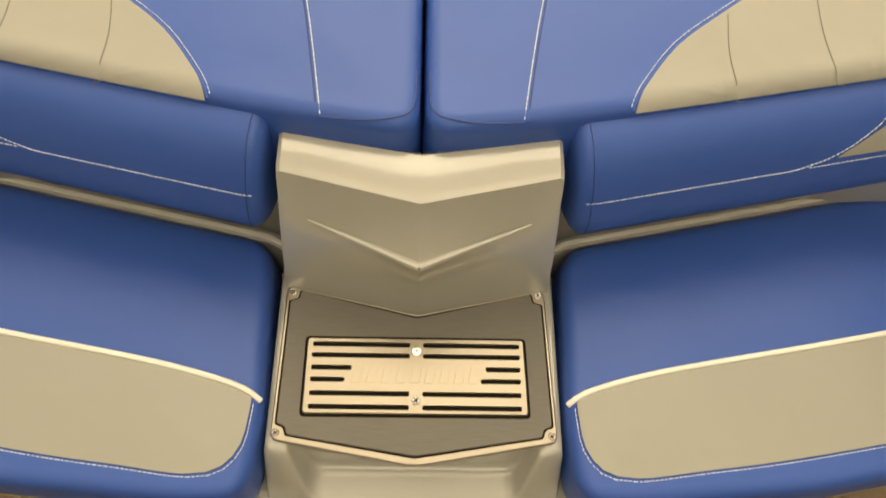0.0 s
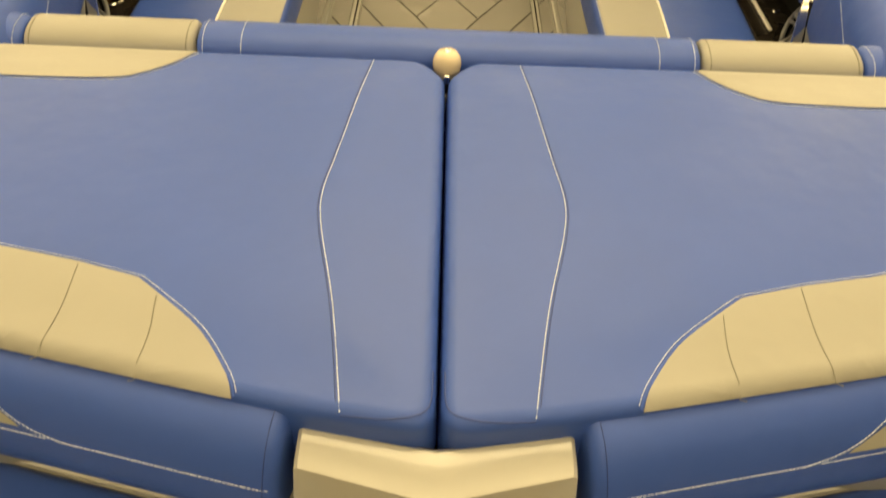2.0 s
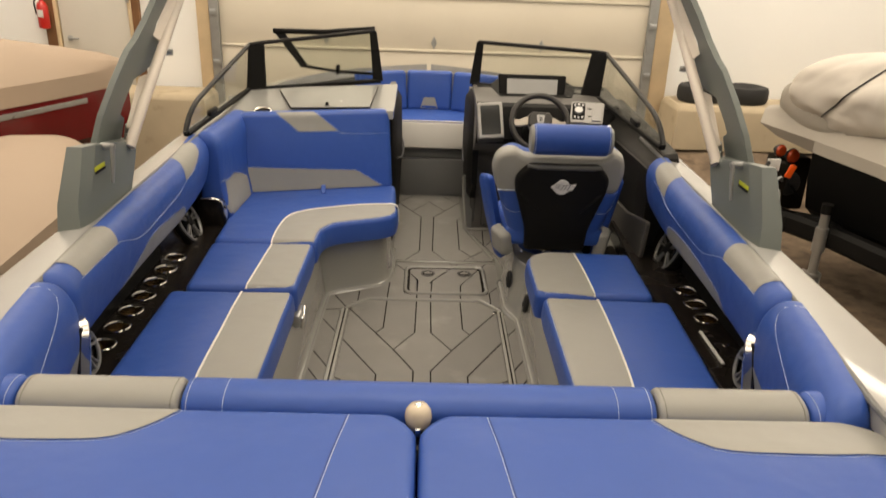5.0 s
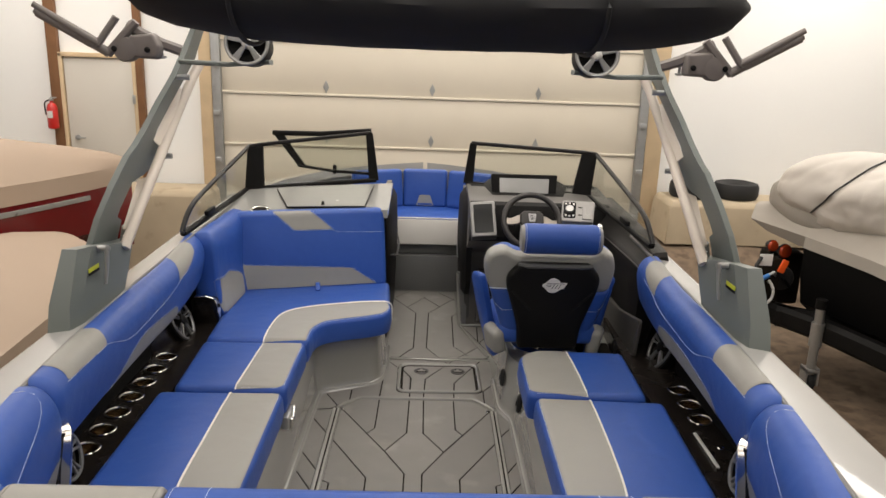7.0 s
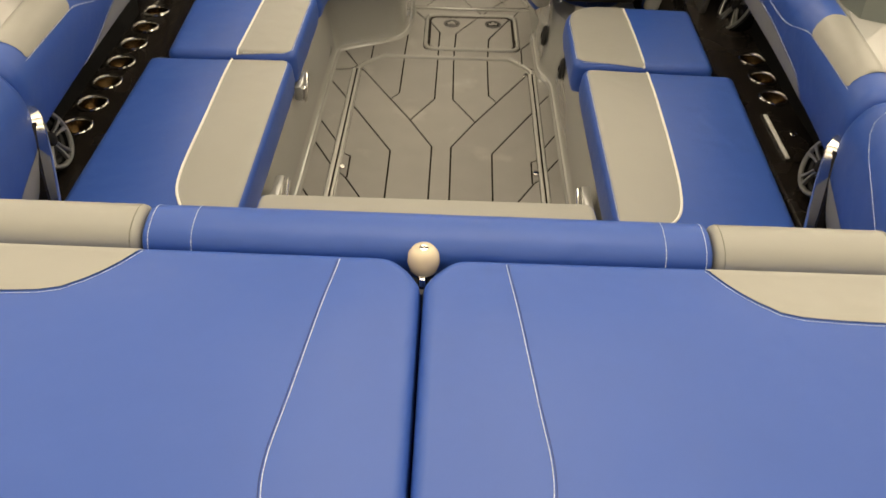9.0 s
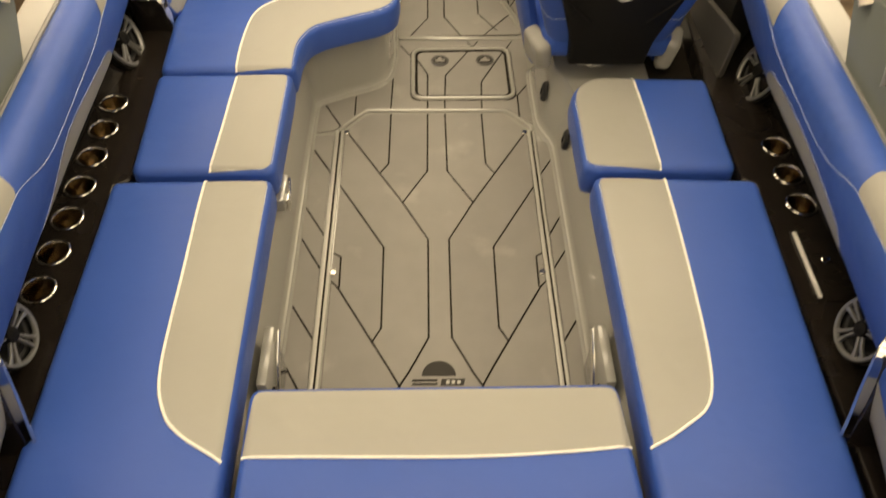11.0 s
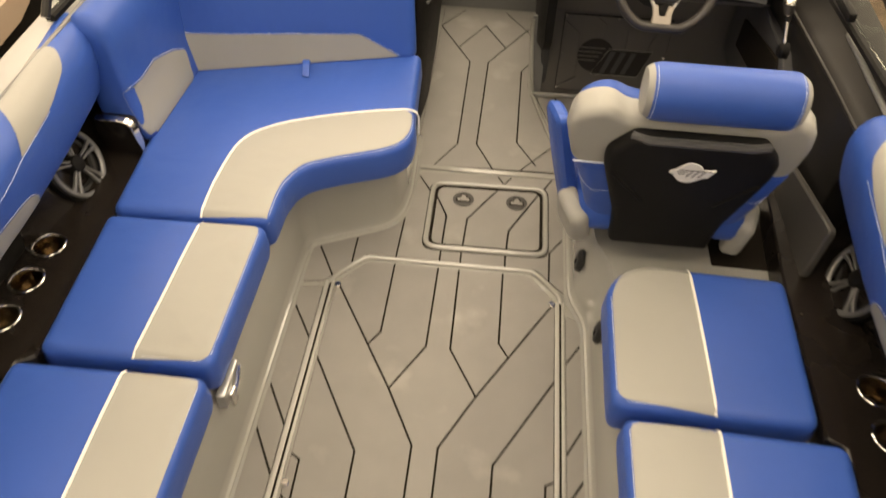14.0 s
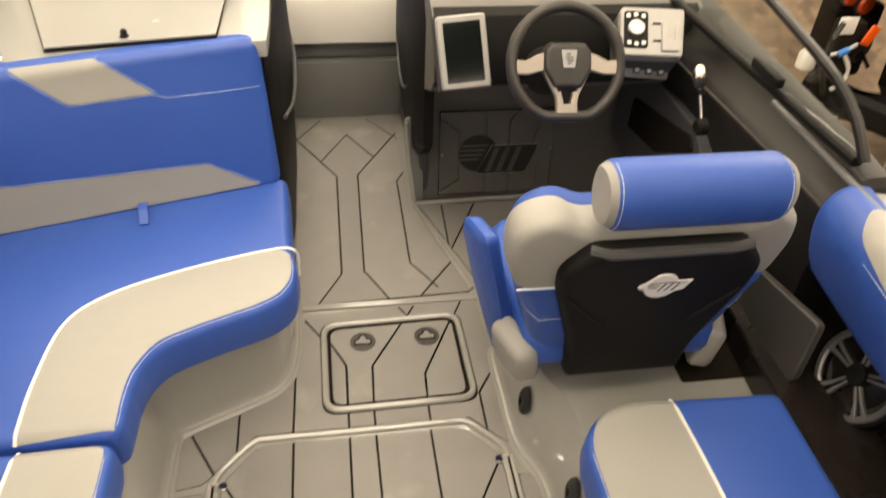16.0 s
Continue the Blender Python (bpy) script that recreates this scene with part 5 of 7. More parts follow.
def sun_pad(sgn):
    f = (lambda p: [(sgn * q[0], *q[1:]) for q in p])
    o = f([(0.0035, -0.897, 0.045), (0.0035, -0.075, 0.01), (0.024, -0.042, 0.02), (0.062, -0.008, 0.035), (1.02, -0.004, 0.12), (1.12, -0.12, 0.1), (1.10, -0.60, 0.05), (1.02, -0.695, 0.05), (0.42, -0.825, 0.1), (0.20, -0.872, 0.1)])
    # the pad falls a little towards the stern
    pad = Pad(o, 0.62, 0.786, 0.022, 0.012, 0.03, 0.004, 0.041)
    t = thing("sun_pad", "blue vinyl sun pad with cream corner panels", "sun pad", "sun pads", at=(sgn * 0.55, -0.45, 0.62))
    part("cover", pad.body(0.022), BLUE, t)
    edge = spline([(0.290, -0.851), (0.303, -0.822), (0.356, -0.751), (0.428, -0.692), (0.471, -0.66)], 0.02) + line([(0.486, -0.655), (0.584, -0.629), (0.699, -0.606), (0.926, -0.55), (1.038, -0.525)], 0.03)
    rear = [(1.04, -0.689), (0.90, -0.720), (0.65, -0.775), (0.42, -0.824), (0.30, -0.849)]

    def over(x, y, lift):
        # the panel wraps over the rounded rear edge
        k = max(0.0, 1 - pad.depth(x, y) / pad.r)
        return pad.at(x, y, lift) + Vector((sgn * 0.21, -0.977, 0)) * (lift * 1.5 * k)
    part("rear_panel", drape(f(edge + rear), over, 0.010, 0.0024), GREY, t, "cream-grey vinyl panel")
    part("edge_cord", tube(pad.run(f([(x - 0.001, y + 0.001) for x, y in edge]), 0.0), 0.0026, 8), BLUE, t)
    seam(pad, f([(x - 0.0055, y + 0.004) for x, y in edge]), "stitching", THREAD, t)
    for top, low in (((0.435, -0.695), (0.433, -0.824)), ((0.573, -0.637), (0.581, -0.794)), ((0.722, -0.604), (0.734, -0.762)), ((0.885, -0.564), (0.898, -0.727))):
        mid = ((top[0] + low[0]) / 2 - 0.004, (top[1] + low[1]) / 2)
        part("pleat", tube([over(*p[:2], 0.0030) for p in f(spline([top, mid, (low[0] + 0.004, low[1] - 0.014)], 0.015))], 0.0008, 6), SEAMGREY, t)
    fr = spline([(0.535, -0.018), (0.58, -0.075), (0.625, -0.115), (0.68, -0.138), (0.87, -0.145), (1.06, -0.135)], 0.02)
    part("front_panel", drape(f(fr + [(1.06, -0.06), (1.0, -0.016)]), pad.at, 0.012, 0.0026), GREY, t, "cream-grey vinyl panel")
    seam(pad, f([(x - 0.002, y - 0.006) for x, y in fr]), "stitching", THREAD, t)
    mid = spline([(0.155, -0.009), (0.169, -0.112), (0.198, -0.341), (0.212, -0.452), (0.204, -0.535), (0.166, -0.696), (0.139, -0.856), (0.1375, -0.874)], 0.02)
    part("centre_stitching", dashes(pad.run(f(mid), 0.0012), 0.0009, 0.0050, 0.0018), THREAD, t)
    part("centre_seam", tube(pad.run(f([(x + 0.0045, y) for x, y in mid]), 0.0002), 0.0011, 6), SEAMDARK, t)
    # the top sheet is sewn to its side band along the stern
    band = spline([(0.009, -0.800), (0.010, -0.846), (0.017, -0.868), (0.036, -0.878), (0.075, -0.881), (0.136, -0.876)], 0.012)
    part("band_seam", tube(pad.run(f(band), 0.0003), 0.0015, 6), SEAMDARK, t)
    return t


def transom_seat(sgn):
    f = (lambda p: [(sgn * q[0], *q[1:]) for q in p])
    o = f([(0.243, -0.905, 0.05), (0.232, -1.20, 0.03), (0.243, -1.318, 0.07), (0.33, -1.325, 0.08), (0.62, -1.300), (1.02, -1.225), (1.02, -0.735)])
    pad = Pad(o, 0.30, 0.435, 0.024, 0.012, 0.05, 0.005)
    t = thing("transom_seat_cushion", "blue rear-facing seat cushion with a grey panel and white piping", "cushion", "transom seats", at=(sgn * 0.6, -1.1, 0.30))
    part("cover", pad.body(0.05), BLUE, t)
    pipe = spline([(0.236, -1.176), (0.262, -1.160), (0.308, -1.145), (0.38, -1.128), (0.468, -1.111), (0.648, -1.078), (1.0, -1.01)], 0.02)
    low = spline([(0.98, -1.185), (0.60, -1.252), (0.432, -1.275), (0.330, -1.287), (0.280, -1.276), (0.256, -1.243), (0.250, -1.205), (0.248, -1.176)], 0.02)
    part("grey_panel", drape(f(pipe[1:] + low), pad.at, 0.016, 0.0024), GREY, t, "grey vinyl panel")
    part("piping", tube(pad.run(f(pipe), 0.003), 0.0046, 8), PIPING, t)
    seam(pad, f([(x + 0.005, y + 0.005) for x, y in low]), "stitching", PIPING, t, r=0.0008)
    part("panel_seam", tube(pad.run(f(low), 0.0006), 0.0012, 6), SEAMDARK, t)
    seam(pad, f([(x - 0.003, y - 0.0045) for x, y in low]), "stitching", THREAD, t)
    # backrest roll between seat and sun pad
    prof = [(-0.022, 0.728), (0.02, 0.732), (0.060, 0.712), (0.092, 0.668), (0.114, 0.612), (0.116, 0.578), (0.098, 0.553), (0.03, 0.545), (-0.03, 0.58), (-0.045, 0.68)]
    a, b = Vector((sgn * 0.204, -0.844, 0)), Vector((sgn * 1.02, -0.668, 0))
    side = Vector((sgn * (b.y - a.y) * 1.0, -abs(b.x - a.x), 0)).normalized()
    ro = Roll(prof, a, b, side, 0.022)
    t2 = thing("transom_bolster", "blue rolled backrest of the rear-facing transom seat", "backrest", "transom backrests", at=(sgn * 0.6, -0.8, 0.55))
    part("cover", ro.body(), BLUE, t2)
    part("stitching", dashes([ro.at(s, v, 0.001) for s, v in [(s, 0.172) for s in np.linspace(0.012, 0.33, 18)] + spline([(0.34, 0.171), (0.40, 0.155), (0.46, 0.115), (0.50, 0.06), (0.53, 0.0)], 0.02)], 0.0008), THREAD, t2)
    part("grey_inlay", drape(rounded([(0.40, 0.160), (0.47, 0.117), (0.51, 0.062), (0.54, 0.005), (0.80, 0.005), (0.80, 0.164)], 0.004, 2), ro.at, (0.05, 0.012), 0.0018), GREY, t2)
    part("stitching", dashes([ro.at(s, 0.171, 0.001) for s in np.linspace(0.36, 0.80, 20)], 0.0008), THREAD, t2)
    part("end_seam", tube([ro.at(0.02, v, 0.0003) for v in np.linspace(0.0, 0.24, 16)], 0.0009, 6), SEAMDARK, t2)


cockpit_cushions()
side_bolsters()
lounge_backrest()
aft_bolster()
for sg in (-1, 1):
    sun_pad(sg)
    transom_seat(sg)


def stern_centre():
    # moulded V-shaped step between the rear-facing seats
    prof_side = [(-0.80, 0.56), (-0.855, 0.66), (-0.862, 0.690), (-0.872, 0.700), (-0.919, 0.696), (-0.929, 0.691), (-0.933, 0.680), (-0.942, 0.640), (-0.956, 0.60), (-0.972, 0.52), (-0.984, 0.44), (-0.984, 0.40)]
    prof_mid = [(-0.83, 0.56), (-0.886, 0.66), (-0.894, 0.688), (-0.904, 0.698), (-0.964, 0.695), (-0.976, 0.690), (-0.981, 0.678), (-0.998, 0.645), (-1.026, 0.612), (-1.026, 0.52), (-1.033, 0.44), (-1.033, 0.40)]
    rings = []
    for x in (-0.198, -0.192, -0.15, -0.10, -0.05, -0.015, 0.0, 0.015, 0.05, 0.10, 0.15, 0.192, 0.198):
        k = 1 - abs(x) / 0.198
        inset = 0.006 if abs(x) > 0.195 else 0.0
        rings.append([(x * (1 + 0.085 * max(0.0, 0.69 - a[1]) / 0.25), a[0] + (b[0] - a[0]) * k, a[1] + (b[1] - a[1]) * k - inset) for a, b in zip(prof_side, prof_mid)] + [(x, -0.72, 0.40), (x, -0.72, 0.56)])
    solo("transom_step", loft(rings), GELLIT, "glossy grey moulded V-shaped step between the transom seats", "step", kind="structure", angle=25)
    for sg in (-1, 1):
        solo("step_crease", tube([(sg * 0.160, -0.966, 0.622), (sg * 0.155, -0.968, 0.620), (sg * 0.08, -0.998, 0.614), (0.0, -1.031, 0.608)], [0.0008, 0.002, 0.0048, 0.0066], 8), GELLIT, "raised crease on the moulded step", "trim", kind="structure")
    solo("transom_shelf", loft([[(x, y, z) for x, y in ((-1.2, -0.62), (-1.2, -1.19 - e), (-0.65, -1.292 - e), (-0.245, -1.345 - e), (0.0, -1.352 - e), (0.245, -1.345 - e), (0.65, -1.292 - e), (1.2, -1.19 - e), (1.2, -0.62))] for z, e in ((-0.3, 0.0), (0.270, 0.0), (0.288, 0.006), (0.298, 0.002), (0.30, -0.006))]), GELLIT, "grey gelcoat shelf under the transom seats", "deck", kind="structure")
    solo("transom_back", loft([[(x, y, z) for x, y in ((-1.2, -0.58), (-1.2, -0.70), (-0.20, -0.915), (0.20, -0.915), (1.2, -0.70), (1.2, -0.58))] for z in (0.28, 0.42)]), GELLIT, "grey gelcoat ledge behind the transom seats", "deck", kind="structure")
    for sg in (-1, 1):
        solo("ledge_bead", tube(spline([(sg * 0.208, -0.955, 0.428), (sg * 0.214, -0.922, 0.428), (sg * 0.240, -0.902, 0.428), (sg * 0.30, -0.885, 0.428), (sg * 0.7, -0.798, 0.428), (sg * 1.15, -0.70, 0.428)], 0.04), 0.010, 8), GELLIT, "rounded gelcoat bead along the ledge", "trim", kind="structure")
    # pedestal with a scooped front under the plate
    body = loft([[(sx * x, y, z) for sx, x, y in ((-1, a, -0.93), (-1, a, f0), (-1, a * 0.5, f1), (1, a * 0.5, f1), (1, a, f0), (1, a, -0.93))] for a, f0, f1, z in ((0.240, -1.345, -1.372, 0.10), (0.236, -1.300, -1.326, 0.30), (0.229, -1.252, -1.276, 0.402), (0.222, -1.244, -1.266, 0.417))])
    scoop = loft([[(-a, y, z), (a, y, z), (a, -1.6, z), (-a, -1.6, z)] for a, y, z in ((0.150, -1.262, 0.318), (0.166, -1.246, 0.330), (0.202, -1.225, 0.46))])
    body = cut(body, scoop)
    bmesh.ops.dissolve_limit(body, angle_limit=0.05, verts=body.verts[:], edges=body.edges[:])
    bmesh.ops.bevel(body, geom=[e for e in body.edges if len(e.link_faces) == 2 and e.calc_face_angle(0.0) > 0.3], offset=0.009, segments=3, profile=0.5, affect="EDGES", clamp_overlap=True)
    solo("grate_pedestal", body, GELLIT, "glossy grey moulded pedestal with a scooped front under the grate", "pedestal", kind="structure", angle=35)
    t = thing("vent_plate", "foam-covered plate with a slotted aluminium grate", "vent", at=(0, -1.12, 0.42))
    outer = [(-0.213, -0.984, 0.012), (0, -1.030, 0.02), (0.209, -0.983, 0.012), (0.217, -1.234, 0.012), (0, -1.272, 0.02), (-0.217, -1.234, 0.012)]
    part("rim", slab(outer, 0.416, 0.4265, 0.002, 0.012), ALU, t, "pale aluminium rim")
    inner = [(-0.192, -0.9915), (0, -1.0350), (0.189, -0.9915), (0.191, -1.006), (0.2055, -1.010), (0.2115, -1.212), (0.199, -1.216), (0.195, -1.229), (0, -1.2605), (-0.195, -1.229), (-0.199, -1.216), (-0.2115, -1.212), (-0.2085, -1.010), (-0.194, -1.006)]
    part("gap", slab(inner, 0.4255, 0.4270, 0.0004, 0.004), GROOVESHADE, t)
    q = np.array(inner)
    c = q.mean(0)
    part("foam", slab([tuple(c + (p - c) * (1 - 0.003 / np.linalg.norm(p - c) * 1.2)) for p in q], 0.4265, 0.4300, 0.001, 0.004), EVAPLATE, t, "dark brushed foam")
    # flat dark sheet stands in for the shaded depth below the slots
    part("well", slab([(-0.1755, -1.0720), (0.1735, -1.0710), (0.1765, -1.1995), (-0.1755, -1.2005)], 0.4292, 0.4306, 0.0004, 0.008), GROOVESHADE, t)
    plate = slab([(-0.171, -1.0765), (0.169, -1.0755), (0.172, -1.1950), (-0.171, -1.1960)], 0.4302, 0.4360, 0.0012, 0.006)
    sl = []
    for i, yy in enumerate((-1.0865, -1.1045, -1.1245, -1.1435, -1.1650, -1.1860)):
        if i in (2, 3):
            spans = ((-0.163, -0.100 - 0.010 * (i - 2)), (0.108 - 0.008 * (i - 2), 0.163))
        else:
            spans = ((-0.163, -0.010), (0.010, 0.163))
        for a, b in spans:
            sl.append(loft([[(*p, z) for p in rounded([(a, yy - 0.0040), (b, yy - 0.0040), (b, yy + 0.0040), (a, yy + 0.0040)], 0.0036, 3)] for z in (0.40, 0.46)]))
    g = part("grate", cut(plate, join(*sl)), ALU, t, "champagne brushed aluminium grate", angle=30)
    for i in range(9):
        x = -0.092 + 0.0225 * i
        part("emblem_bar", slab([(x - 0.008, -1.148), (x + 0.006, -1.148), (x + 0.012, -1.120), (x - 0.002, -1.120)], 0.4358, 0.4365, 0.0003, 0.002), ALU, g)
    for x, y in ((0.0, -1.0965), (0.0, -1.1750)):
        screw(x, y, 0.4352, g, 0.0075)
    for x, y in ((-0.203, -0.995), (0.199, -0.994), (-0.209, -1.224), (0.208, -1.225)):
        screw(x, y, 0.4258, t, 0.006)


def pylon():
    t = thing("tow_knob", "ivory ball-shaped tow knob between the sun pads", "knob", at=(0, -0.005, 0.66))
    part("stem", lathe([(0.012, 0.0), (0.012, 0.07), (0.016, 0.078)], 16), RUBBER, t, turn=pose(0, -0.005, 0.66))
    part("knob", lathe([(0.010, 0.0), (0.021, 0.005), (0.029, 0.018), (0.032, 0.035), (0.0295, 0.051), (0.021, 0.063), (0.008, 0.067)], 24), IVORY, t, turn=pose(0, -0.005, 0.736))
    part("cap_mark", lathe([(0.0085, 0.0), (0.009, 0.002), (0.006, 0.003)], 12), STEEL, t, turn=pose(0, -0.005, 0.8015))
    part("eye", box(-0.006, 0.006, -0.064, -0.052, 0.755, 0.775, 0.002), STEEL, t)


stern_centre()
pylon()


# ---- side pods ----
def cup_holder(x, y, z=0.392):
    t = thing("cup_holder", "stainless steel cup holder sunk in the black side panel", "cup holder", "cup holders", at=(x, y, z - 0.09))
    part("ring", lathe([(0.041, -0.004), (0.050, 0.0), (0.0515, 0.003), (0.049, 0.0055), (0.044, 0.005), (0.0415, 0.001), (0.041, -0.004)], 28), STEEL, t, "bright steel ring", turn=pose(x, y, z))
    part("well", lathe([(0.0425, 0.0), (0.0405, -0.03), (0.040, -0.085), (0.034, -0.089), (0.005, -0.089), (0.005, -0.086), (0.030, -0.086), (0.0345, -0.082), (0.035, -0.060), (0.0385, -0.055), (0.0395, -0.027), (0.0415, 0.0)], 28), CUPSTEEL, t, "satin steel well", turn=pose(x, y, z))
    part("drain", disc(0.006, 0.003, 0.001, 12), RUBBER, t, turn=pose(x, y, z - 0.0885))


def speaker(x, y, z, sgn, r=0.092, lean=25):
    """A round speaker with a five-spoke silver grille facing inboard."""
    t = thing("coaxial_speaker", "round speaker with a silver spoked grille in the side panel", "speaker", "cockpit speakers", at=(x, y, z))
    m = pose(x, y, z) @ pose(0, 0, 0, 0, -sgn * (90 - lean), 0)
    part("basket", lathe([(r * 1.0, -0.03), (r * 1.06, -0.004), (r * 1.06, 0.006), (r * 1.0, 0.011), (r * 0.92, 0.009), (r * 0.90, -0.006), (r * 0.62, -0.020), (r * 0.30, -0.030)], 32), BLACK, t, turn=m)
    part("surround", lathe([(r * 0.86, -0.010), (r * 0.80, -0.002), (r * 0.70, -0.004), (r * 0.66, -0.016), (r * 0.76, -0.020)], 32), RUBBER, t, turn=m)
    part("grille_ring", lathe([(r * 0.85, 0.008), (r * 0.985, 0.008), (r * 1.0, 0.013), (r * 0.97, 0.018), (r * 0.89, 0.017), (r * 0.85, 0.012)], 36), GRILLE, t, "silver ring", turn=m)
    for k in range(5):
        a = 2 * math.pi * k / 5 + 0.3
        for e in (-1, 1):
            o = [(r * 0.22, e * 0.002), (r * 0.60, e * 0.004), (r * 0.90, e * 0.008), (r * 0.90, e * 0.022), (r * 0.60, e * 0.0125), (r * 0.22, e * 0.0085)]
            part("spoke", slab(o, 0.006, 0.016, 0.0015), GRILLE, t, "silver spoke", turn=m @ pose(0, 0, 0, 0, 0, math.degrees(a)))
    part("dome", lathe([(r * 0.27, -0.02), (r * 0.27, 0.012), (r * 0.22, 0.021), (r * 0.08, 0.025)], 20), BLACK, t, turn=m)
    return t


def side_pods():
    for sgn, cups in ((-1, [(-1.160, 0.943 + 0.1375 * k) for k in range(7)]), (1, [(1.175, 1.269), (1.175, 1.404), (1.175, 1.540)])):
        o = [(1.04, 0.12), (1.052, 1.36), (1.010, 1.385), (1.010, 1.88), (1.045, 2.46), (1.255, 2.50), (1.262, 0.12)]
        bm = slab([(sgn * a, b) for a, b in o], 0.30, 0.392, 0.006)
        if cups:
            bm = cut(bm, join(*[loft([[(x + 0.0435 * math.cos(a), y + 0.0435 * math.sin(a), z) for a in [2 * math.pi * k / 24 for k in range(24)]] for z in (0.32, 0.5)]) for x, y in cups]))
        solo("pod_panel", bm, PODBLACK, "black side panel with cup holder openings" if sgn < 0 else "black side panel with cup holder openings and a phone tray", "side panel", kind="structure", angle=30)
        for x, y in cups:
            cup_holder(x, y)
        # upright backing round the speakers
        for y0, y1, yc in ((0.56, 0.94, 0.73), (1.72, 2.30, 2.04 if sgn < 0 else 1.92)):
            bm = loft([[(sgn * 1.245, y0, 0.38), (sgn * 1.20, y0 + 0.05, 0.385), (sgn * 1.165, yc - 0.10, 0.388), (sgn * 1.165, yc + 0.10, 0.388), (sgn * 1.20, y1 - 0.05, 0.385), (sgn * 1.245, y1, 0.38)],
                       [(sgn * 1.25, y0, 0.55), (sgn * 1.235, y0 + 0.05, 0.56), (sgn * 1.225, yc - 0.10, 0.57), (sgn * 1.225, yc + 0.10, 0.57), (sgn * 1.235, y1 - 0.05, 0.56), (sgn * 1.25, y1, 0.55)]], True)
            solo("speaker_pod", bm, PODBLACK, "black moulded housing behind a speaker", "side panel", kind="structure", angle=30)
        speaker(sgn * 1.130, 0.725, 0.492, sgn, 0.090, 20)
        speaker(sgn * (1.182 if sgn < 0 else 1.192), 2.045 if sgn < 0 else 1.862, 0.470 if sgn < 0 else 0.464, sgn, 0.112 if sgn < 0 else 0.117, 25)
        # chrome-edged bracket closing the aft corner under the bolster
        t = thing("trim_bracket", "chrome-edged black bracket beside the aft corner bolster", "bracket", "corner brackets", at=(sgn * 1.06, 0.52, 0.39))
        part("shell", loft([[(sgn * x, y, z) for x, y in ((1.015, 0.47 + e), (1.005, 0.49 + e), (1.03, 0.53 + e), (1.15, 0.56 + e), (1.16, 0.47 + e))] for z, e in ((0.39, -0.03), (0.54, 0.0), (0.66, 0.03), (0.69, 0.035))]), PODBLACK, t, angle=30)
        part("chrome_edge", flatbar(spline([(sgn * 1.085, 0.578, 0.698), (sgn * 1.040, 0.568, 0.702), (sgn * 1.008, 0.535, 0.692), (sgn * 1.000, 0.510, 0.630), (sgn * 0.998, 0.480, 0.540), (sgn * 1.002, 0.455, 0.440)], 0.02), 0.030, 0.010), STEEL, t, "bright chrome edge")
    # chrome-edged vent forward on the port side
    t = thing("trim_bracket", "chrome-edged black bracket beside the lounge corner", "bracket", "corner brackets", at=(-1.16, 2.27, 0.40))
    part("shell", box(-1.18, -1.040, 2.205, 2.34, 0.385, 0.535, 0.02), PODBLACK, t)
    part("chrome_edge", flatbar(spline([(-1.15, 2.190, 0.548), (-1.085, 2.195, 0.545), (-1.045, 2.200, 0.525), (-1.030, 2.195, 0.475), (-1.026, 2.195, 0.41)], 0.02), 0.026, 0.010), STEEL, t, "bright chrome edge")
    t = thing("phone_tray", "black phone tray with a pale edge and a round socket", "tray", at=(1.16, 1.02, 0.39))
    part("tray", box(1.095, 1.225, 0.885, 1.155, 0.388, 0.397, 0.004), PODBLACK, t)
    part("pale_edge", box(1.100, 1.113, 0.895, 1.145, 0.396, 0.404, 0.003), WHITEPLASTIC, t, "pale edge strip")
    k = part("socket", lathe([(0.006, 0.001), (0.012, 0.0), (0.014, 0.004), (0.011, 0.006), (0.006, 0.004)], 18), STEEL, t, turn=pose(1.17, 1.035, 0.396))
    part("socket_hole", disc(0.009, 0.002, 0.0005, 14), GROOVESHADE, k, turn=pose(1.17, 1.035, 0.3965))


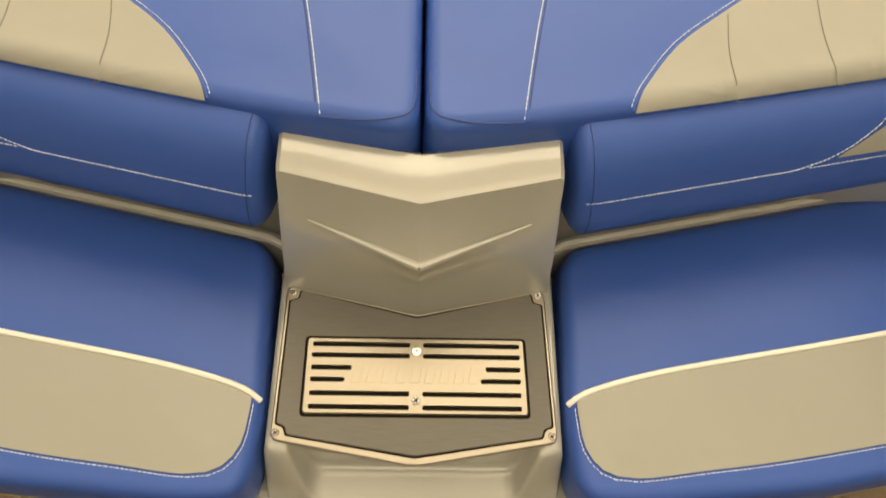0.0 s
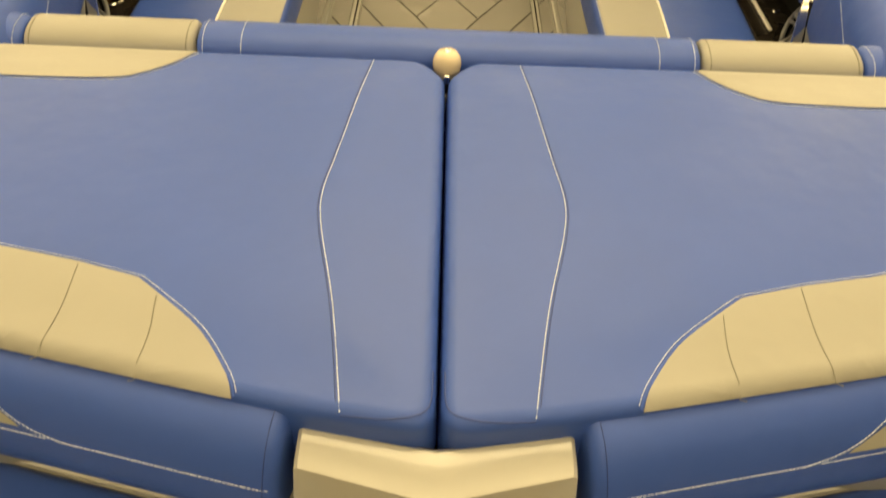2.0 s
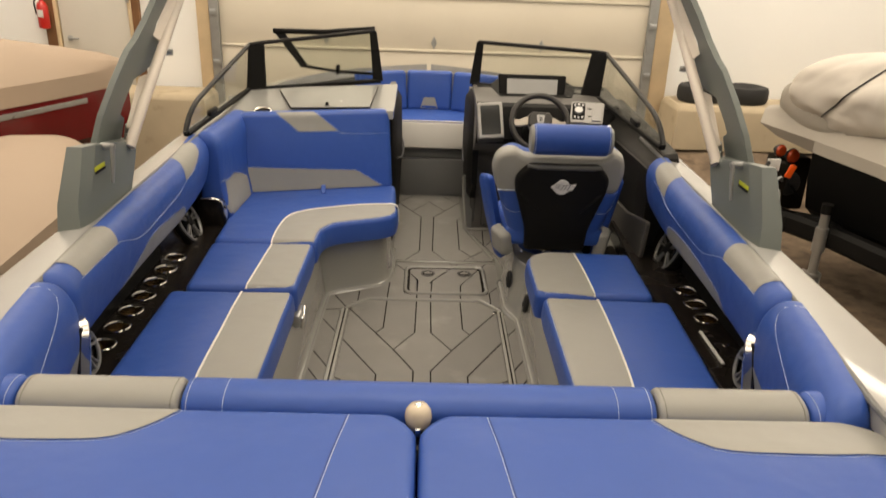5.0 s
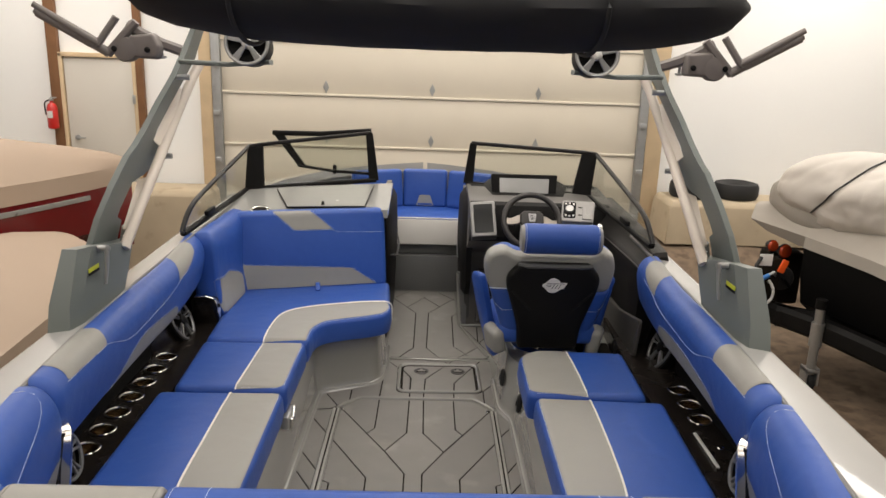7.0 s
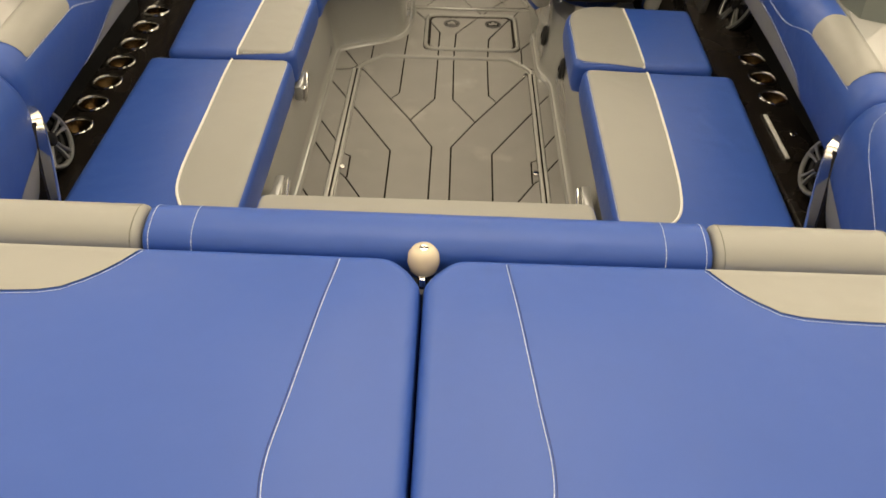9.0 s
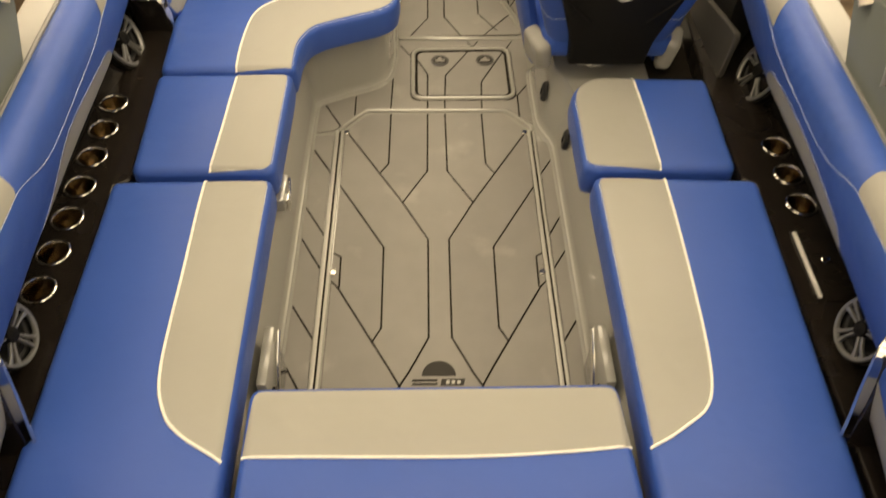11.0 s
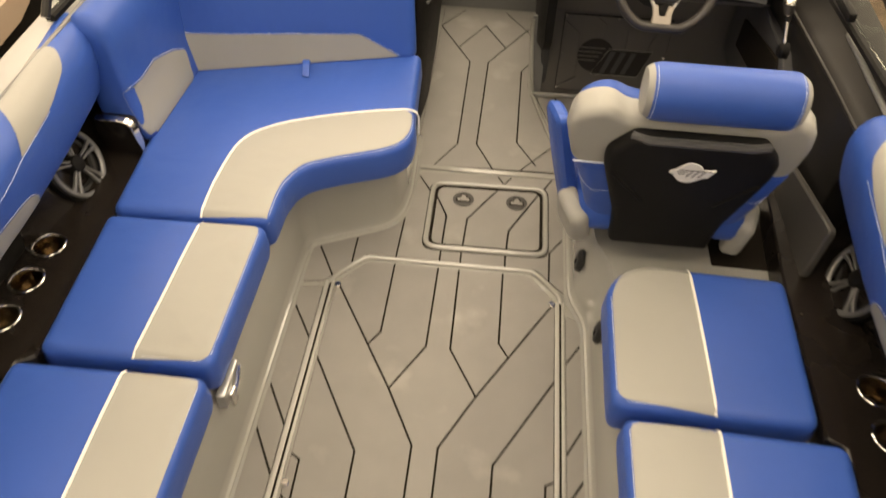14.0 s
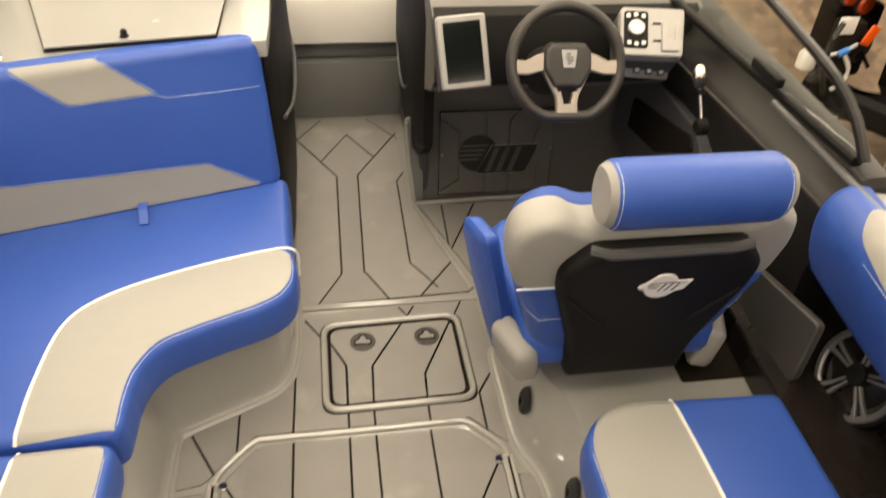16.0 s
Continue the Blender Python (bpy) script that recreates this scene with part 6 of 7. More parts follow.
# ---- helm seat ----
def helm_seat():
    cx = 0.655
    t = thing("helm_chair", "grey and blue helm bucket chair with a black moulded back", "chair", at=(cx, 2.2, 0.29))
    part("pedestal", lathe([(0.15, 0.0), (0.15, 0.02), (0.06, 0.05), (0.055, 0.10), (0.10, 0.13)], 24), STEEL, t, turn=pose(cx, 2.26, 0.29))
    sp = Pad([(cx - 0.25, 2.03), (cx + 0.25, 2.03), (cx + 0.26, 2.55, 0.12), (cx - 0.26, 2.55, 0.12)], 0.40, 0.50, 0.04, 0.01, 0.05)
    part("seat_cushion", sp.body(0.1), BLUE, t)
    back = frame_of((cx, 2.105, 0.42), (1, 0, 0), (0, -0.16, 1))
    # the upholstered bucket seen from behind: wide grey shoulders, blue flanks, grey hips
    outer = [(-0.335, 0.40, 0.06), (-0.318, 0.472, 0.05), (-0.24, 0.500, 0.04), (-0.18, 0.46, 0.03), (0.20, 0.46, 0.03), (0.24, 0.500, 0.04), (0.290, 0.472, 0.05), (0.305, 0.40, 0.06), (0.285, 0.28, 0.04), (-0.305, 0.28, 0.04)]
    up = Pad(outer, -0.03, 0.068, 0.026, 0.008, 0.05)
    lip = Pad([(-0.32, 0.36, 0.06), (-0.300, 0.462, 0.05), (-0.235, 0.494, 0.04), (-0.17, 0.46, 0.03), (0.19, 0.46, 0.03), (0.235, 0.494, 0.04), (0.29, 0.462, 0.05), (0.305, 0.36, 0.06)], -0.065, -0.005, 0.03, 0.0, 0.05)
    part("shoulder_lip", lip.body(0.1), BLUE, t, "blue vinyl front edge of the shoulders", turn=back)
    part("shoulder_shell", up.body(0.08), GREY, t, "grey vinyl shoulders", turn=back)
    lo = Pad([(-0.305, 0.30, 0.04), (0.305, 0.30, 0.04), (0.235, 0.06, 0.05), (0.20, 0.0, 0.04), (-0.20, 0.0, 0.04), (-0.235, 0.06, 0.05)], -0.08, 0.065, 0.045, 0.01, 0.04)
    part("flank_shell", lo.body(0.08), BLUE, t, "blue vinyl flanks", turn=back)
    part("flank_stitching", dashes([back @ p for p in lo.run(line([(-0.275, 0.205), (-0.235, 0.172), (-0.17, 0.178)], 0.015) , 0.001)], 0.0008), THREAD, t)
    part("flank_stitching", dashes([back @ p for p in lo.run(line([(0.275, 0.205), (0.235, 0.172), (0.17, 0.178)], 0.015), 0.001)], 0.0008), THREAD, t)
    part("shoulder_seam", tube([back @ Vector((x, 0.293 + 0.012 * (abs(x) - 0.2), 0.066)) for x in (-0.305, -0.26, -0.2)], 0.003, 6), THREAD, t)
    for sg in (-1, 1):
        # flip-up side wing, leaning outward and forward
        w = Pad([(-0.05, -0.13), (0.05, -0.14, 0.03), (0.12, 0.10, 0.04), (0.125, 0.30, 0.05), (-0.02, 0.325, 0.03)], -0.024, 0.024, 0.022, 0.004, 0.03)
        m = pose(cx + sg * 0.272, 2.185, 0.405) @ frame_of((0, 0, 0), (sg * 0.25, 1, 0.0), (sg * 0.20, -0.05, 1))
        part("side_wing", w.body(0.08), BLUE, t, "blue side wing", turn=m)
        part("wing_piping", tube([m @ p for p in w.run(line([(0.020, -0.06), (0.05, 0.27)], 0.03), 0.001)], 0.0018, 6), THREAD, t)
        hp = Pad([(-0.075, -0.012), (0.070, -0.012), (0.085, 0.12, 0.04), (-0.065, 0.125, 0.03)], -0.03, 0.034, 0.026, 0.006, 0.04)
        m = frame_of((cx + sg * 0.248, 2.10, 0.345), (sg * 0.35, 1, 0) if sg > 0 else (0.35, -1, 0), (sg * 0.20, 0, 1))
        part("hip_pad", hp.body(0.08), GREY, t, "grey hip pad", turn=m)
    shell = Pad([(-0.165, 0.440, 0.015), (0.172, 0.440, 0.015), (0.226, 0.375, 0.02), (0.222, 0.31, 0.03), (0.155, 0.09, 0.04), (0.150, -0.025, 0.02), (-0.150, -0.025, 0.02), (-0.155, 0.09, 0.04), (-0.222, 0.31, 0.03), (-0.225, 0.375, 0.03)], -0.02, 0.108, 0.022, 0.006, 0.03)
    sh = part("back_shell", shell.body(0.06), BLACK, t, "black moulded back shell", turn=back)
    part("shell_lip", tube([back @ p for p in shell.run(line([(-0.172, 0.432), (0.180, 0.432)], 0.04), -0.002)], 0.012, 8), DARKGREY, sh)
    for sg in (-1, 1):
        part("shell_rib", tube([back @ p for p in shell.run(line([(sg * 0.195, 0.30), (sg * 0.10, 0.20)], 0.03), 0.0)], 0.006, 8), BLACK, sh)
    em = frame_of(back @ Vector((-0.004, 0.340, 0.1155)), (1, 0, 0), (0, -0.16, 1)) @ Matrix.Diagonal((1.1, 1.1, 1, 1))
    disc_part = [(0.035 * math.cos(a), 0.035 * math.sin(a)) for a in [math.pi * (0.12 + 1.60 * q / 26) for q in range(27)]]
    o = [(0.062, 0.014)] + disc_part[:9] + [(-0.034, 0.010), (-0.045, 0.004), (-0.047, -0.003), (-0.042, -0.007), (-0.034, -0.006)] + disc_part[14:] + [(0.036, -0.016), (0.048, -0.014)]
    b = part("back_badge", slab(o, 0, 0.004, 0.0010), WHITEPLASTIC, sh, "silver-white round badge with slanted bars", turn=em)
    for u0, u1, v in ((-0.026, 0.052, 0.011), (-0.030, -0.004, 0.004), (-0.026, -0.008, -0.003)):
        part("badge_stripe", box(u0, u1, v - 0.0010, v + 0.0010, 0.0035, 0.0046), BLACK, b, turn=em)
    for u in (-0.006, 0.008, 0.022):
        part("badge_stripe", slab([(u, -0.014), (u + 0.0035, -0.014), (u + 0.0155, 0.008), (u + 0.012, 0.008)], 0.0035, 0.0046, 0.0002), BLACK, b, turn=em)
    # headrest roll
    prof = [(0.0, 0.068), (0.045, 0.058), (0.070, 0.015), (0.060, -0.045), (0.02, -0.075), (-0.03, -0.070), (-0.06, -0.02), (-0.045, 0.050)]
    ro = Roll(prof, (cx - 0.164, 1.972, 0.964), (cx + 0.212, 1.972, 0.964), Vector((0, -1, 0)), 0.03)
    h = part("headrest", ro.body(), BLUE, t, "blue rolled headrest")
    for s in (0.016, ro.len - 0.016):
        part("headrest_stitching", dashes([ro.at(s, v, 0.001) for v in np.linspace(0.0, 0.26, 16)], 0.0009), THREAD, h)
    for s, e in ((0.0, 1), (ro.len, -1)):
        part("headrest_end", loft([[ro.point(s + e * 0.010, q, 0.93) for q in ro.p], [ro.point(s - e * 0.004, q, 0.80) for q in ro.p], [ro.point(s - e * 0.006, q, 0.60) for q in ro.p]]), GREY, h, "grey end panel")


# ---- consoles ----
def port_console():
    t = thing("port_console", "silver-grey port console with a glove box lid", "console", kind="structure", at=(-0.7, 3.2, 0))
    top = [(-1.16, 2.62, 0.845), (-1.02, 2.84, 0.862), (-0.205, 2.955, 0.868), (-0.200, 3.05, 0.885), (-0.20, 3.46, 0.945), (-1.14, 3.30, 0.915)]
    part("dash_top", loft([[(x, y, z - 0.05) for x, y, z in top], [(x, y, z - 0.006) for x, y, z in top], [(x * 0.995, y + 0.004 * (1 if y < 3 else -1), z) for x, y, z in top]]), GELSILVER, t)
    lid = [(-0.80, 2.90, 0.876), (-0.345, 2.962, 0.880), (-0.32, 3.34, 0.937), (-0.93, 3.25, 0.917)]
    part("glove_lid", loft([[(x, y, z + 0.001) for x, y, z in lid], [(x, y, z + 0.006) for x, y, z in lid], [(x * 0.992 - 0.004, y, z + 0.009) for x, y, z in lid]]), GELSILVER, t)
    part("lid_gap", tube([(x, y, z + 0.001) for x, y, z in lid], 0.004, 6, True), GROOVESHADE, t)
    part("lid_knob", lathe([(0.014, 0.0), (0.014, 0.006), (0.009, 0.010), (0.009, 0.022), (0.005, 0.026)], 16), BLACK, t, turn=pose(-0.596, 2.955, 0.885))
    v = part("drink_ring", lathe([(0.042, 0.0), (0.052, 0.001), (0.054, 0.004), (0.050, 0.006), (0.044, 0.004), (0.042, 0.002)], 24), STEEL, t, turn=pose(-0.955, 2.86, 0.868, 6, 0, 0))
    part("ring_well", disc(0.043, 0.003, 0.001, 20), GROOVESHADE, v, turn=pose(-0.955, 2.86, 0.868, 6, 0, 0))
    part("front_wall", box(-1.15, -0.215, 2.96, 3.0, 0.0, 0.84, 0.006), MIDGREY, t)
    part("side_wall", box(-0.275, -0.235, 2.98, 4.08, 0.0, 0.86, 0.006), DARKGREY, t)
    # black bulged side panel towards the walkway
    rows = []
    for y, z0, z1, b in ((2.96, 0.02, 0.82, 0.0), (2.99, 0.01, 0.835, 0.015), (3.15, 0.01, 0.855, 0.03), (3.4, 0.12, 0.885, 0.045), (3.75, 0.22, 0.86, 0.035), (4.02, 0.30, 0.80, 0.0)):
        rows.append([(-0.215, y, z0), (-0.21 + b * 0.7, y, z0 + 0.04), (-0.21 + b, y, (z0 + z1) / 2), (-0.21 + b * 0.8, y, z1 - 0.05), (-0.215, y, z1), (-0.26, y, z1), (-0.26, y, z0)])
    p = part("side_panel", loft(rows), BLACK, t, "black bulged side panel")
    part("side_rail", tube(spline([(-0.180, 3.05, 0.56), (-0.160, 3.3, 0.50), (-0.165, 3.7, 0.48), (-0.195, 3.95, 0.50)], 0.05), 0.007, 8), DARKGREY, p)


def windscreens():
    for sgn, base, corner, tip, low_tip, low_corner, lab in ((-1, (-1.205, 2.22, 0.878), (-1.115, 3.30, 1.182), (-0.355, 3.52, 1.268), (-0.318, 3.50, 0.955), (-1.125, 3.28, 0.912), "port windscreen in a black frame"),
                                                             (1, (1.168, 2.115, 0.908), (1.112, 3.30, 1.200), (0.322, 3.52, 1.222), (0.292, 3.50, 0.955), (1.075, 3.28, 0.930), "starboard windscreen in a black frame")):
        t = thing("windscreen", lab, "windscreen", "windscreens", at=(sgn * 0.9, 3.2, 0.9))
        b, c, e, le, lc = (Vector(p) for p in (base, corner, tip, low_tip, low_corner))
        arch = [b.lerp(c, k) + Vector((0, 0, h)) for k, h in ((0.06, 0.050), (0.15, 0.073), (0.30, 0.066), (0.62, 0.036))]
        part("top_rail", flatbar(spline([b, arch[0], arch[1], arch[2], arch[3], c], 0.05) + [c.lerp(e, 0.08) + Vector((0, 0, 0.004)), e], 0.024, 0.024), TRIMBLACK, t)
        part("bottom_rail", flatbar([b + Vector((0, 0.02, -0.012)), lc, le], 0.034, 0.026), BLACK, t)
        part("corner_pillar", loft([[lc + Vector((sgn * -0.10, 0.012, 0)), lc + Vector((sgn * 0.012, -0.03, 0)), lc + Vector((sgn * 0.012, 0.0, 0)), lc + Vector((sgn * -0.10, 0.04, 0))],
                                    [c + Vector((sgn * -0.085, 0.012, 0)), c + Vector((sgn * 0.0, -0.03, 0)), c + Vector((sgn * 0.0, 0.0, 0)), c + Vector((sgn * -0.085, 0.04, 0))]]), BLACK, t)
        part("inner_pillar", loft([[le + Vector((sgn * d, y, 0)) for d, y in ((-0.02, -0.015), (0.045, -0.015), (0.045, 0.015), (-0.02, 0.015))], [e + Vector((sgn * d, y, 0)) for d, y in ((-0.012, -0.015), (0.032, -0.015), (0.032, 0.015), (-0.012, 0.015))]]), BLACK, t)
        g = part("front_pane", loft([[lc + Vector((0, 0.01, 0.01)), le + Vector((0, 0.01, 0.01)), e + Vector((0, 0.01, -0.01)), c + Vector((0, 0.01, -0.01))], [lc + Vector((0, 0.016, 0.01)), le + Vector((0, 0.016, 0.01)), e + Vector((0, 0.016, -0.01)), c + Vector((0, 0.016, -0.01))]]), GLASS, t, "clear smoked pane", angle=20)
        g.visible_shadow = False
        g = part("side_pane", loft([[p + Vector((dx, 0, 0)) for p in (b + Vector((0, 0.03, 0.006)), lc, c + Vector((0, -0.02, -0.008)), arch[3], arch[2], arch[1], arch[0])] for dx in (0.0, sgn * 0.006)]), GLASS, t, "clear smoked pane", angle=20)
        g.visible_shadow = False
        part("latch_block", box(-0.012, 0.012, -0.07, 0.07, 0, 0.028, 0.005), BLACK, t, turn=Matrix.Translation(b.lerp(lc, 0.34) + Vector((-sgn * 0.012, 0, 0.01))))
    t = thing("walkthrough_windscreen", "centre windscreen panel folded open against the port glass", "windscreen", "windscreens", at=(-0.6, 3.6, 0.9))
    a, b, c, d = Vector((-1.03, 3.64, 1.236)), Vector((-0.36, 3.60, 1.272)), Vector((-0.35, 3.58, 0.985)), Vector((-0.86, 3.62, 1.02))
    part("top_rail", flatbar([a, (a + b) / 2 + Vector((0, 0, -0.014)), b], 0.035, 0.032), BLACK, t)
    part("free_stile", loft([[a + Vector(v) for v in ((0, -0.01, 0), (0.065, -0.01, 0), (0.065, 0.012, 0), (0, 0.012, 0))], [d + Vector(v) for v in ((0, -0.01, 0), (0.05, -0.01, 0), (0.05, 0.012, 0), (0, 0.012, 0))]]), BLACK, t)
    part("bottom_rail", flatbar([d, (c + d) / 2 + Vector((0, 0, -0.012)), c], 0.026, 0.018), BLACK, t)
    part("catch", box(-0.012, 0.012, -0.02, 0.02, -0.03, 0.03, 0.003), BLACK, t, turn=Matrix.Translation((c + d) / 2))
    g = part("pane", loft([[a, b, c, d], [p + Vector((0, 0.006, 0)) for p in (a, b, c, d)]]), GLASS, t, angle=20)
    g.visible_shadow = False


def helm_console():
    t = thing("helm_console", "dark grey helm console with dash, kick panel and side door", "console", kind="structure", at=(0.75, 3.3, 0))
    # kick panel leans forward, upper dash overhangs it
    prof = [(3.325, 0.0), (3.365, 0.40), (3.32, 0.52), (3.02, 0.655), (2.955, 0.72), (2.965, 0.80), (3.02, 0.905), (3.07, 0.925), (3.50, 0.955), (3.56, 0.90), (3.56, 0.0)]
    part("body", loft([[(x, y, z) for y, z in prof] for x in (0.295, 0.305, 1.17, 1.18)]), KICKGREY, t, angle=25)
    part("fascia", loft([[(x, y - d, z) for y, z, d in ((3.03, 0.652, 0.004), (2.955, 0.72, 0.004), (2.965, 0.80, 0.004), (3.02, 0.905, 0.004), (3.06, 0.921, 0.006), (3.08, 0.80, 0.0))] for x in (0.300, 0.310, 1.155, 1.165)]), BLACK, t, "black fascia behind the wheel", angle=25)
    part("dash_hood", loft([[(x, y, z + (0.03 if 0.42 < x < 0.95 else 0)) for y, z in ((3.18, 0.875), (3.20, 0.905), (3.48, 0.962), (3.48, 0.90))] for x in (0.32, 0.41, 0.45, 0.90, 0.96, 1.15)]), BLACK, t)
    km = frame_of((0.385, 3.322, 0.03), (1, 0, 0), (0, 0.036, 0.36))
    cuts = [[(-0.01, 0.350), (0.076, 0.276), (0.078, 0.10), (0.082, 0.068), (-0.01, 0.005)], [(0.130, 0.372), (0.184, 0.328), (0.187, 0.18)], [(0.322, 0.372), (0.279, 0.320), (0.280, 0.15)], [(0.425, 0.372), (0.400, 0.288), (0.381, 0.250), (0.383, 0.15)],
            [(0.186, 0.13), (0.189, -0.01)], [(0.290, 0.13), (0.289, -0.01)], [(0.402, 0.13), (0.405, 0.043), (0.475, -0.008)]]
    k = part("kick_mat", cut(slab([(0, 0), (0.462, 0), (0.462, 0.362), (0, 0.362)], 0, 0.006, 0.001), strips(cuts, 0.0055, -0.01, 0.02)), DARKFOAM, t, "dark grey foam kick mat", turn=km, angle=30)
    part("kick_trim", tube([km @ Vector(p) for p in ((0, 0, 0.003), (0.462, 0, 0.003), (0.462, 0.362, 0.003), (0, 0.362, 0.003))], 0.0035, 6, True), GROOVESHADE, k, "dark edge gap")
    for u, v in ((0.006, 0.356), (0.230, 0.356), (0.010, 0.180), (0.455, 0.190), (0.455, 0.008), (0.006, 0.010)):
        part("screw", disc(0.006, 0.003, 0.001, 10), STEEL, k, turn=km @ pose(u, v, 0.006))
    part("emblem_disc", slab([(0.080 * math.cos(2 * math.pi * a / 36), 0.080 * math.sin(2 * math.pi * a / 36)) for a in range(36)], 0, 0.0015, 0.0004), EMBLEMBROWN, k, "dark round inlay", turn=km @ pose(0.157, 0.180, 0.0058))
    for i in range(4):
        part("emblem_stripe", box(-0.088 + 0.004 * i, 0.040 - 0.012 * i, -0.003, 0.003, 0, 0.003, 0.0005), DARKFOAM, k, turn=km @ pose(0.157, 0.215 - 0.020 * i, 0.0058))
    part("emblem_block", slab([(0.150, 0.090), (0.356, 0.090), (0.404, 0.214), (0.212, 0.214)], 0, 0.0022, 0.0004, 0.003), EMBLEMBROWN, k, "dark slanted inlay", turn=km @ pose(0, 0, 0.0064))
    part("emblem_edge", tube([km @ Vector(p) for p in ((0.150, 0.090, 0.0085), (0.356, 0.090, 0.0085), (0.404, 0.214, 0.0085), (0.212, 0.214, 0.0085))], 0.0012, 6, True), RAIL, k, "pale inlay edge")
    for u in (0.186, 0.232, 0.278):
        part("emblem_bar", slab([(u, 0.098), (u + 0.022, 0.098), (u + 0.058, 0.204), (u + 0.036, 0.204)], 0.001, 0.0034, 0.0004), DARKGREY, k, turn=km @ pose(0, 0, 0.0064))
    # moulded lip round the footwell
    edge = [(0.286, 3.298, 0.0), (0.270, 3.312, 0.12), (0.254, 3.332, 0.27), (0.248, 3.348, 0.37)]
    part("kick_flange", loft([[(x, y, z), (x + 0.004, y + 0.012, z), (0.32, 3.345 + 0.09 * z, z), (0.32, 3.318 + 0.09 * z, z)] for x, y, z in edge]), MIDGREY, t)
    part("footwell_lip", tube(spline([(0.250, 3.342, 0.36), (0.256, 3.328, 0.26), (0.272, 3.306, 0.11), (0.282, 3.296, 0.030), (0.300, 3.292, 0.010), (0.40, 3.294, 0.010), (0.60, 3.300, 0.010), (0.94, 3.305, 0.010)], 0.03), 0.0095, 10), GEL, t, "pale moulded lip")
    part("footwell_lip", tube([(0.284, 3.290, 0.004), (0.352, 3.035, 0.004), (0.432, 2.765, 0.003)], 0.0085, 10), GEL, t, "pale moulded lip")
    # side door towards the walkway
    rows = []
    for y, z0, z1, b in ((3.16, 0.36, 0.88, 0.0), (3.22, 0.30, 0.90, 0.02), (3.33, 0.22, 0.92, 0.03), (3.55, 0.24, 0.92, 0.045), (3.85, 0.26, 0.86, 0.035), (4.05, 0.30, 0.80, 0.0)):
        rows.append([(0.30, y, z0), (0.295 - b * 0.7, y, z0 + 0.04), (0.295 - b, y, (z0 + z1) / 2), (0.295 - b * 0.8, y, z1 - 0.05), (0.30, y, z1), (0.33, y, z1), (0.33, y, z0)])
    p = part("side_door", loft(rows), BLACK, t, "black bulged side door")
    part("door_rail", tube(spline([(0.285, 3.30, 0.62), (0.262, 3.45, 0.45), (0.258, 3.65, 0.42), (0.27, 3.9, 0.50)], 0.05), 0.007, 8), DARKGREY, p)
    part("side_wall", box(0.30, 0.34, 3.33, 4.08, 0.0, 0.84, 0.006), DARKGREY, t)
    # inner side trim running aft along the hull: an upper ridge, a hollow and an armrest edge
    rows = []
    for y, xr, zr, x2, z2 in ((2.085, 1.172, 0.845, 1.135, 0.760), (2.10, 1.174, 0.866, 1.124, 0.772), (2.30, 1.182, 0.880, 1.112, 0.780), (2.60, 1.178, 0.892, 1.090, 0.786), (3.00, 1.150, 0.902, 1.062, 0.790), (3.30, 1.120, 0.910, 1.045, 0.790)):
        rows.append([(1.250, y, zr - 0.02), (1.240, y, zr + 0.010), (xr + 0.012, y, zr + 0.006), (xr, y, zr), (xr - 0.007, y, zr - 0.012), (xr - 0.018, y, zr - 0.045), (x2 + 0.018, y, z2 + 0.022), (x2 + 0.006, y, z2 + 0.006), (x2, y, z2 - 0.006), (x2 + 0.004, y, z2 - 0.06), (1.112, y, 0.62), (1.114, y, 0.30), (1.250, y, 0.30)])
    part("side_trim", loft(rows), TRIMBLACK, t, "satin black moulded side trim", angle=32)
    # tube lighter than the trim: the ridge's highlight is in its colour
    part("trim_edge", tube([(xr, y, zr) for y, xr, zr in ((2.10, 1.174, 0.862), (2.30, 1.182, 0.877), (2.60, 1.178, 0.889), (3.00, 1.150, 0.899), (3.28, 1.122, 0.906))], 0.006, 8), LEATHER, t, "worn grey upper edge, lighter for its highlight")
    part("armrest_edge", tube([(x2 + 0.004, y, z2) for y, x2, z2 in ((2.10, 1.124, 0.768), (2.30, 1.112, 0.776), (2.60, 1.090, 0.782), (3.00, 1.062, 0.786), (3.28, 1.047, 0.786))], 0.007, 8), TRIMBLACK, t)
    part("cubby_wall", slab([(-2.66, 0.0), (-2.015, 0.0), (-1.915, 0.10), (-1.935, 0.275), (-2.30, 0.205), (-2.66, 0.19)], -0.02, 0.0, 0.004, 0.02), CUBBYSHADE, t, "grey inner side wall, shade put into its colour", turn=frame_of((1.050, 0, 0.300), (0, -1, 0), (0.12, 0, 1)))
    # cubby opening beside the seat: a flat dark plate painted for its inner shade
    part("storage_opening", slab([(0.845, 2.02), (1.03, 2.02), (1.03, 2.30), (0.845, 2.30)], 0.298, 0.3025, 0.001, 0.01), GROOVESHADE, t, "flat dark plate for the shaded storage opening")
    part("helm_side_panel", slab([(-3.32, 0.30), (-2.66, 0.30), (-2.60, 0.60), (-2.70, 0.665), (-3.32, 0.66)], -0.05, 0.0, 0.004, 0.02), DARKGREY, t, "dark grey side panel", turn=frame_of((1.074, 0, 0), (0, -1, 0), (0, 0, 1)))
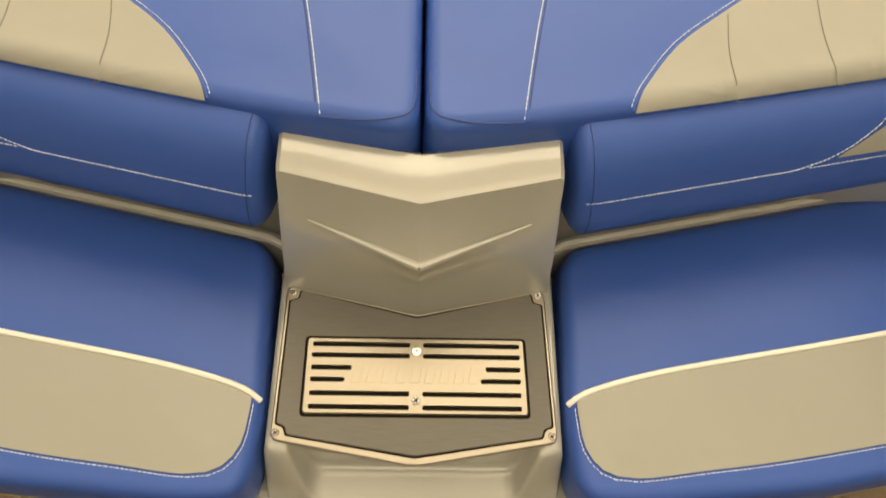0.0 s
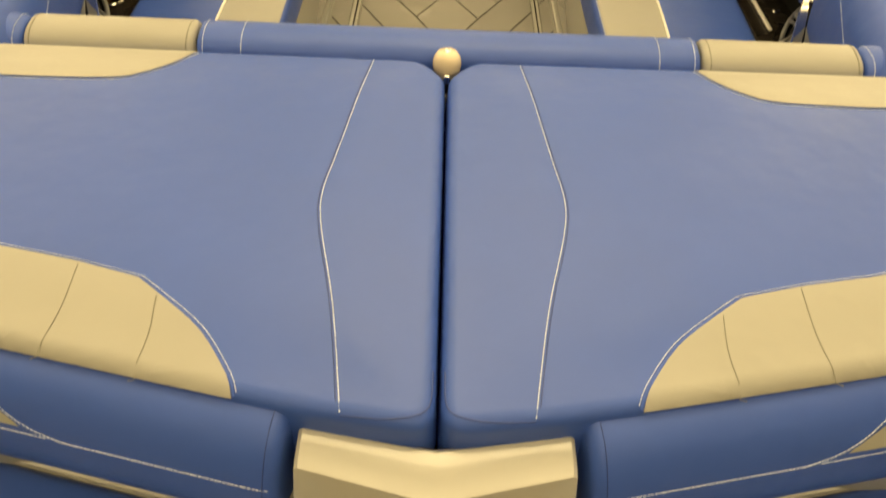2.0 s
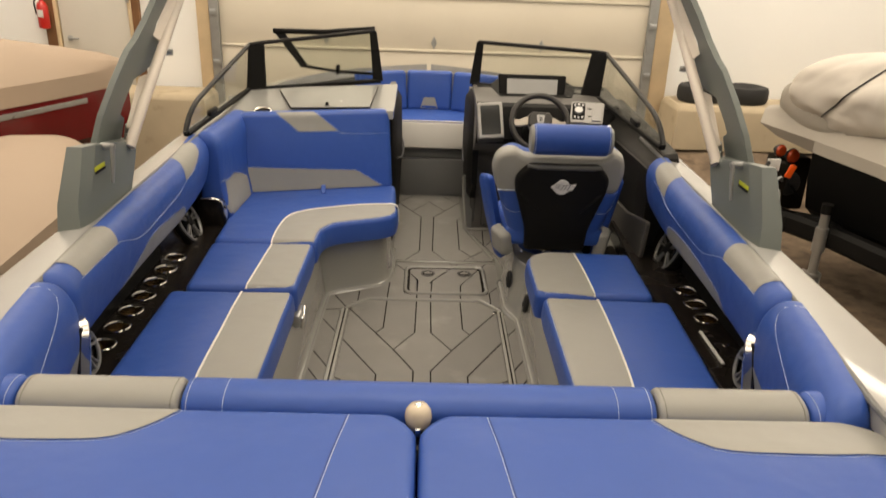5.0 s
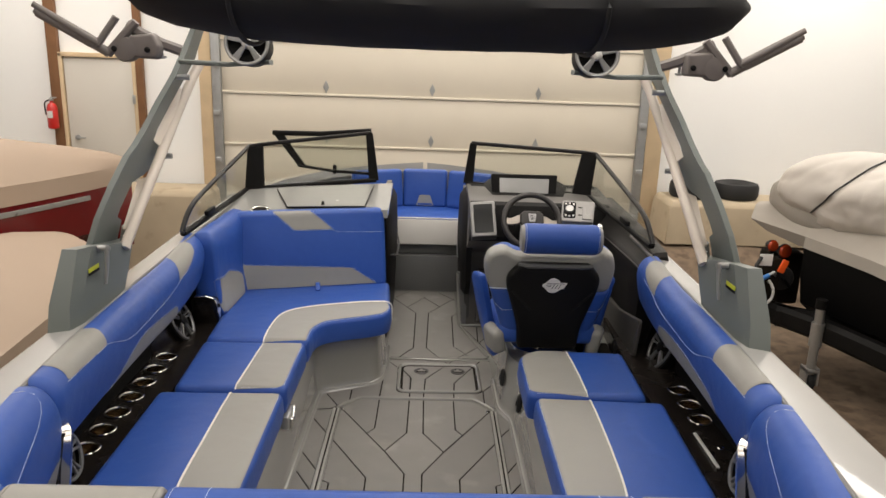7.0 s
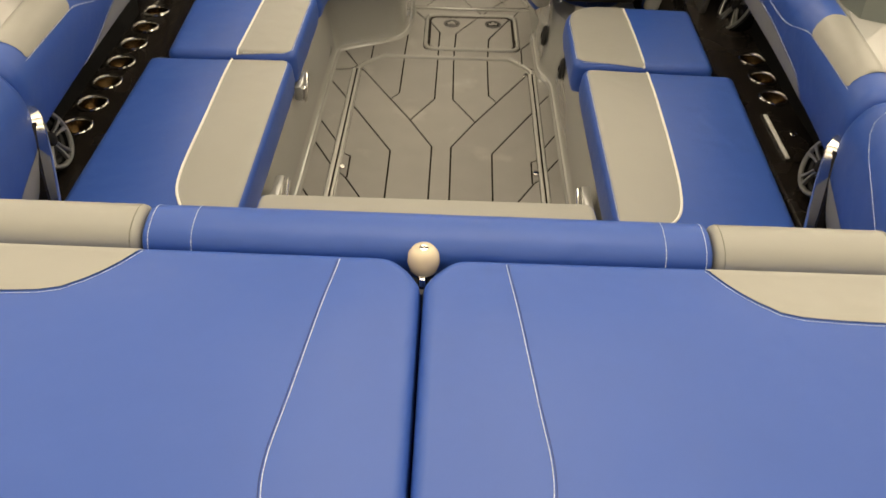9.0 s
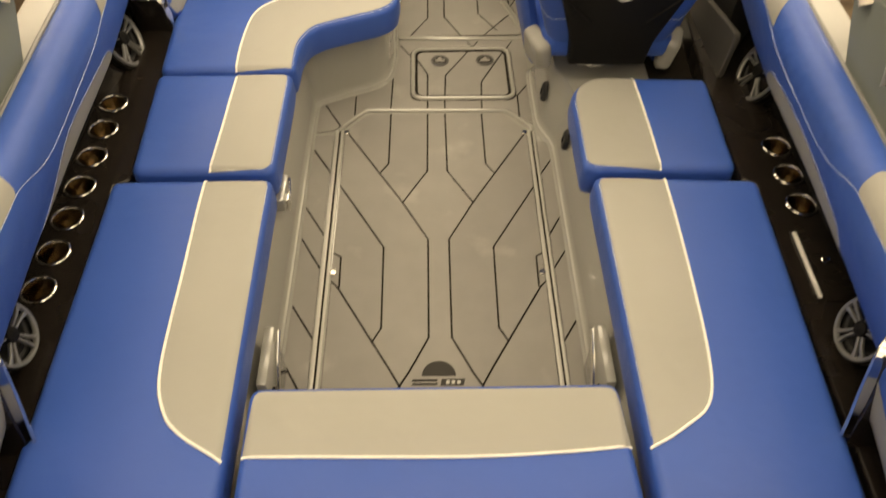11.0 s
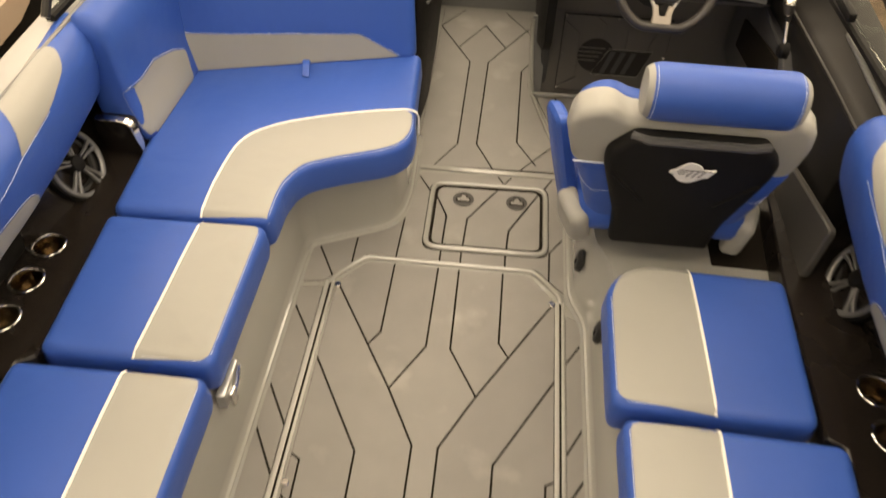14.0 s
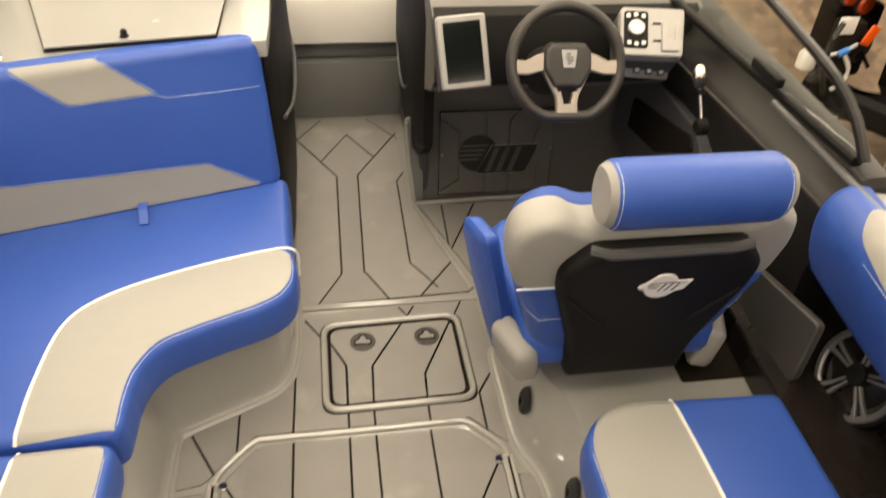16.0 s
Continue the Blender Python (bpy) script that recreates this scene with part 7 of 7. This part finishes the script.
    # no hole here: a dark plate carries the opening's shade in its colour
    part("side_opening", slab([(-3.16, 0.412), (-2.91, 0.452), (-2.672, 0.598), (-2.705, 0.636), (-3.155, 0.535)], -0.04, 0.0, 0.003, 0.012), GROOVESHADE, t, "flat dark plate for the shaded side opening", turn=frame_of((1.066, 0, 0), (0, -1, 0), (0, 0, 1)))


def dash_fittings():
    t = thing("helm_display", "wide helm screen in a black bezel", "display", at=(0.655, 3.26, 0.87))
    m = frame_of((0.455, 3.235, 0.848), (1, 0, 0), (0, 0.25, 1))
    part("bezel", slab([(0, 0), (0.40, 0), (0.415, 0.215), (-0.015, 0.215)], -0.03, 0.012, 0.006, 0.012), BLACK, t, turn=m)
    part("screen_glass", slab([(0.045, 0.025), (0.355, 0.025), (0.36, 0.188), (0.04, 0.188)], 0.011, 0.0135, 0.0008, 0.004), SCREENGLARE, t, "pale glass, reflection put into its colour", turn=m)
    t = thing("touch_tablet", "upright touch screen in a silver bezel", "display", at=(0.42, 3.1, 0.60))
    m = frame_of((0.307, 2.845, 0.742), (0.148, 0.002, 0.012), (-0.018, 0.10, 0.19))
    part("pod", loft([[m @ Vector(p) for p in ((-0.002, 0.0, z), (0.152, 0.0, z), (0.152, 0.215, z), (-0.002, 0.215, z))] for z in (-0.008, -0.10)]), DARKGREY, t, "dark grey pod behind the screen")
    part("bezel", slab([(0, 0), (0.150, 0), (0.150, 0.215), (0, 0.215)], -0.012, 0.010, 0.005, 0.014), PANELSILVER, t, "silver bezel", turn=m)
    part("screen_glass", slab([(0.019, 0.020), (0.132, 0.020), (0.132, 0.196), (0.019, 0.196)], 0.011, 0.0135, 0.0008, 0.004), SCREEN, t, "dark glass", turn=m)
    # steering wheel
    c = Vector((0.642, 2.73, 0.875))
    m = frame_of(c, (1, 0, -0.03), (0, 0.60, 1.0))
    t = thing("steering_wheel", "dark steering wheel with three champagne metal spokes", "steering wheel", at=tuple(c))

    def rim_at(a, r=0.160):
        return Vector((r * math.cos(a), max(r * math.sin(a), -0.148), 0))
    ring = [m @ rim_at(2 * math.pi * k / 72) for k in range(72)]
    part("rim", tube(ring, [0.0168 + 0.0018 * max(0.0, 1 - abs(math.sin(2 * math.pi * k / 72) - 0.45) / 0.3) for k in range(72)], 12, True), LEATHER, t, "dark grey leather rim")
    hub = part("hub", Pad([(-0.040, -0.068), (0.040, -0.068), (0.070, -0.016), (0.068, 0.032), (0.050, 0.056), (-0.050, 0.056), (-0.068, 0.032), (-0.070, -0.016)], -0.03, 0.024, 0.012, 0.003, 0.008).body(0.05), LEATHER, t, "dark hexagonal hub", turn=m)
    part("hub_badge", slab([(-0.017, -0.013), (0.017, -0.013), (0.023, 0.036), (-0.023, 0.036)], 0.024, 0.029, 0.001, 0.005), SILVER, hub, "plain silver shield badge", turn=m)
    for u0, u1, v in ((-0.010, 0.004, 0.024), (-0.012, 0.012, 0.015), (-0.008, 0.012, 0.007), (-0.006, 0.006, -0.001)):
        part("badge_bar", box(u0, u1, v - 0.0022, v + 0.0022, 0.029, 0.0300), DARKGREY, hub, turn=m)
    for sg in (-1, 1):
        part("spoke", slab([(sg * 0.052, -0.022), (sg * 0.052, 0.034), (sg * 0.085, 0.026), (sg * 0.120, 0.008), (sg * 0.158, 0.012), (sg * 0.158, -0.030), (sg * 0.110, -0.030), (sg * 0.066, -0.018)], -0.004, 0.010, 0.003), CHAMPAGNE, t, "champagne metal spoke", turn=m)
        part("spoke_edge", slab([(sg * 0.062, -0.018), (sg * 0.068, -0.022), (sg * 0.036, -0.085), (sg * 0.026, -0.085), (sg * 0.034, -0.062)], -0.004, 0.012, 0.002), RAIL, t, "pale hub edge", turn=m)
    part("spoke_foot", slab([(-0.033, -0.158), (0.033, -0.158), (0.030, -0.110), (0.036, -0.078), (0.018, -0.078), (0.010, -0.112), (-0.010, -0.112), (-0.018, -0.078), (-0.036, -0.078), (-0.030, -0.110)], -0.005, 0.012, 0.002), CHAMPAGNE, t, "champagne metal spoke", turn=m)
    part("column", tube([m @ Vector((0, 0, -0.02)), m @ Vector((0, 0, -0.20))], [0.05, 0.075], 16), BLACK, t)
    t = thing("control_panel", "silver switch panel with a round controller", "control panel", at=(1.0, 3.08, 0.73))
    m = frame_of((0.826, 2.80, 0.862), (0.19, -0.028, 0.0), (0.022, 0.115, 0.105))
    part("plate", slab([(0, 0), (0.186, 0), (0.196, 0.152), (0.004, 0.152)], -0.03, 0.010, 0.004, 0.014), PANELSILVER, t, turn=m)
    part("plinth", loft([[m @ Vector(p) for p in ((0.004, 0.002, z), (0.184, 0.002, z), (0.194, 0.150, z), (0.006, 0.150, z))] for z in (-0.028, -0.13)]), DARKGREY, t, "dark grey plinth")
    d = part("dial_surround", slab([(0.010, 0.022), (0.082, 0.022), (0.085, 0.138), (0.013, 0.138)], 0.010, 0.014, 0.001, 0.012), BLACK, t, turn=m)
    part("dial", disc(0.025, 0.012, 0.003, 24), SILVER, d, turn=m @ pose(0.047, 0.082, 0.014))
    for u, v in ((0.025, 0.122), (0.047, 0.126), (0.070, 0.122), (0.026, 0.038), (0.047, 0.034), (0.069, 0.038)):
        part("button", box(-0.006, 0.006, -0.006, 0.006, 0, 0.004, 0.0015), WHITEPLASTIC, d, turn=m @ pose(u, v, 0.013))
    part("cover_lid", slab([(0.122, 0.014), (0.176, 0.014), (0.182, 0.100), (0.176, 0.108), (0.166, 0.100), (0.162, 0.048), (0.140, 0.048), (0.138, 0.104), (0.124, 0.104)], 0.010, 0.018, 0.002, 0.006), PANELSILVER, t, "pale hinged lid", turn=m)
    part("slot", box(0.098, 0.122, 0.098, 0.104, 0.010, 0.012), GROOVESHADE, t, turn=m)
    part("slot", box(0.098, 0.122, 0.044, 0.050, 0.010, 0.012), GROOVESHADE, t, turn=m)
    t = thing("switch_row", "row of three dark rocker switches", "switches", at=(1.02, 3.05, 0.68))
    m = frame_of((0.868, 2.850, 0.770), (0.17, -0.004, -0.016), (0, 0.02, 0.05))
    part("bracket", loft([[m @ Vector(p) for p in ((0, 0, z), (0.148, 0, z), (0.148, 0.048, z), (0, 0.048, z))] for z in (-0.018, -0.12)]), DARKGREY, t)
    part("plate", slab([(0, 0), (0.148, 0), (0.148, 0.048), (0, 0.048)], -0.02, 0.006, 0.002, 0.006), MIDGREY, t, turn=m)
    for i in range(3):
        part("rocker", box(0.030 + 0.040 * i, 0.054 + 0.040 * i, 0.012, 0.038, 0.006, 0.012, 0.003), DARKGREY, t, turn=m)
        part("rocker_mark", box(0.036 + 0.040 * i, 0.048 + 0.040 * i, 0.020, 0.030, 0.0118, 0.0128), WHITEPLASTIC, t, turn=m)
    t = thing("throttle", "throttle lever with a chrome-topped grip", "throttle", at=(1.04, 2.62, 0.70))
    part("base", disc(0.026, 0.03, 0.008, 20), BLACK, t, turn=frame_of((1.062, 2.612, 0.722), (0, 1, 0), (0, 0, 1)) @ pose(0, 0, -0.01, 180))
    part("base_cap", lathe([(0.017, 0.0), (0.016, 0.008), (0.008, 0.012)], 16), STEEL, t, "chrome pivot cap", turn=frame_of((1.036, 2.606, 0.724), (0, 1, 0), (0, 0, 1)) @ pose(0, 0, 0, 180))
    part("shaft", tube([(1.040, 2.612, 0.725), (1.036, 2.640, 0.775), (1.032, 2.668, 0.822)], [0.008, 0.006, 0.006], 12), STEEL, t, "slim chrome shaft")
    part("shaft_ring", tube([(1.034, 2.656, 0.802), (1.033, 2.664, 0.816)], 0.012, 14), BLACK, t)
    part("grip", lathe([(0.010, -0.034), (0.015, -0.028), (0.020, -0.004), (0.019, 0.014), (0.012, 0.028), (0.004, 0.033)], 20), LEATHER, t, "dark grip", turn=pose(1.031, 2.682, 0.848) @ pose(0, 0, 0, -28, 0, 0))
    part("grip_cap", lathe([(0.0205, -0.004), (0.0200, 0.014), (0.0125, 0.029), (0.004, 0.0345)], 20), STEEL, t, "chrome grip top", turn=pose(1.031, 2.682, 0.848) @ pose(0, 0, 0, -28, 0, 0))


# ---- tower ----
def tower():
    t = thing("wake_tower", "grey powder-coated wakeboard tower over the cockpit", "tower", at=(0, 1.5, 0.8))
    for sgn in (-1, 1):
        # wedge-shaped foot on the gunwale
        def q(u, y, z):
            return (sgn * u, y, z)
        foot = part("foot", loft([[q(1.275, 0.985, 0.80), q(1.195, 0.985, 0.80), q(1.175, 1.05, 0.805), q(1.175, 1.395, 0.812), q(1.275, 1.46, 0.81)],
                                  [q(1.272, 1.01, 0.905), q(1.200, 1.01, 0.905), q(1.177, 1.065, 0.91), q(1.177, 1.475, 0.91), q(1.272, 1.54, 0.91)],
                                  [q(1.265, 1.125, 1.080), q(1.210, 1.125, 1.080), q(1.183, 1.175, 1.080), q(1.188, 1.560, 1.000), q(1.265, 1.62, 0.995)]]), TOWER, t, angle=25)
        part("foot_gasket", loft([[q(1.28, 0.975, 0.797), q(1.168, 0.975, 0.797), q(1.167, 1.402, 0.806), q(1.28, 1.47, 0.808)], [q(1.28, 0.975, 0.806), q(1.168, 0.975, 0.806), q(1.167, 1.402, 0.814), q(1.28, 1.47, 0.816)]]), RUBBER, foot)
        part("clamp_shaft", tube([q(1.190, 1.232, 1.058), q(1.155, 1.228, 1.060), q(1.138, 1.226, 1.060)], [0.013, 0.013, 0.009], 12), SILVER, foot, "silver clamp pin")
        part("clamp_lever", tube([q(1.148, 1.226, 1.068), q(1.147, 1.212, 1.002), q(1.150, 1.194, 0.932)], [0.009, 0.008, 0.006], 10), SILVER, foot, "silver clamp lever")
        part("warning_label", slab([(0, 0), (0.085, 0), (0.085, 0.015), (0, 0.015)], 0, 0.002, 0.0005), YELLOWTAG, foot, "yellow warning label", turn=frame_of(q(1.1775, 1.125 if sgn < 0 else 1.210, 0.992), (0, 1 if sgn < 0 else -1, 0), (sgn * 0.04, 0, 1)))
        part("label_band", slab([(0, 0), (0.085, 0), (0.085, 0.010), (0, 0.010)], 0, 0.002, 0.0005), BLACK, foot, turn=frame_of(q(1.1770, 1.125 if sgn < 0 else 1.210, 0.9815), (0, 1 if sgn < 0 else -1, 0), (sgn * 0.04, 0, 1)))
        # main leg: a deep stepped plate leaning inward
        side = [(1.31, 1.00), (1.355, 1.146), (1.435, 1.256), (1.535, 1.365), (1.60, 1.392), (1.685, 1.462), (1.775, 1.554), (1.915, 1.664), (2.005, 1.785), (2.09, 1.92), (2.20, 1.90), (2.14, 1.738), (2.03, 1.641), (1.92, 1.548), (1.80, 1.44),
                (1.785, 1.388), (1.915, 1.366), (1.905, 1.33), (1.860, 1.29), (1.845, 1.273), (1.745, 1.247), (1.625, 1.240), (1.545, 1.15), (1.525, 1.11), (1.585, 1.085), (1.575, 0.97)]
        bm = loft([[q(1.262 - 0.258 * (z - 1.03) + dx, y, z) for y, z in side] for dx in (-0.012, 0.014)])
        bmesh.ops.bevel(bm, geom=bm.edges[:], offset=0.003, segments=1, affect="EDGES")
        part("leg", bm, TOWER, t, angle=20)
        part("brace_tube", tube([q(1.182, 1.462, 0.998), q(1.155, 1.590, 1.150), q(1.130, 1.755, 1.310), q(1.105, 1.945, 1.490), q(1.065, 2.085, 1.660), q(1.045, 2.12, 1.71)], 0.022, 14), TOWERTUBE, t, "pale brace tube")
        # pale web plates welded between the tube and the leg
        for a, b, c, d in (((1.172, 1.515, 1.055), (1.140, 1.700, 1.255), (1.198, 1.690, 1.232), (1.215, 1.540, 1.055)),
                           ((1.124, 1.800, 1.355), (1.080, 2.030, 1.595), (1.118, 2.010, 1.605), (1.155, 1.785, 1.392))):
            part("brace_plate", loft([[q(p[0], p[1] + e, p[2] - e) for p in (a, b, c, d)] for e in (-0.005, 0.005)]), TOWERTUBE, t, "pale welded web plate")
        part("lower_lug", loft([[q(x, y + e, z) for x, y, z in ((1.192, 1.50, 0.995), (1.192, 1.53, 1.06), (1.24, 1.60, 1.06), (1.24, 1.56, 0.995))] for e in (-0.012, 0.012)]), TOWER, t)
        for y, z, x in ((1.875, 1.315, 1.165), (1.93, 1.66, 1.085)):
            part("pivot_bolt", tube([q(x + 0.02, y, z), q(x - 0.05, y + 0.01, z)], 0.013, 10), GALV, t)
        part("foot_bolt", tube([q(1.215, 1.525, 1.025), q(1.178, 1.530, 1.028)], 0.011, 12), STEEL, t)
        # inward arm with a hanging speaker
        part("speaker_arm", flatbar([q(1.06, 1.91, 1.728), q(0.85, 1.89, 1.722), q(0.655, 1.86, 1.738)], 0.05, 0.020), TOWER, t)
        sp = thing("tower_speaker", "tower speaker with a spoked silver ring", "speaker", "tower speakers", at=(sgn * 0.74, 1.86, 1.80))
        m = frame_of((sgn * 0.74, 1.80, 1.815), (1, 0, 0), (0, 0.15, 1))
        part("can", lathe([(0.06, -0.16), (0.085, -0.12), (0.095, 0.0), (0.095, 0.010), (0.086, 0.012), (0.080, -0.006), (0.05, -0.020), (0.02, -0.026)], 28), BLACK, sp, turn=m)
        part("ring", lathe([(0.080, 0.010), (0.094, 0.010), (0.096, 0.016), (0.091, 0.021), (0.083, 0.019), (0.080, 0.013)], 32), SILVER, sp, "silver ring", turn=m)
        for k in range(5):
            a = 360 * k / 5 + 90
            part("spoke", slab([(0.020, -0.008), (0.082, -0.016), (0.082, 0.016), (0.020, 0.008)], 0.008, 0.016, 0.002), SILVER, sp, turn=m @ pose(0, 0, 0, 0, 0, a))
        part("dome", lathe([(0.024, -0.02), (0.024, 0.010), (0.018, 0.018), (0.006, 0.021)], 18), WHITEPLASTIC, sp, turn=m)
        # swivelling board rack outside the leg
        rk = thing("board_rack", "grey swivel board rack with padded forks on the tower", "board rack", "board racks", at=(sgn * 1.2, 1.7, 1.7))
        part("knuckle_arm", flatbar([q(1.02, 1.80, 1.775), q(1.09, 1.78, 1.800), q(1.16, 1.76, 1.835), q(1.22, 1.75, 1.87)], 0.05, 0.045), RACKGREY, rk)
        part("knuckle", Pad([(-0.055, -0.045), (0.06, -0.05), (0.075, 0.0), (0.05, 0.05), (-0.05, 0.04)], -0.04, 0.04, 0.012, 0.003, 0.012).body(0.04), RACKGREY, rk, turn=frame_of(q(1.155, 1.75, 1.79), (1, 0, 0), (0, 0, 1)))
        part("hub", lathe([(0.048, -0.03), (0.052, -0.02), (0.052, 0.02), (0.046, 0.03), (0.02, 0.034)], 24), RACKGREY, rk, turn=frame_of(q(1.222, 1.74, 1.775), (1, 0, 0), (0, 0, 1)))
        for x, z in ((1.128, 1.775), (1.262, 1.775)):
            part("bolt_head", lathe([(0.012, 0.0), (0.012, 0.008), (0.007, 0.012)], 10), BLACK, rk, turn=frame_of(q(x, 1.712, z), (1, 0, 0), (0, 0, 1)))
        part("knob", lathe([(0.006, -0.03), (0.006, 0.0), (0.018, 0.002), (0.018, 0.008), (0.008, 0.012)], 12), GALV, rk, turn=Matrix.Translation(q(1.094, 1.78, 1.752)) @ pose(0, 0, 0, 180))
        # V-shaped holder with two padded forks
        part("holder_bar", flatbar([q(1.175, 1.73, 1.885), q(1.245, 1.725, 1.808), q(1.296, 1.72, 1.752)], 0.035, 0.032), RACKGREY, rk)
        part("holder_bar", flatbar([q(1.245, 1.71, 1.90), q(1.285, 1.705, 1.845), q(1.325, 1.70, 1.79)], 0.03, 0.026), RACKGREY, rk)
        part("fork", tube([q(1.290, 1.72, 1.758), q(1.40, 1.71, 1.822), q(1.56, 1.69, 1.915)], [0.020, 0.017, 0.014], 12), RACKGREY, rk)
        part("fork", tube([q(1.320, 1.70, 1.795), q(1.45, 1.69, 1.872), q(1.56, 1.68, 1.938)], [0.017, 0.015, 0.012], 12), RACKGREY, rk)
        part("fork_pad", tube([q(1.345, 1.714, 1.79), q(1.55, 1.691, 1.909)], 0.0205, 12), RACKGREY, rk)
    part("top_bar", tube(spline([(-1.03, 2.02, 1.93), (-0.7, 2.1, 2.0), (0, 2.12, 2.02), (0.7, 2.1, 2.0), (1.03, 2.02, 1.93)], 0.1), 0.035, 12), TOWER, t)
    # rolled sun canopy under the arch
    rings = []
    for i in range(25):
        u = i / 24 * 2 - 1
        k = math.sqrt(max(0.02, 1 - abs(u) ** 6))
        ring = []
        for j in range(20):
            a = 2 * math.pi * j / 20
            w = 1 + 0.05 * noise.noise(Vector((u * 6, math.cos(a) * 2, math.sin(a) * 2)))
            ring.append((0.05 + 1.02 * u, 1.10 + 0.30 * k * w * math.cos(a), 1.935 - 0.04 * (1 - u * u) + 0.04 + 0.125 * k * w * math.sin(a)))
        rings.append(ring)
    for x in (-0.72, 0.72):
        part("canopy_arm", tube([(x, 2.08, 1.99), (x, 1.6, 2.02), (x, 1.15, 2.0)], 0.016, 10), TOWER, t)
    can = thing("sun_canopy", "furled black canvas sun canopy under the tower", "canopy", at=(0, 1.1, 1.85))
    part("canvas", loft(rings), CANVAS, can)
    for x in (-0.55, 0.55):
        part("strap", tube(spline([(x, 1.10 + 0.31 * math.cos(a), 1.945 + 0.135 * math.sin(a)) for a in [2 * math.pi * k / 14 for k in range(15)]], 0.05), 0.008, 6), RUBBER, can)


def small_hardware():
    t = thing("seat_latch", "chrome latch on the bench base", "latch", at=(-0.535, 1.43, 0.26))
    part("plate", box(-0.548, -0.520, 1.375, 1.50, 0.245, 0.302, 0.006), SILVER, t)
    part("keeper", box(-0.522, -0.508, 1.395, 1.425, 0.225, 0.285, 0.004), STEEL, t)
    part("hook", flatbar([(-0.514, 1.405, 0.255), (-0.510, 1.44, 0.278), (-0.514, 1.48, 0.300)], 0.012, 0.014), STEEL, t)
    for x, y in ((0.455, 2.11), (0.508, 1.815)):
        s = thing("rubber_stop", "black oval rubber stop on the bench base", "bumper", "rubber stops", at=(x, y, 0.17))
        part("stop", lathe([(0.045, 0.0), (0.045, 0.008), (0.036, 0.016), (0.010, 0.018)], 20), RUBBER, s, turn=pose(x + 0.004, y, 0.172) @ pose(0, 0, 0, 0, -86, 0) @ Matrix.Diagonal((1.1, 0.62, 1, 1)))
        part("finger_grip", box(-0.012, 0.012, -0.006, 0.006, 0.014, 0.022, 0.003), BLACK, s, turn=pose(x + 0.004, y, 0.172) @ pose(0, 0, 0, 0, -86, 0))
    for sgn, x in ((-1, -0.512), (1, 0.492)):
        b = thing("bench_hinge", "pale hinge bracket beside the aft bench", "hinge", "bench hinges", at=(x, 0.82, 0.1))
        part("post", box(x - 0.016, x + 0.016, 0.70, 0.90, 0.0, 0.262, 0.008), GEL, b)
        part("arm", flatbar([(x - sgn * 0.026, 0.72, 0.10), (x - sgn * 0.026, 0.82, 0.20), (x - sgn * 0.026, 0.895, 0.245)], 0.008, 0.022), STEEL, b, "steel arm")
        part("slot", box(x - sgn * 0.024 - 0.004, x - sgn * 0.024 + 0.004, 0.71, 0.73, 0.05, 0.20, 0.002), GROOVESHADE, b)
    pts = []
    for k in range(61):
        a = 2 * math.pi * k / 20
        r = 0.088 + 0.016 * math.sin(k * 0.9)
        cx, cy = (3.03, 4.87) if k < 31 else (3.14, 4.89)
        pts.append((cx + r * math.cos(a) * (0.62 if k < 31 else 0.8), cy + r * 1.7 * math.sin(a), GROUND + 0.014 + 0.010 * (k % 20) / 20 + 0.012 * (k // 20)))
    rp = thing("coiled_cord", "black cord lying coiled on the dirt floor", "cord", at=(3.09, 4.88, GROUND))
    part("coil", tube(spline(pts, 0.015), 0.0075, 6), RUBBER, rp)
    part("loose_end", tube(spline([(3.16, 4.97, GROUND + 0.011), (3.22, 5.08, GROUND + 0.011), (3.12, 5.17, GROUND + 0.011), (3.00, 5.19, GROUND + 0.011)], 0.03), 0.0075, 6), RUBBER, rp)
    d = thing("mat_emblem", "dark half-round emblem with plain bars inlaid in the floor mat", "emblem", at=(0.0, 0.86, 0.0))
    part("half_disc", slab([(0.056 * math.cos(math.pi * k / 24), 0.872 + 0.056 * math.sin(math.pi * k / 24)) for k in range(25)], -0.001, 0.0016, 0.0004), EMBLEMBROWN, d)
    for y0, y1 in ((0.852, 0.860), (0.838, 0.846)):
        part("stripe", slab([(-0.090, y0), (-0.008, y0), (-0.003, y1), (-0.085, y1)], -0.001, 0.0016, 0.0004), EMBLEMBROWN, d)
    k = part("block", slab([(0.004, 0.836), (0.080, 0.836), (0.085, 0.861), (0.009, 0.861)], -0.001, 0.0016, 0.0004), EMBLEMBROWN, d)
    for x in (0.022, 0.040, 0.058):
        part("pale_bar", slab([(x, 0.842), (x + 0.011, 0.842), (x + 0.013, 0.855), (x + 0.002, 0.855)], 0.001, 0.0022, 0.0003), RAIL, k)


side_pods()
helm_seat()
port_console()
windscreens()
helm_console()
dash_fittings()
tower()
small_hardware()


# ---- foam mats with their planks ----
floor_mats()
hatch_fittings()
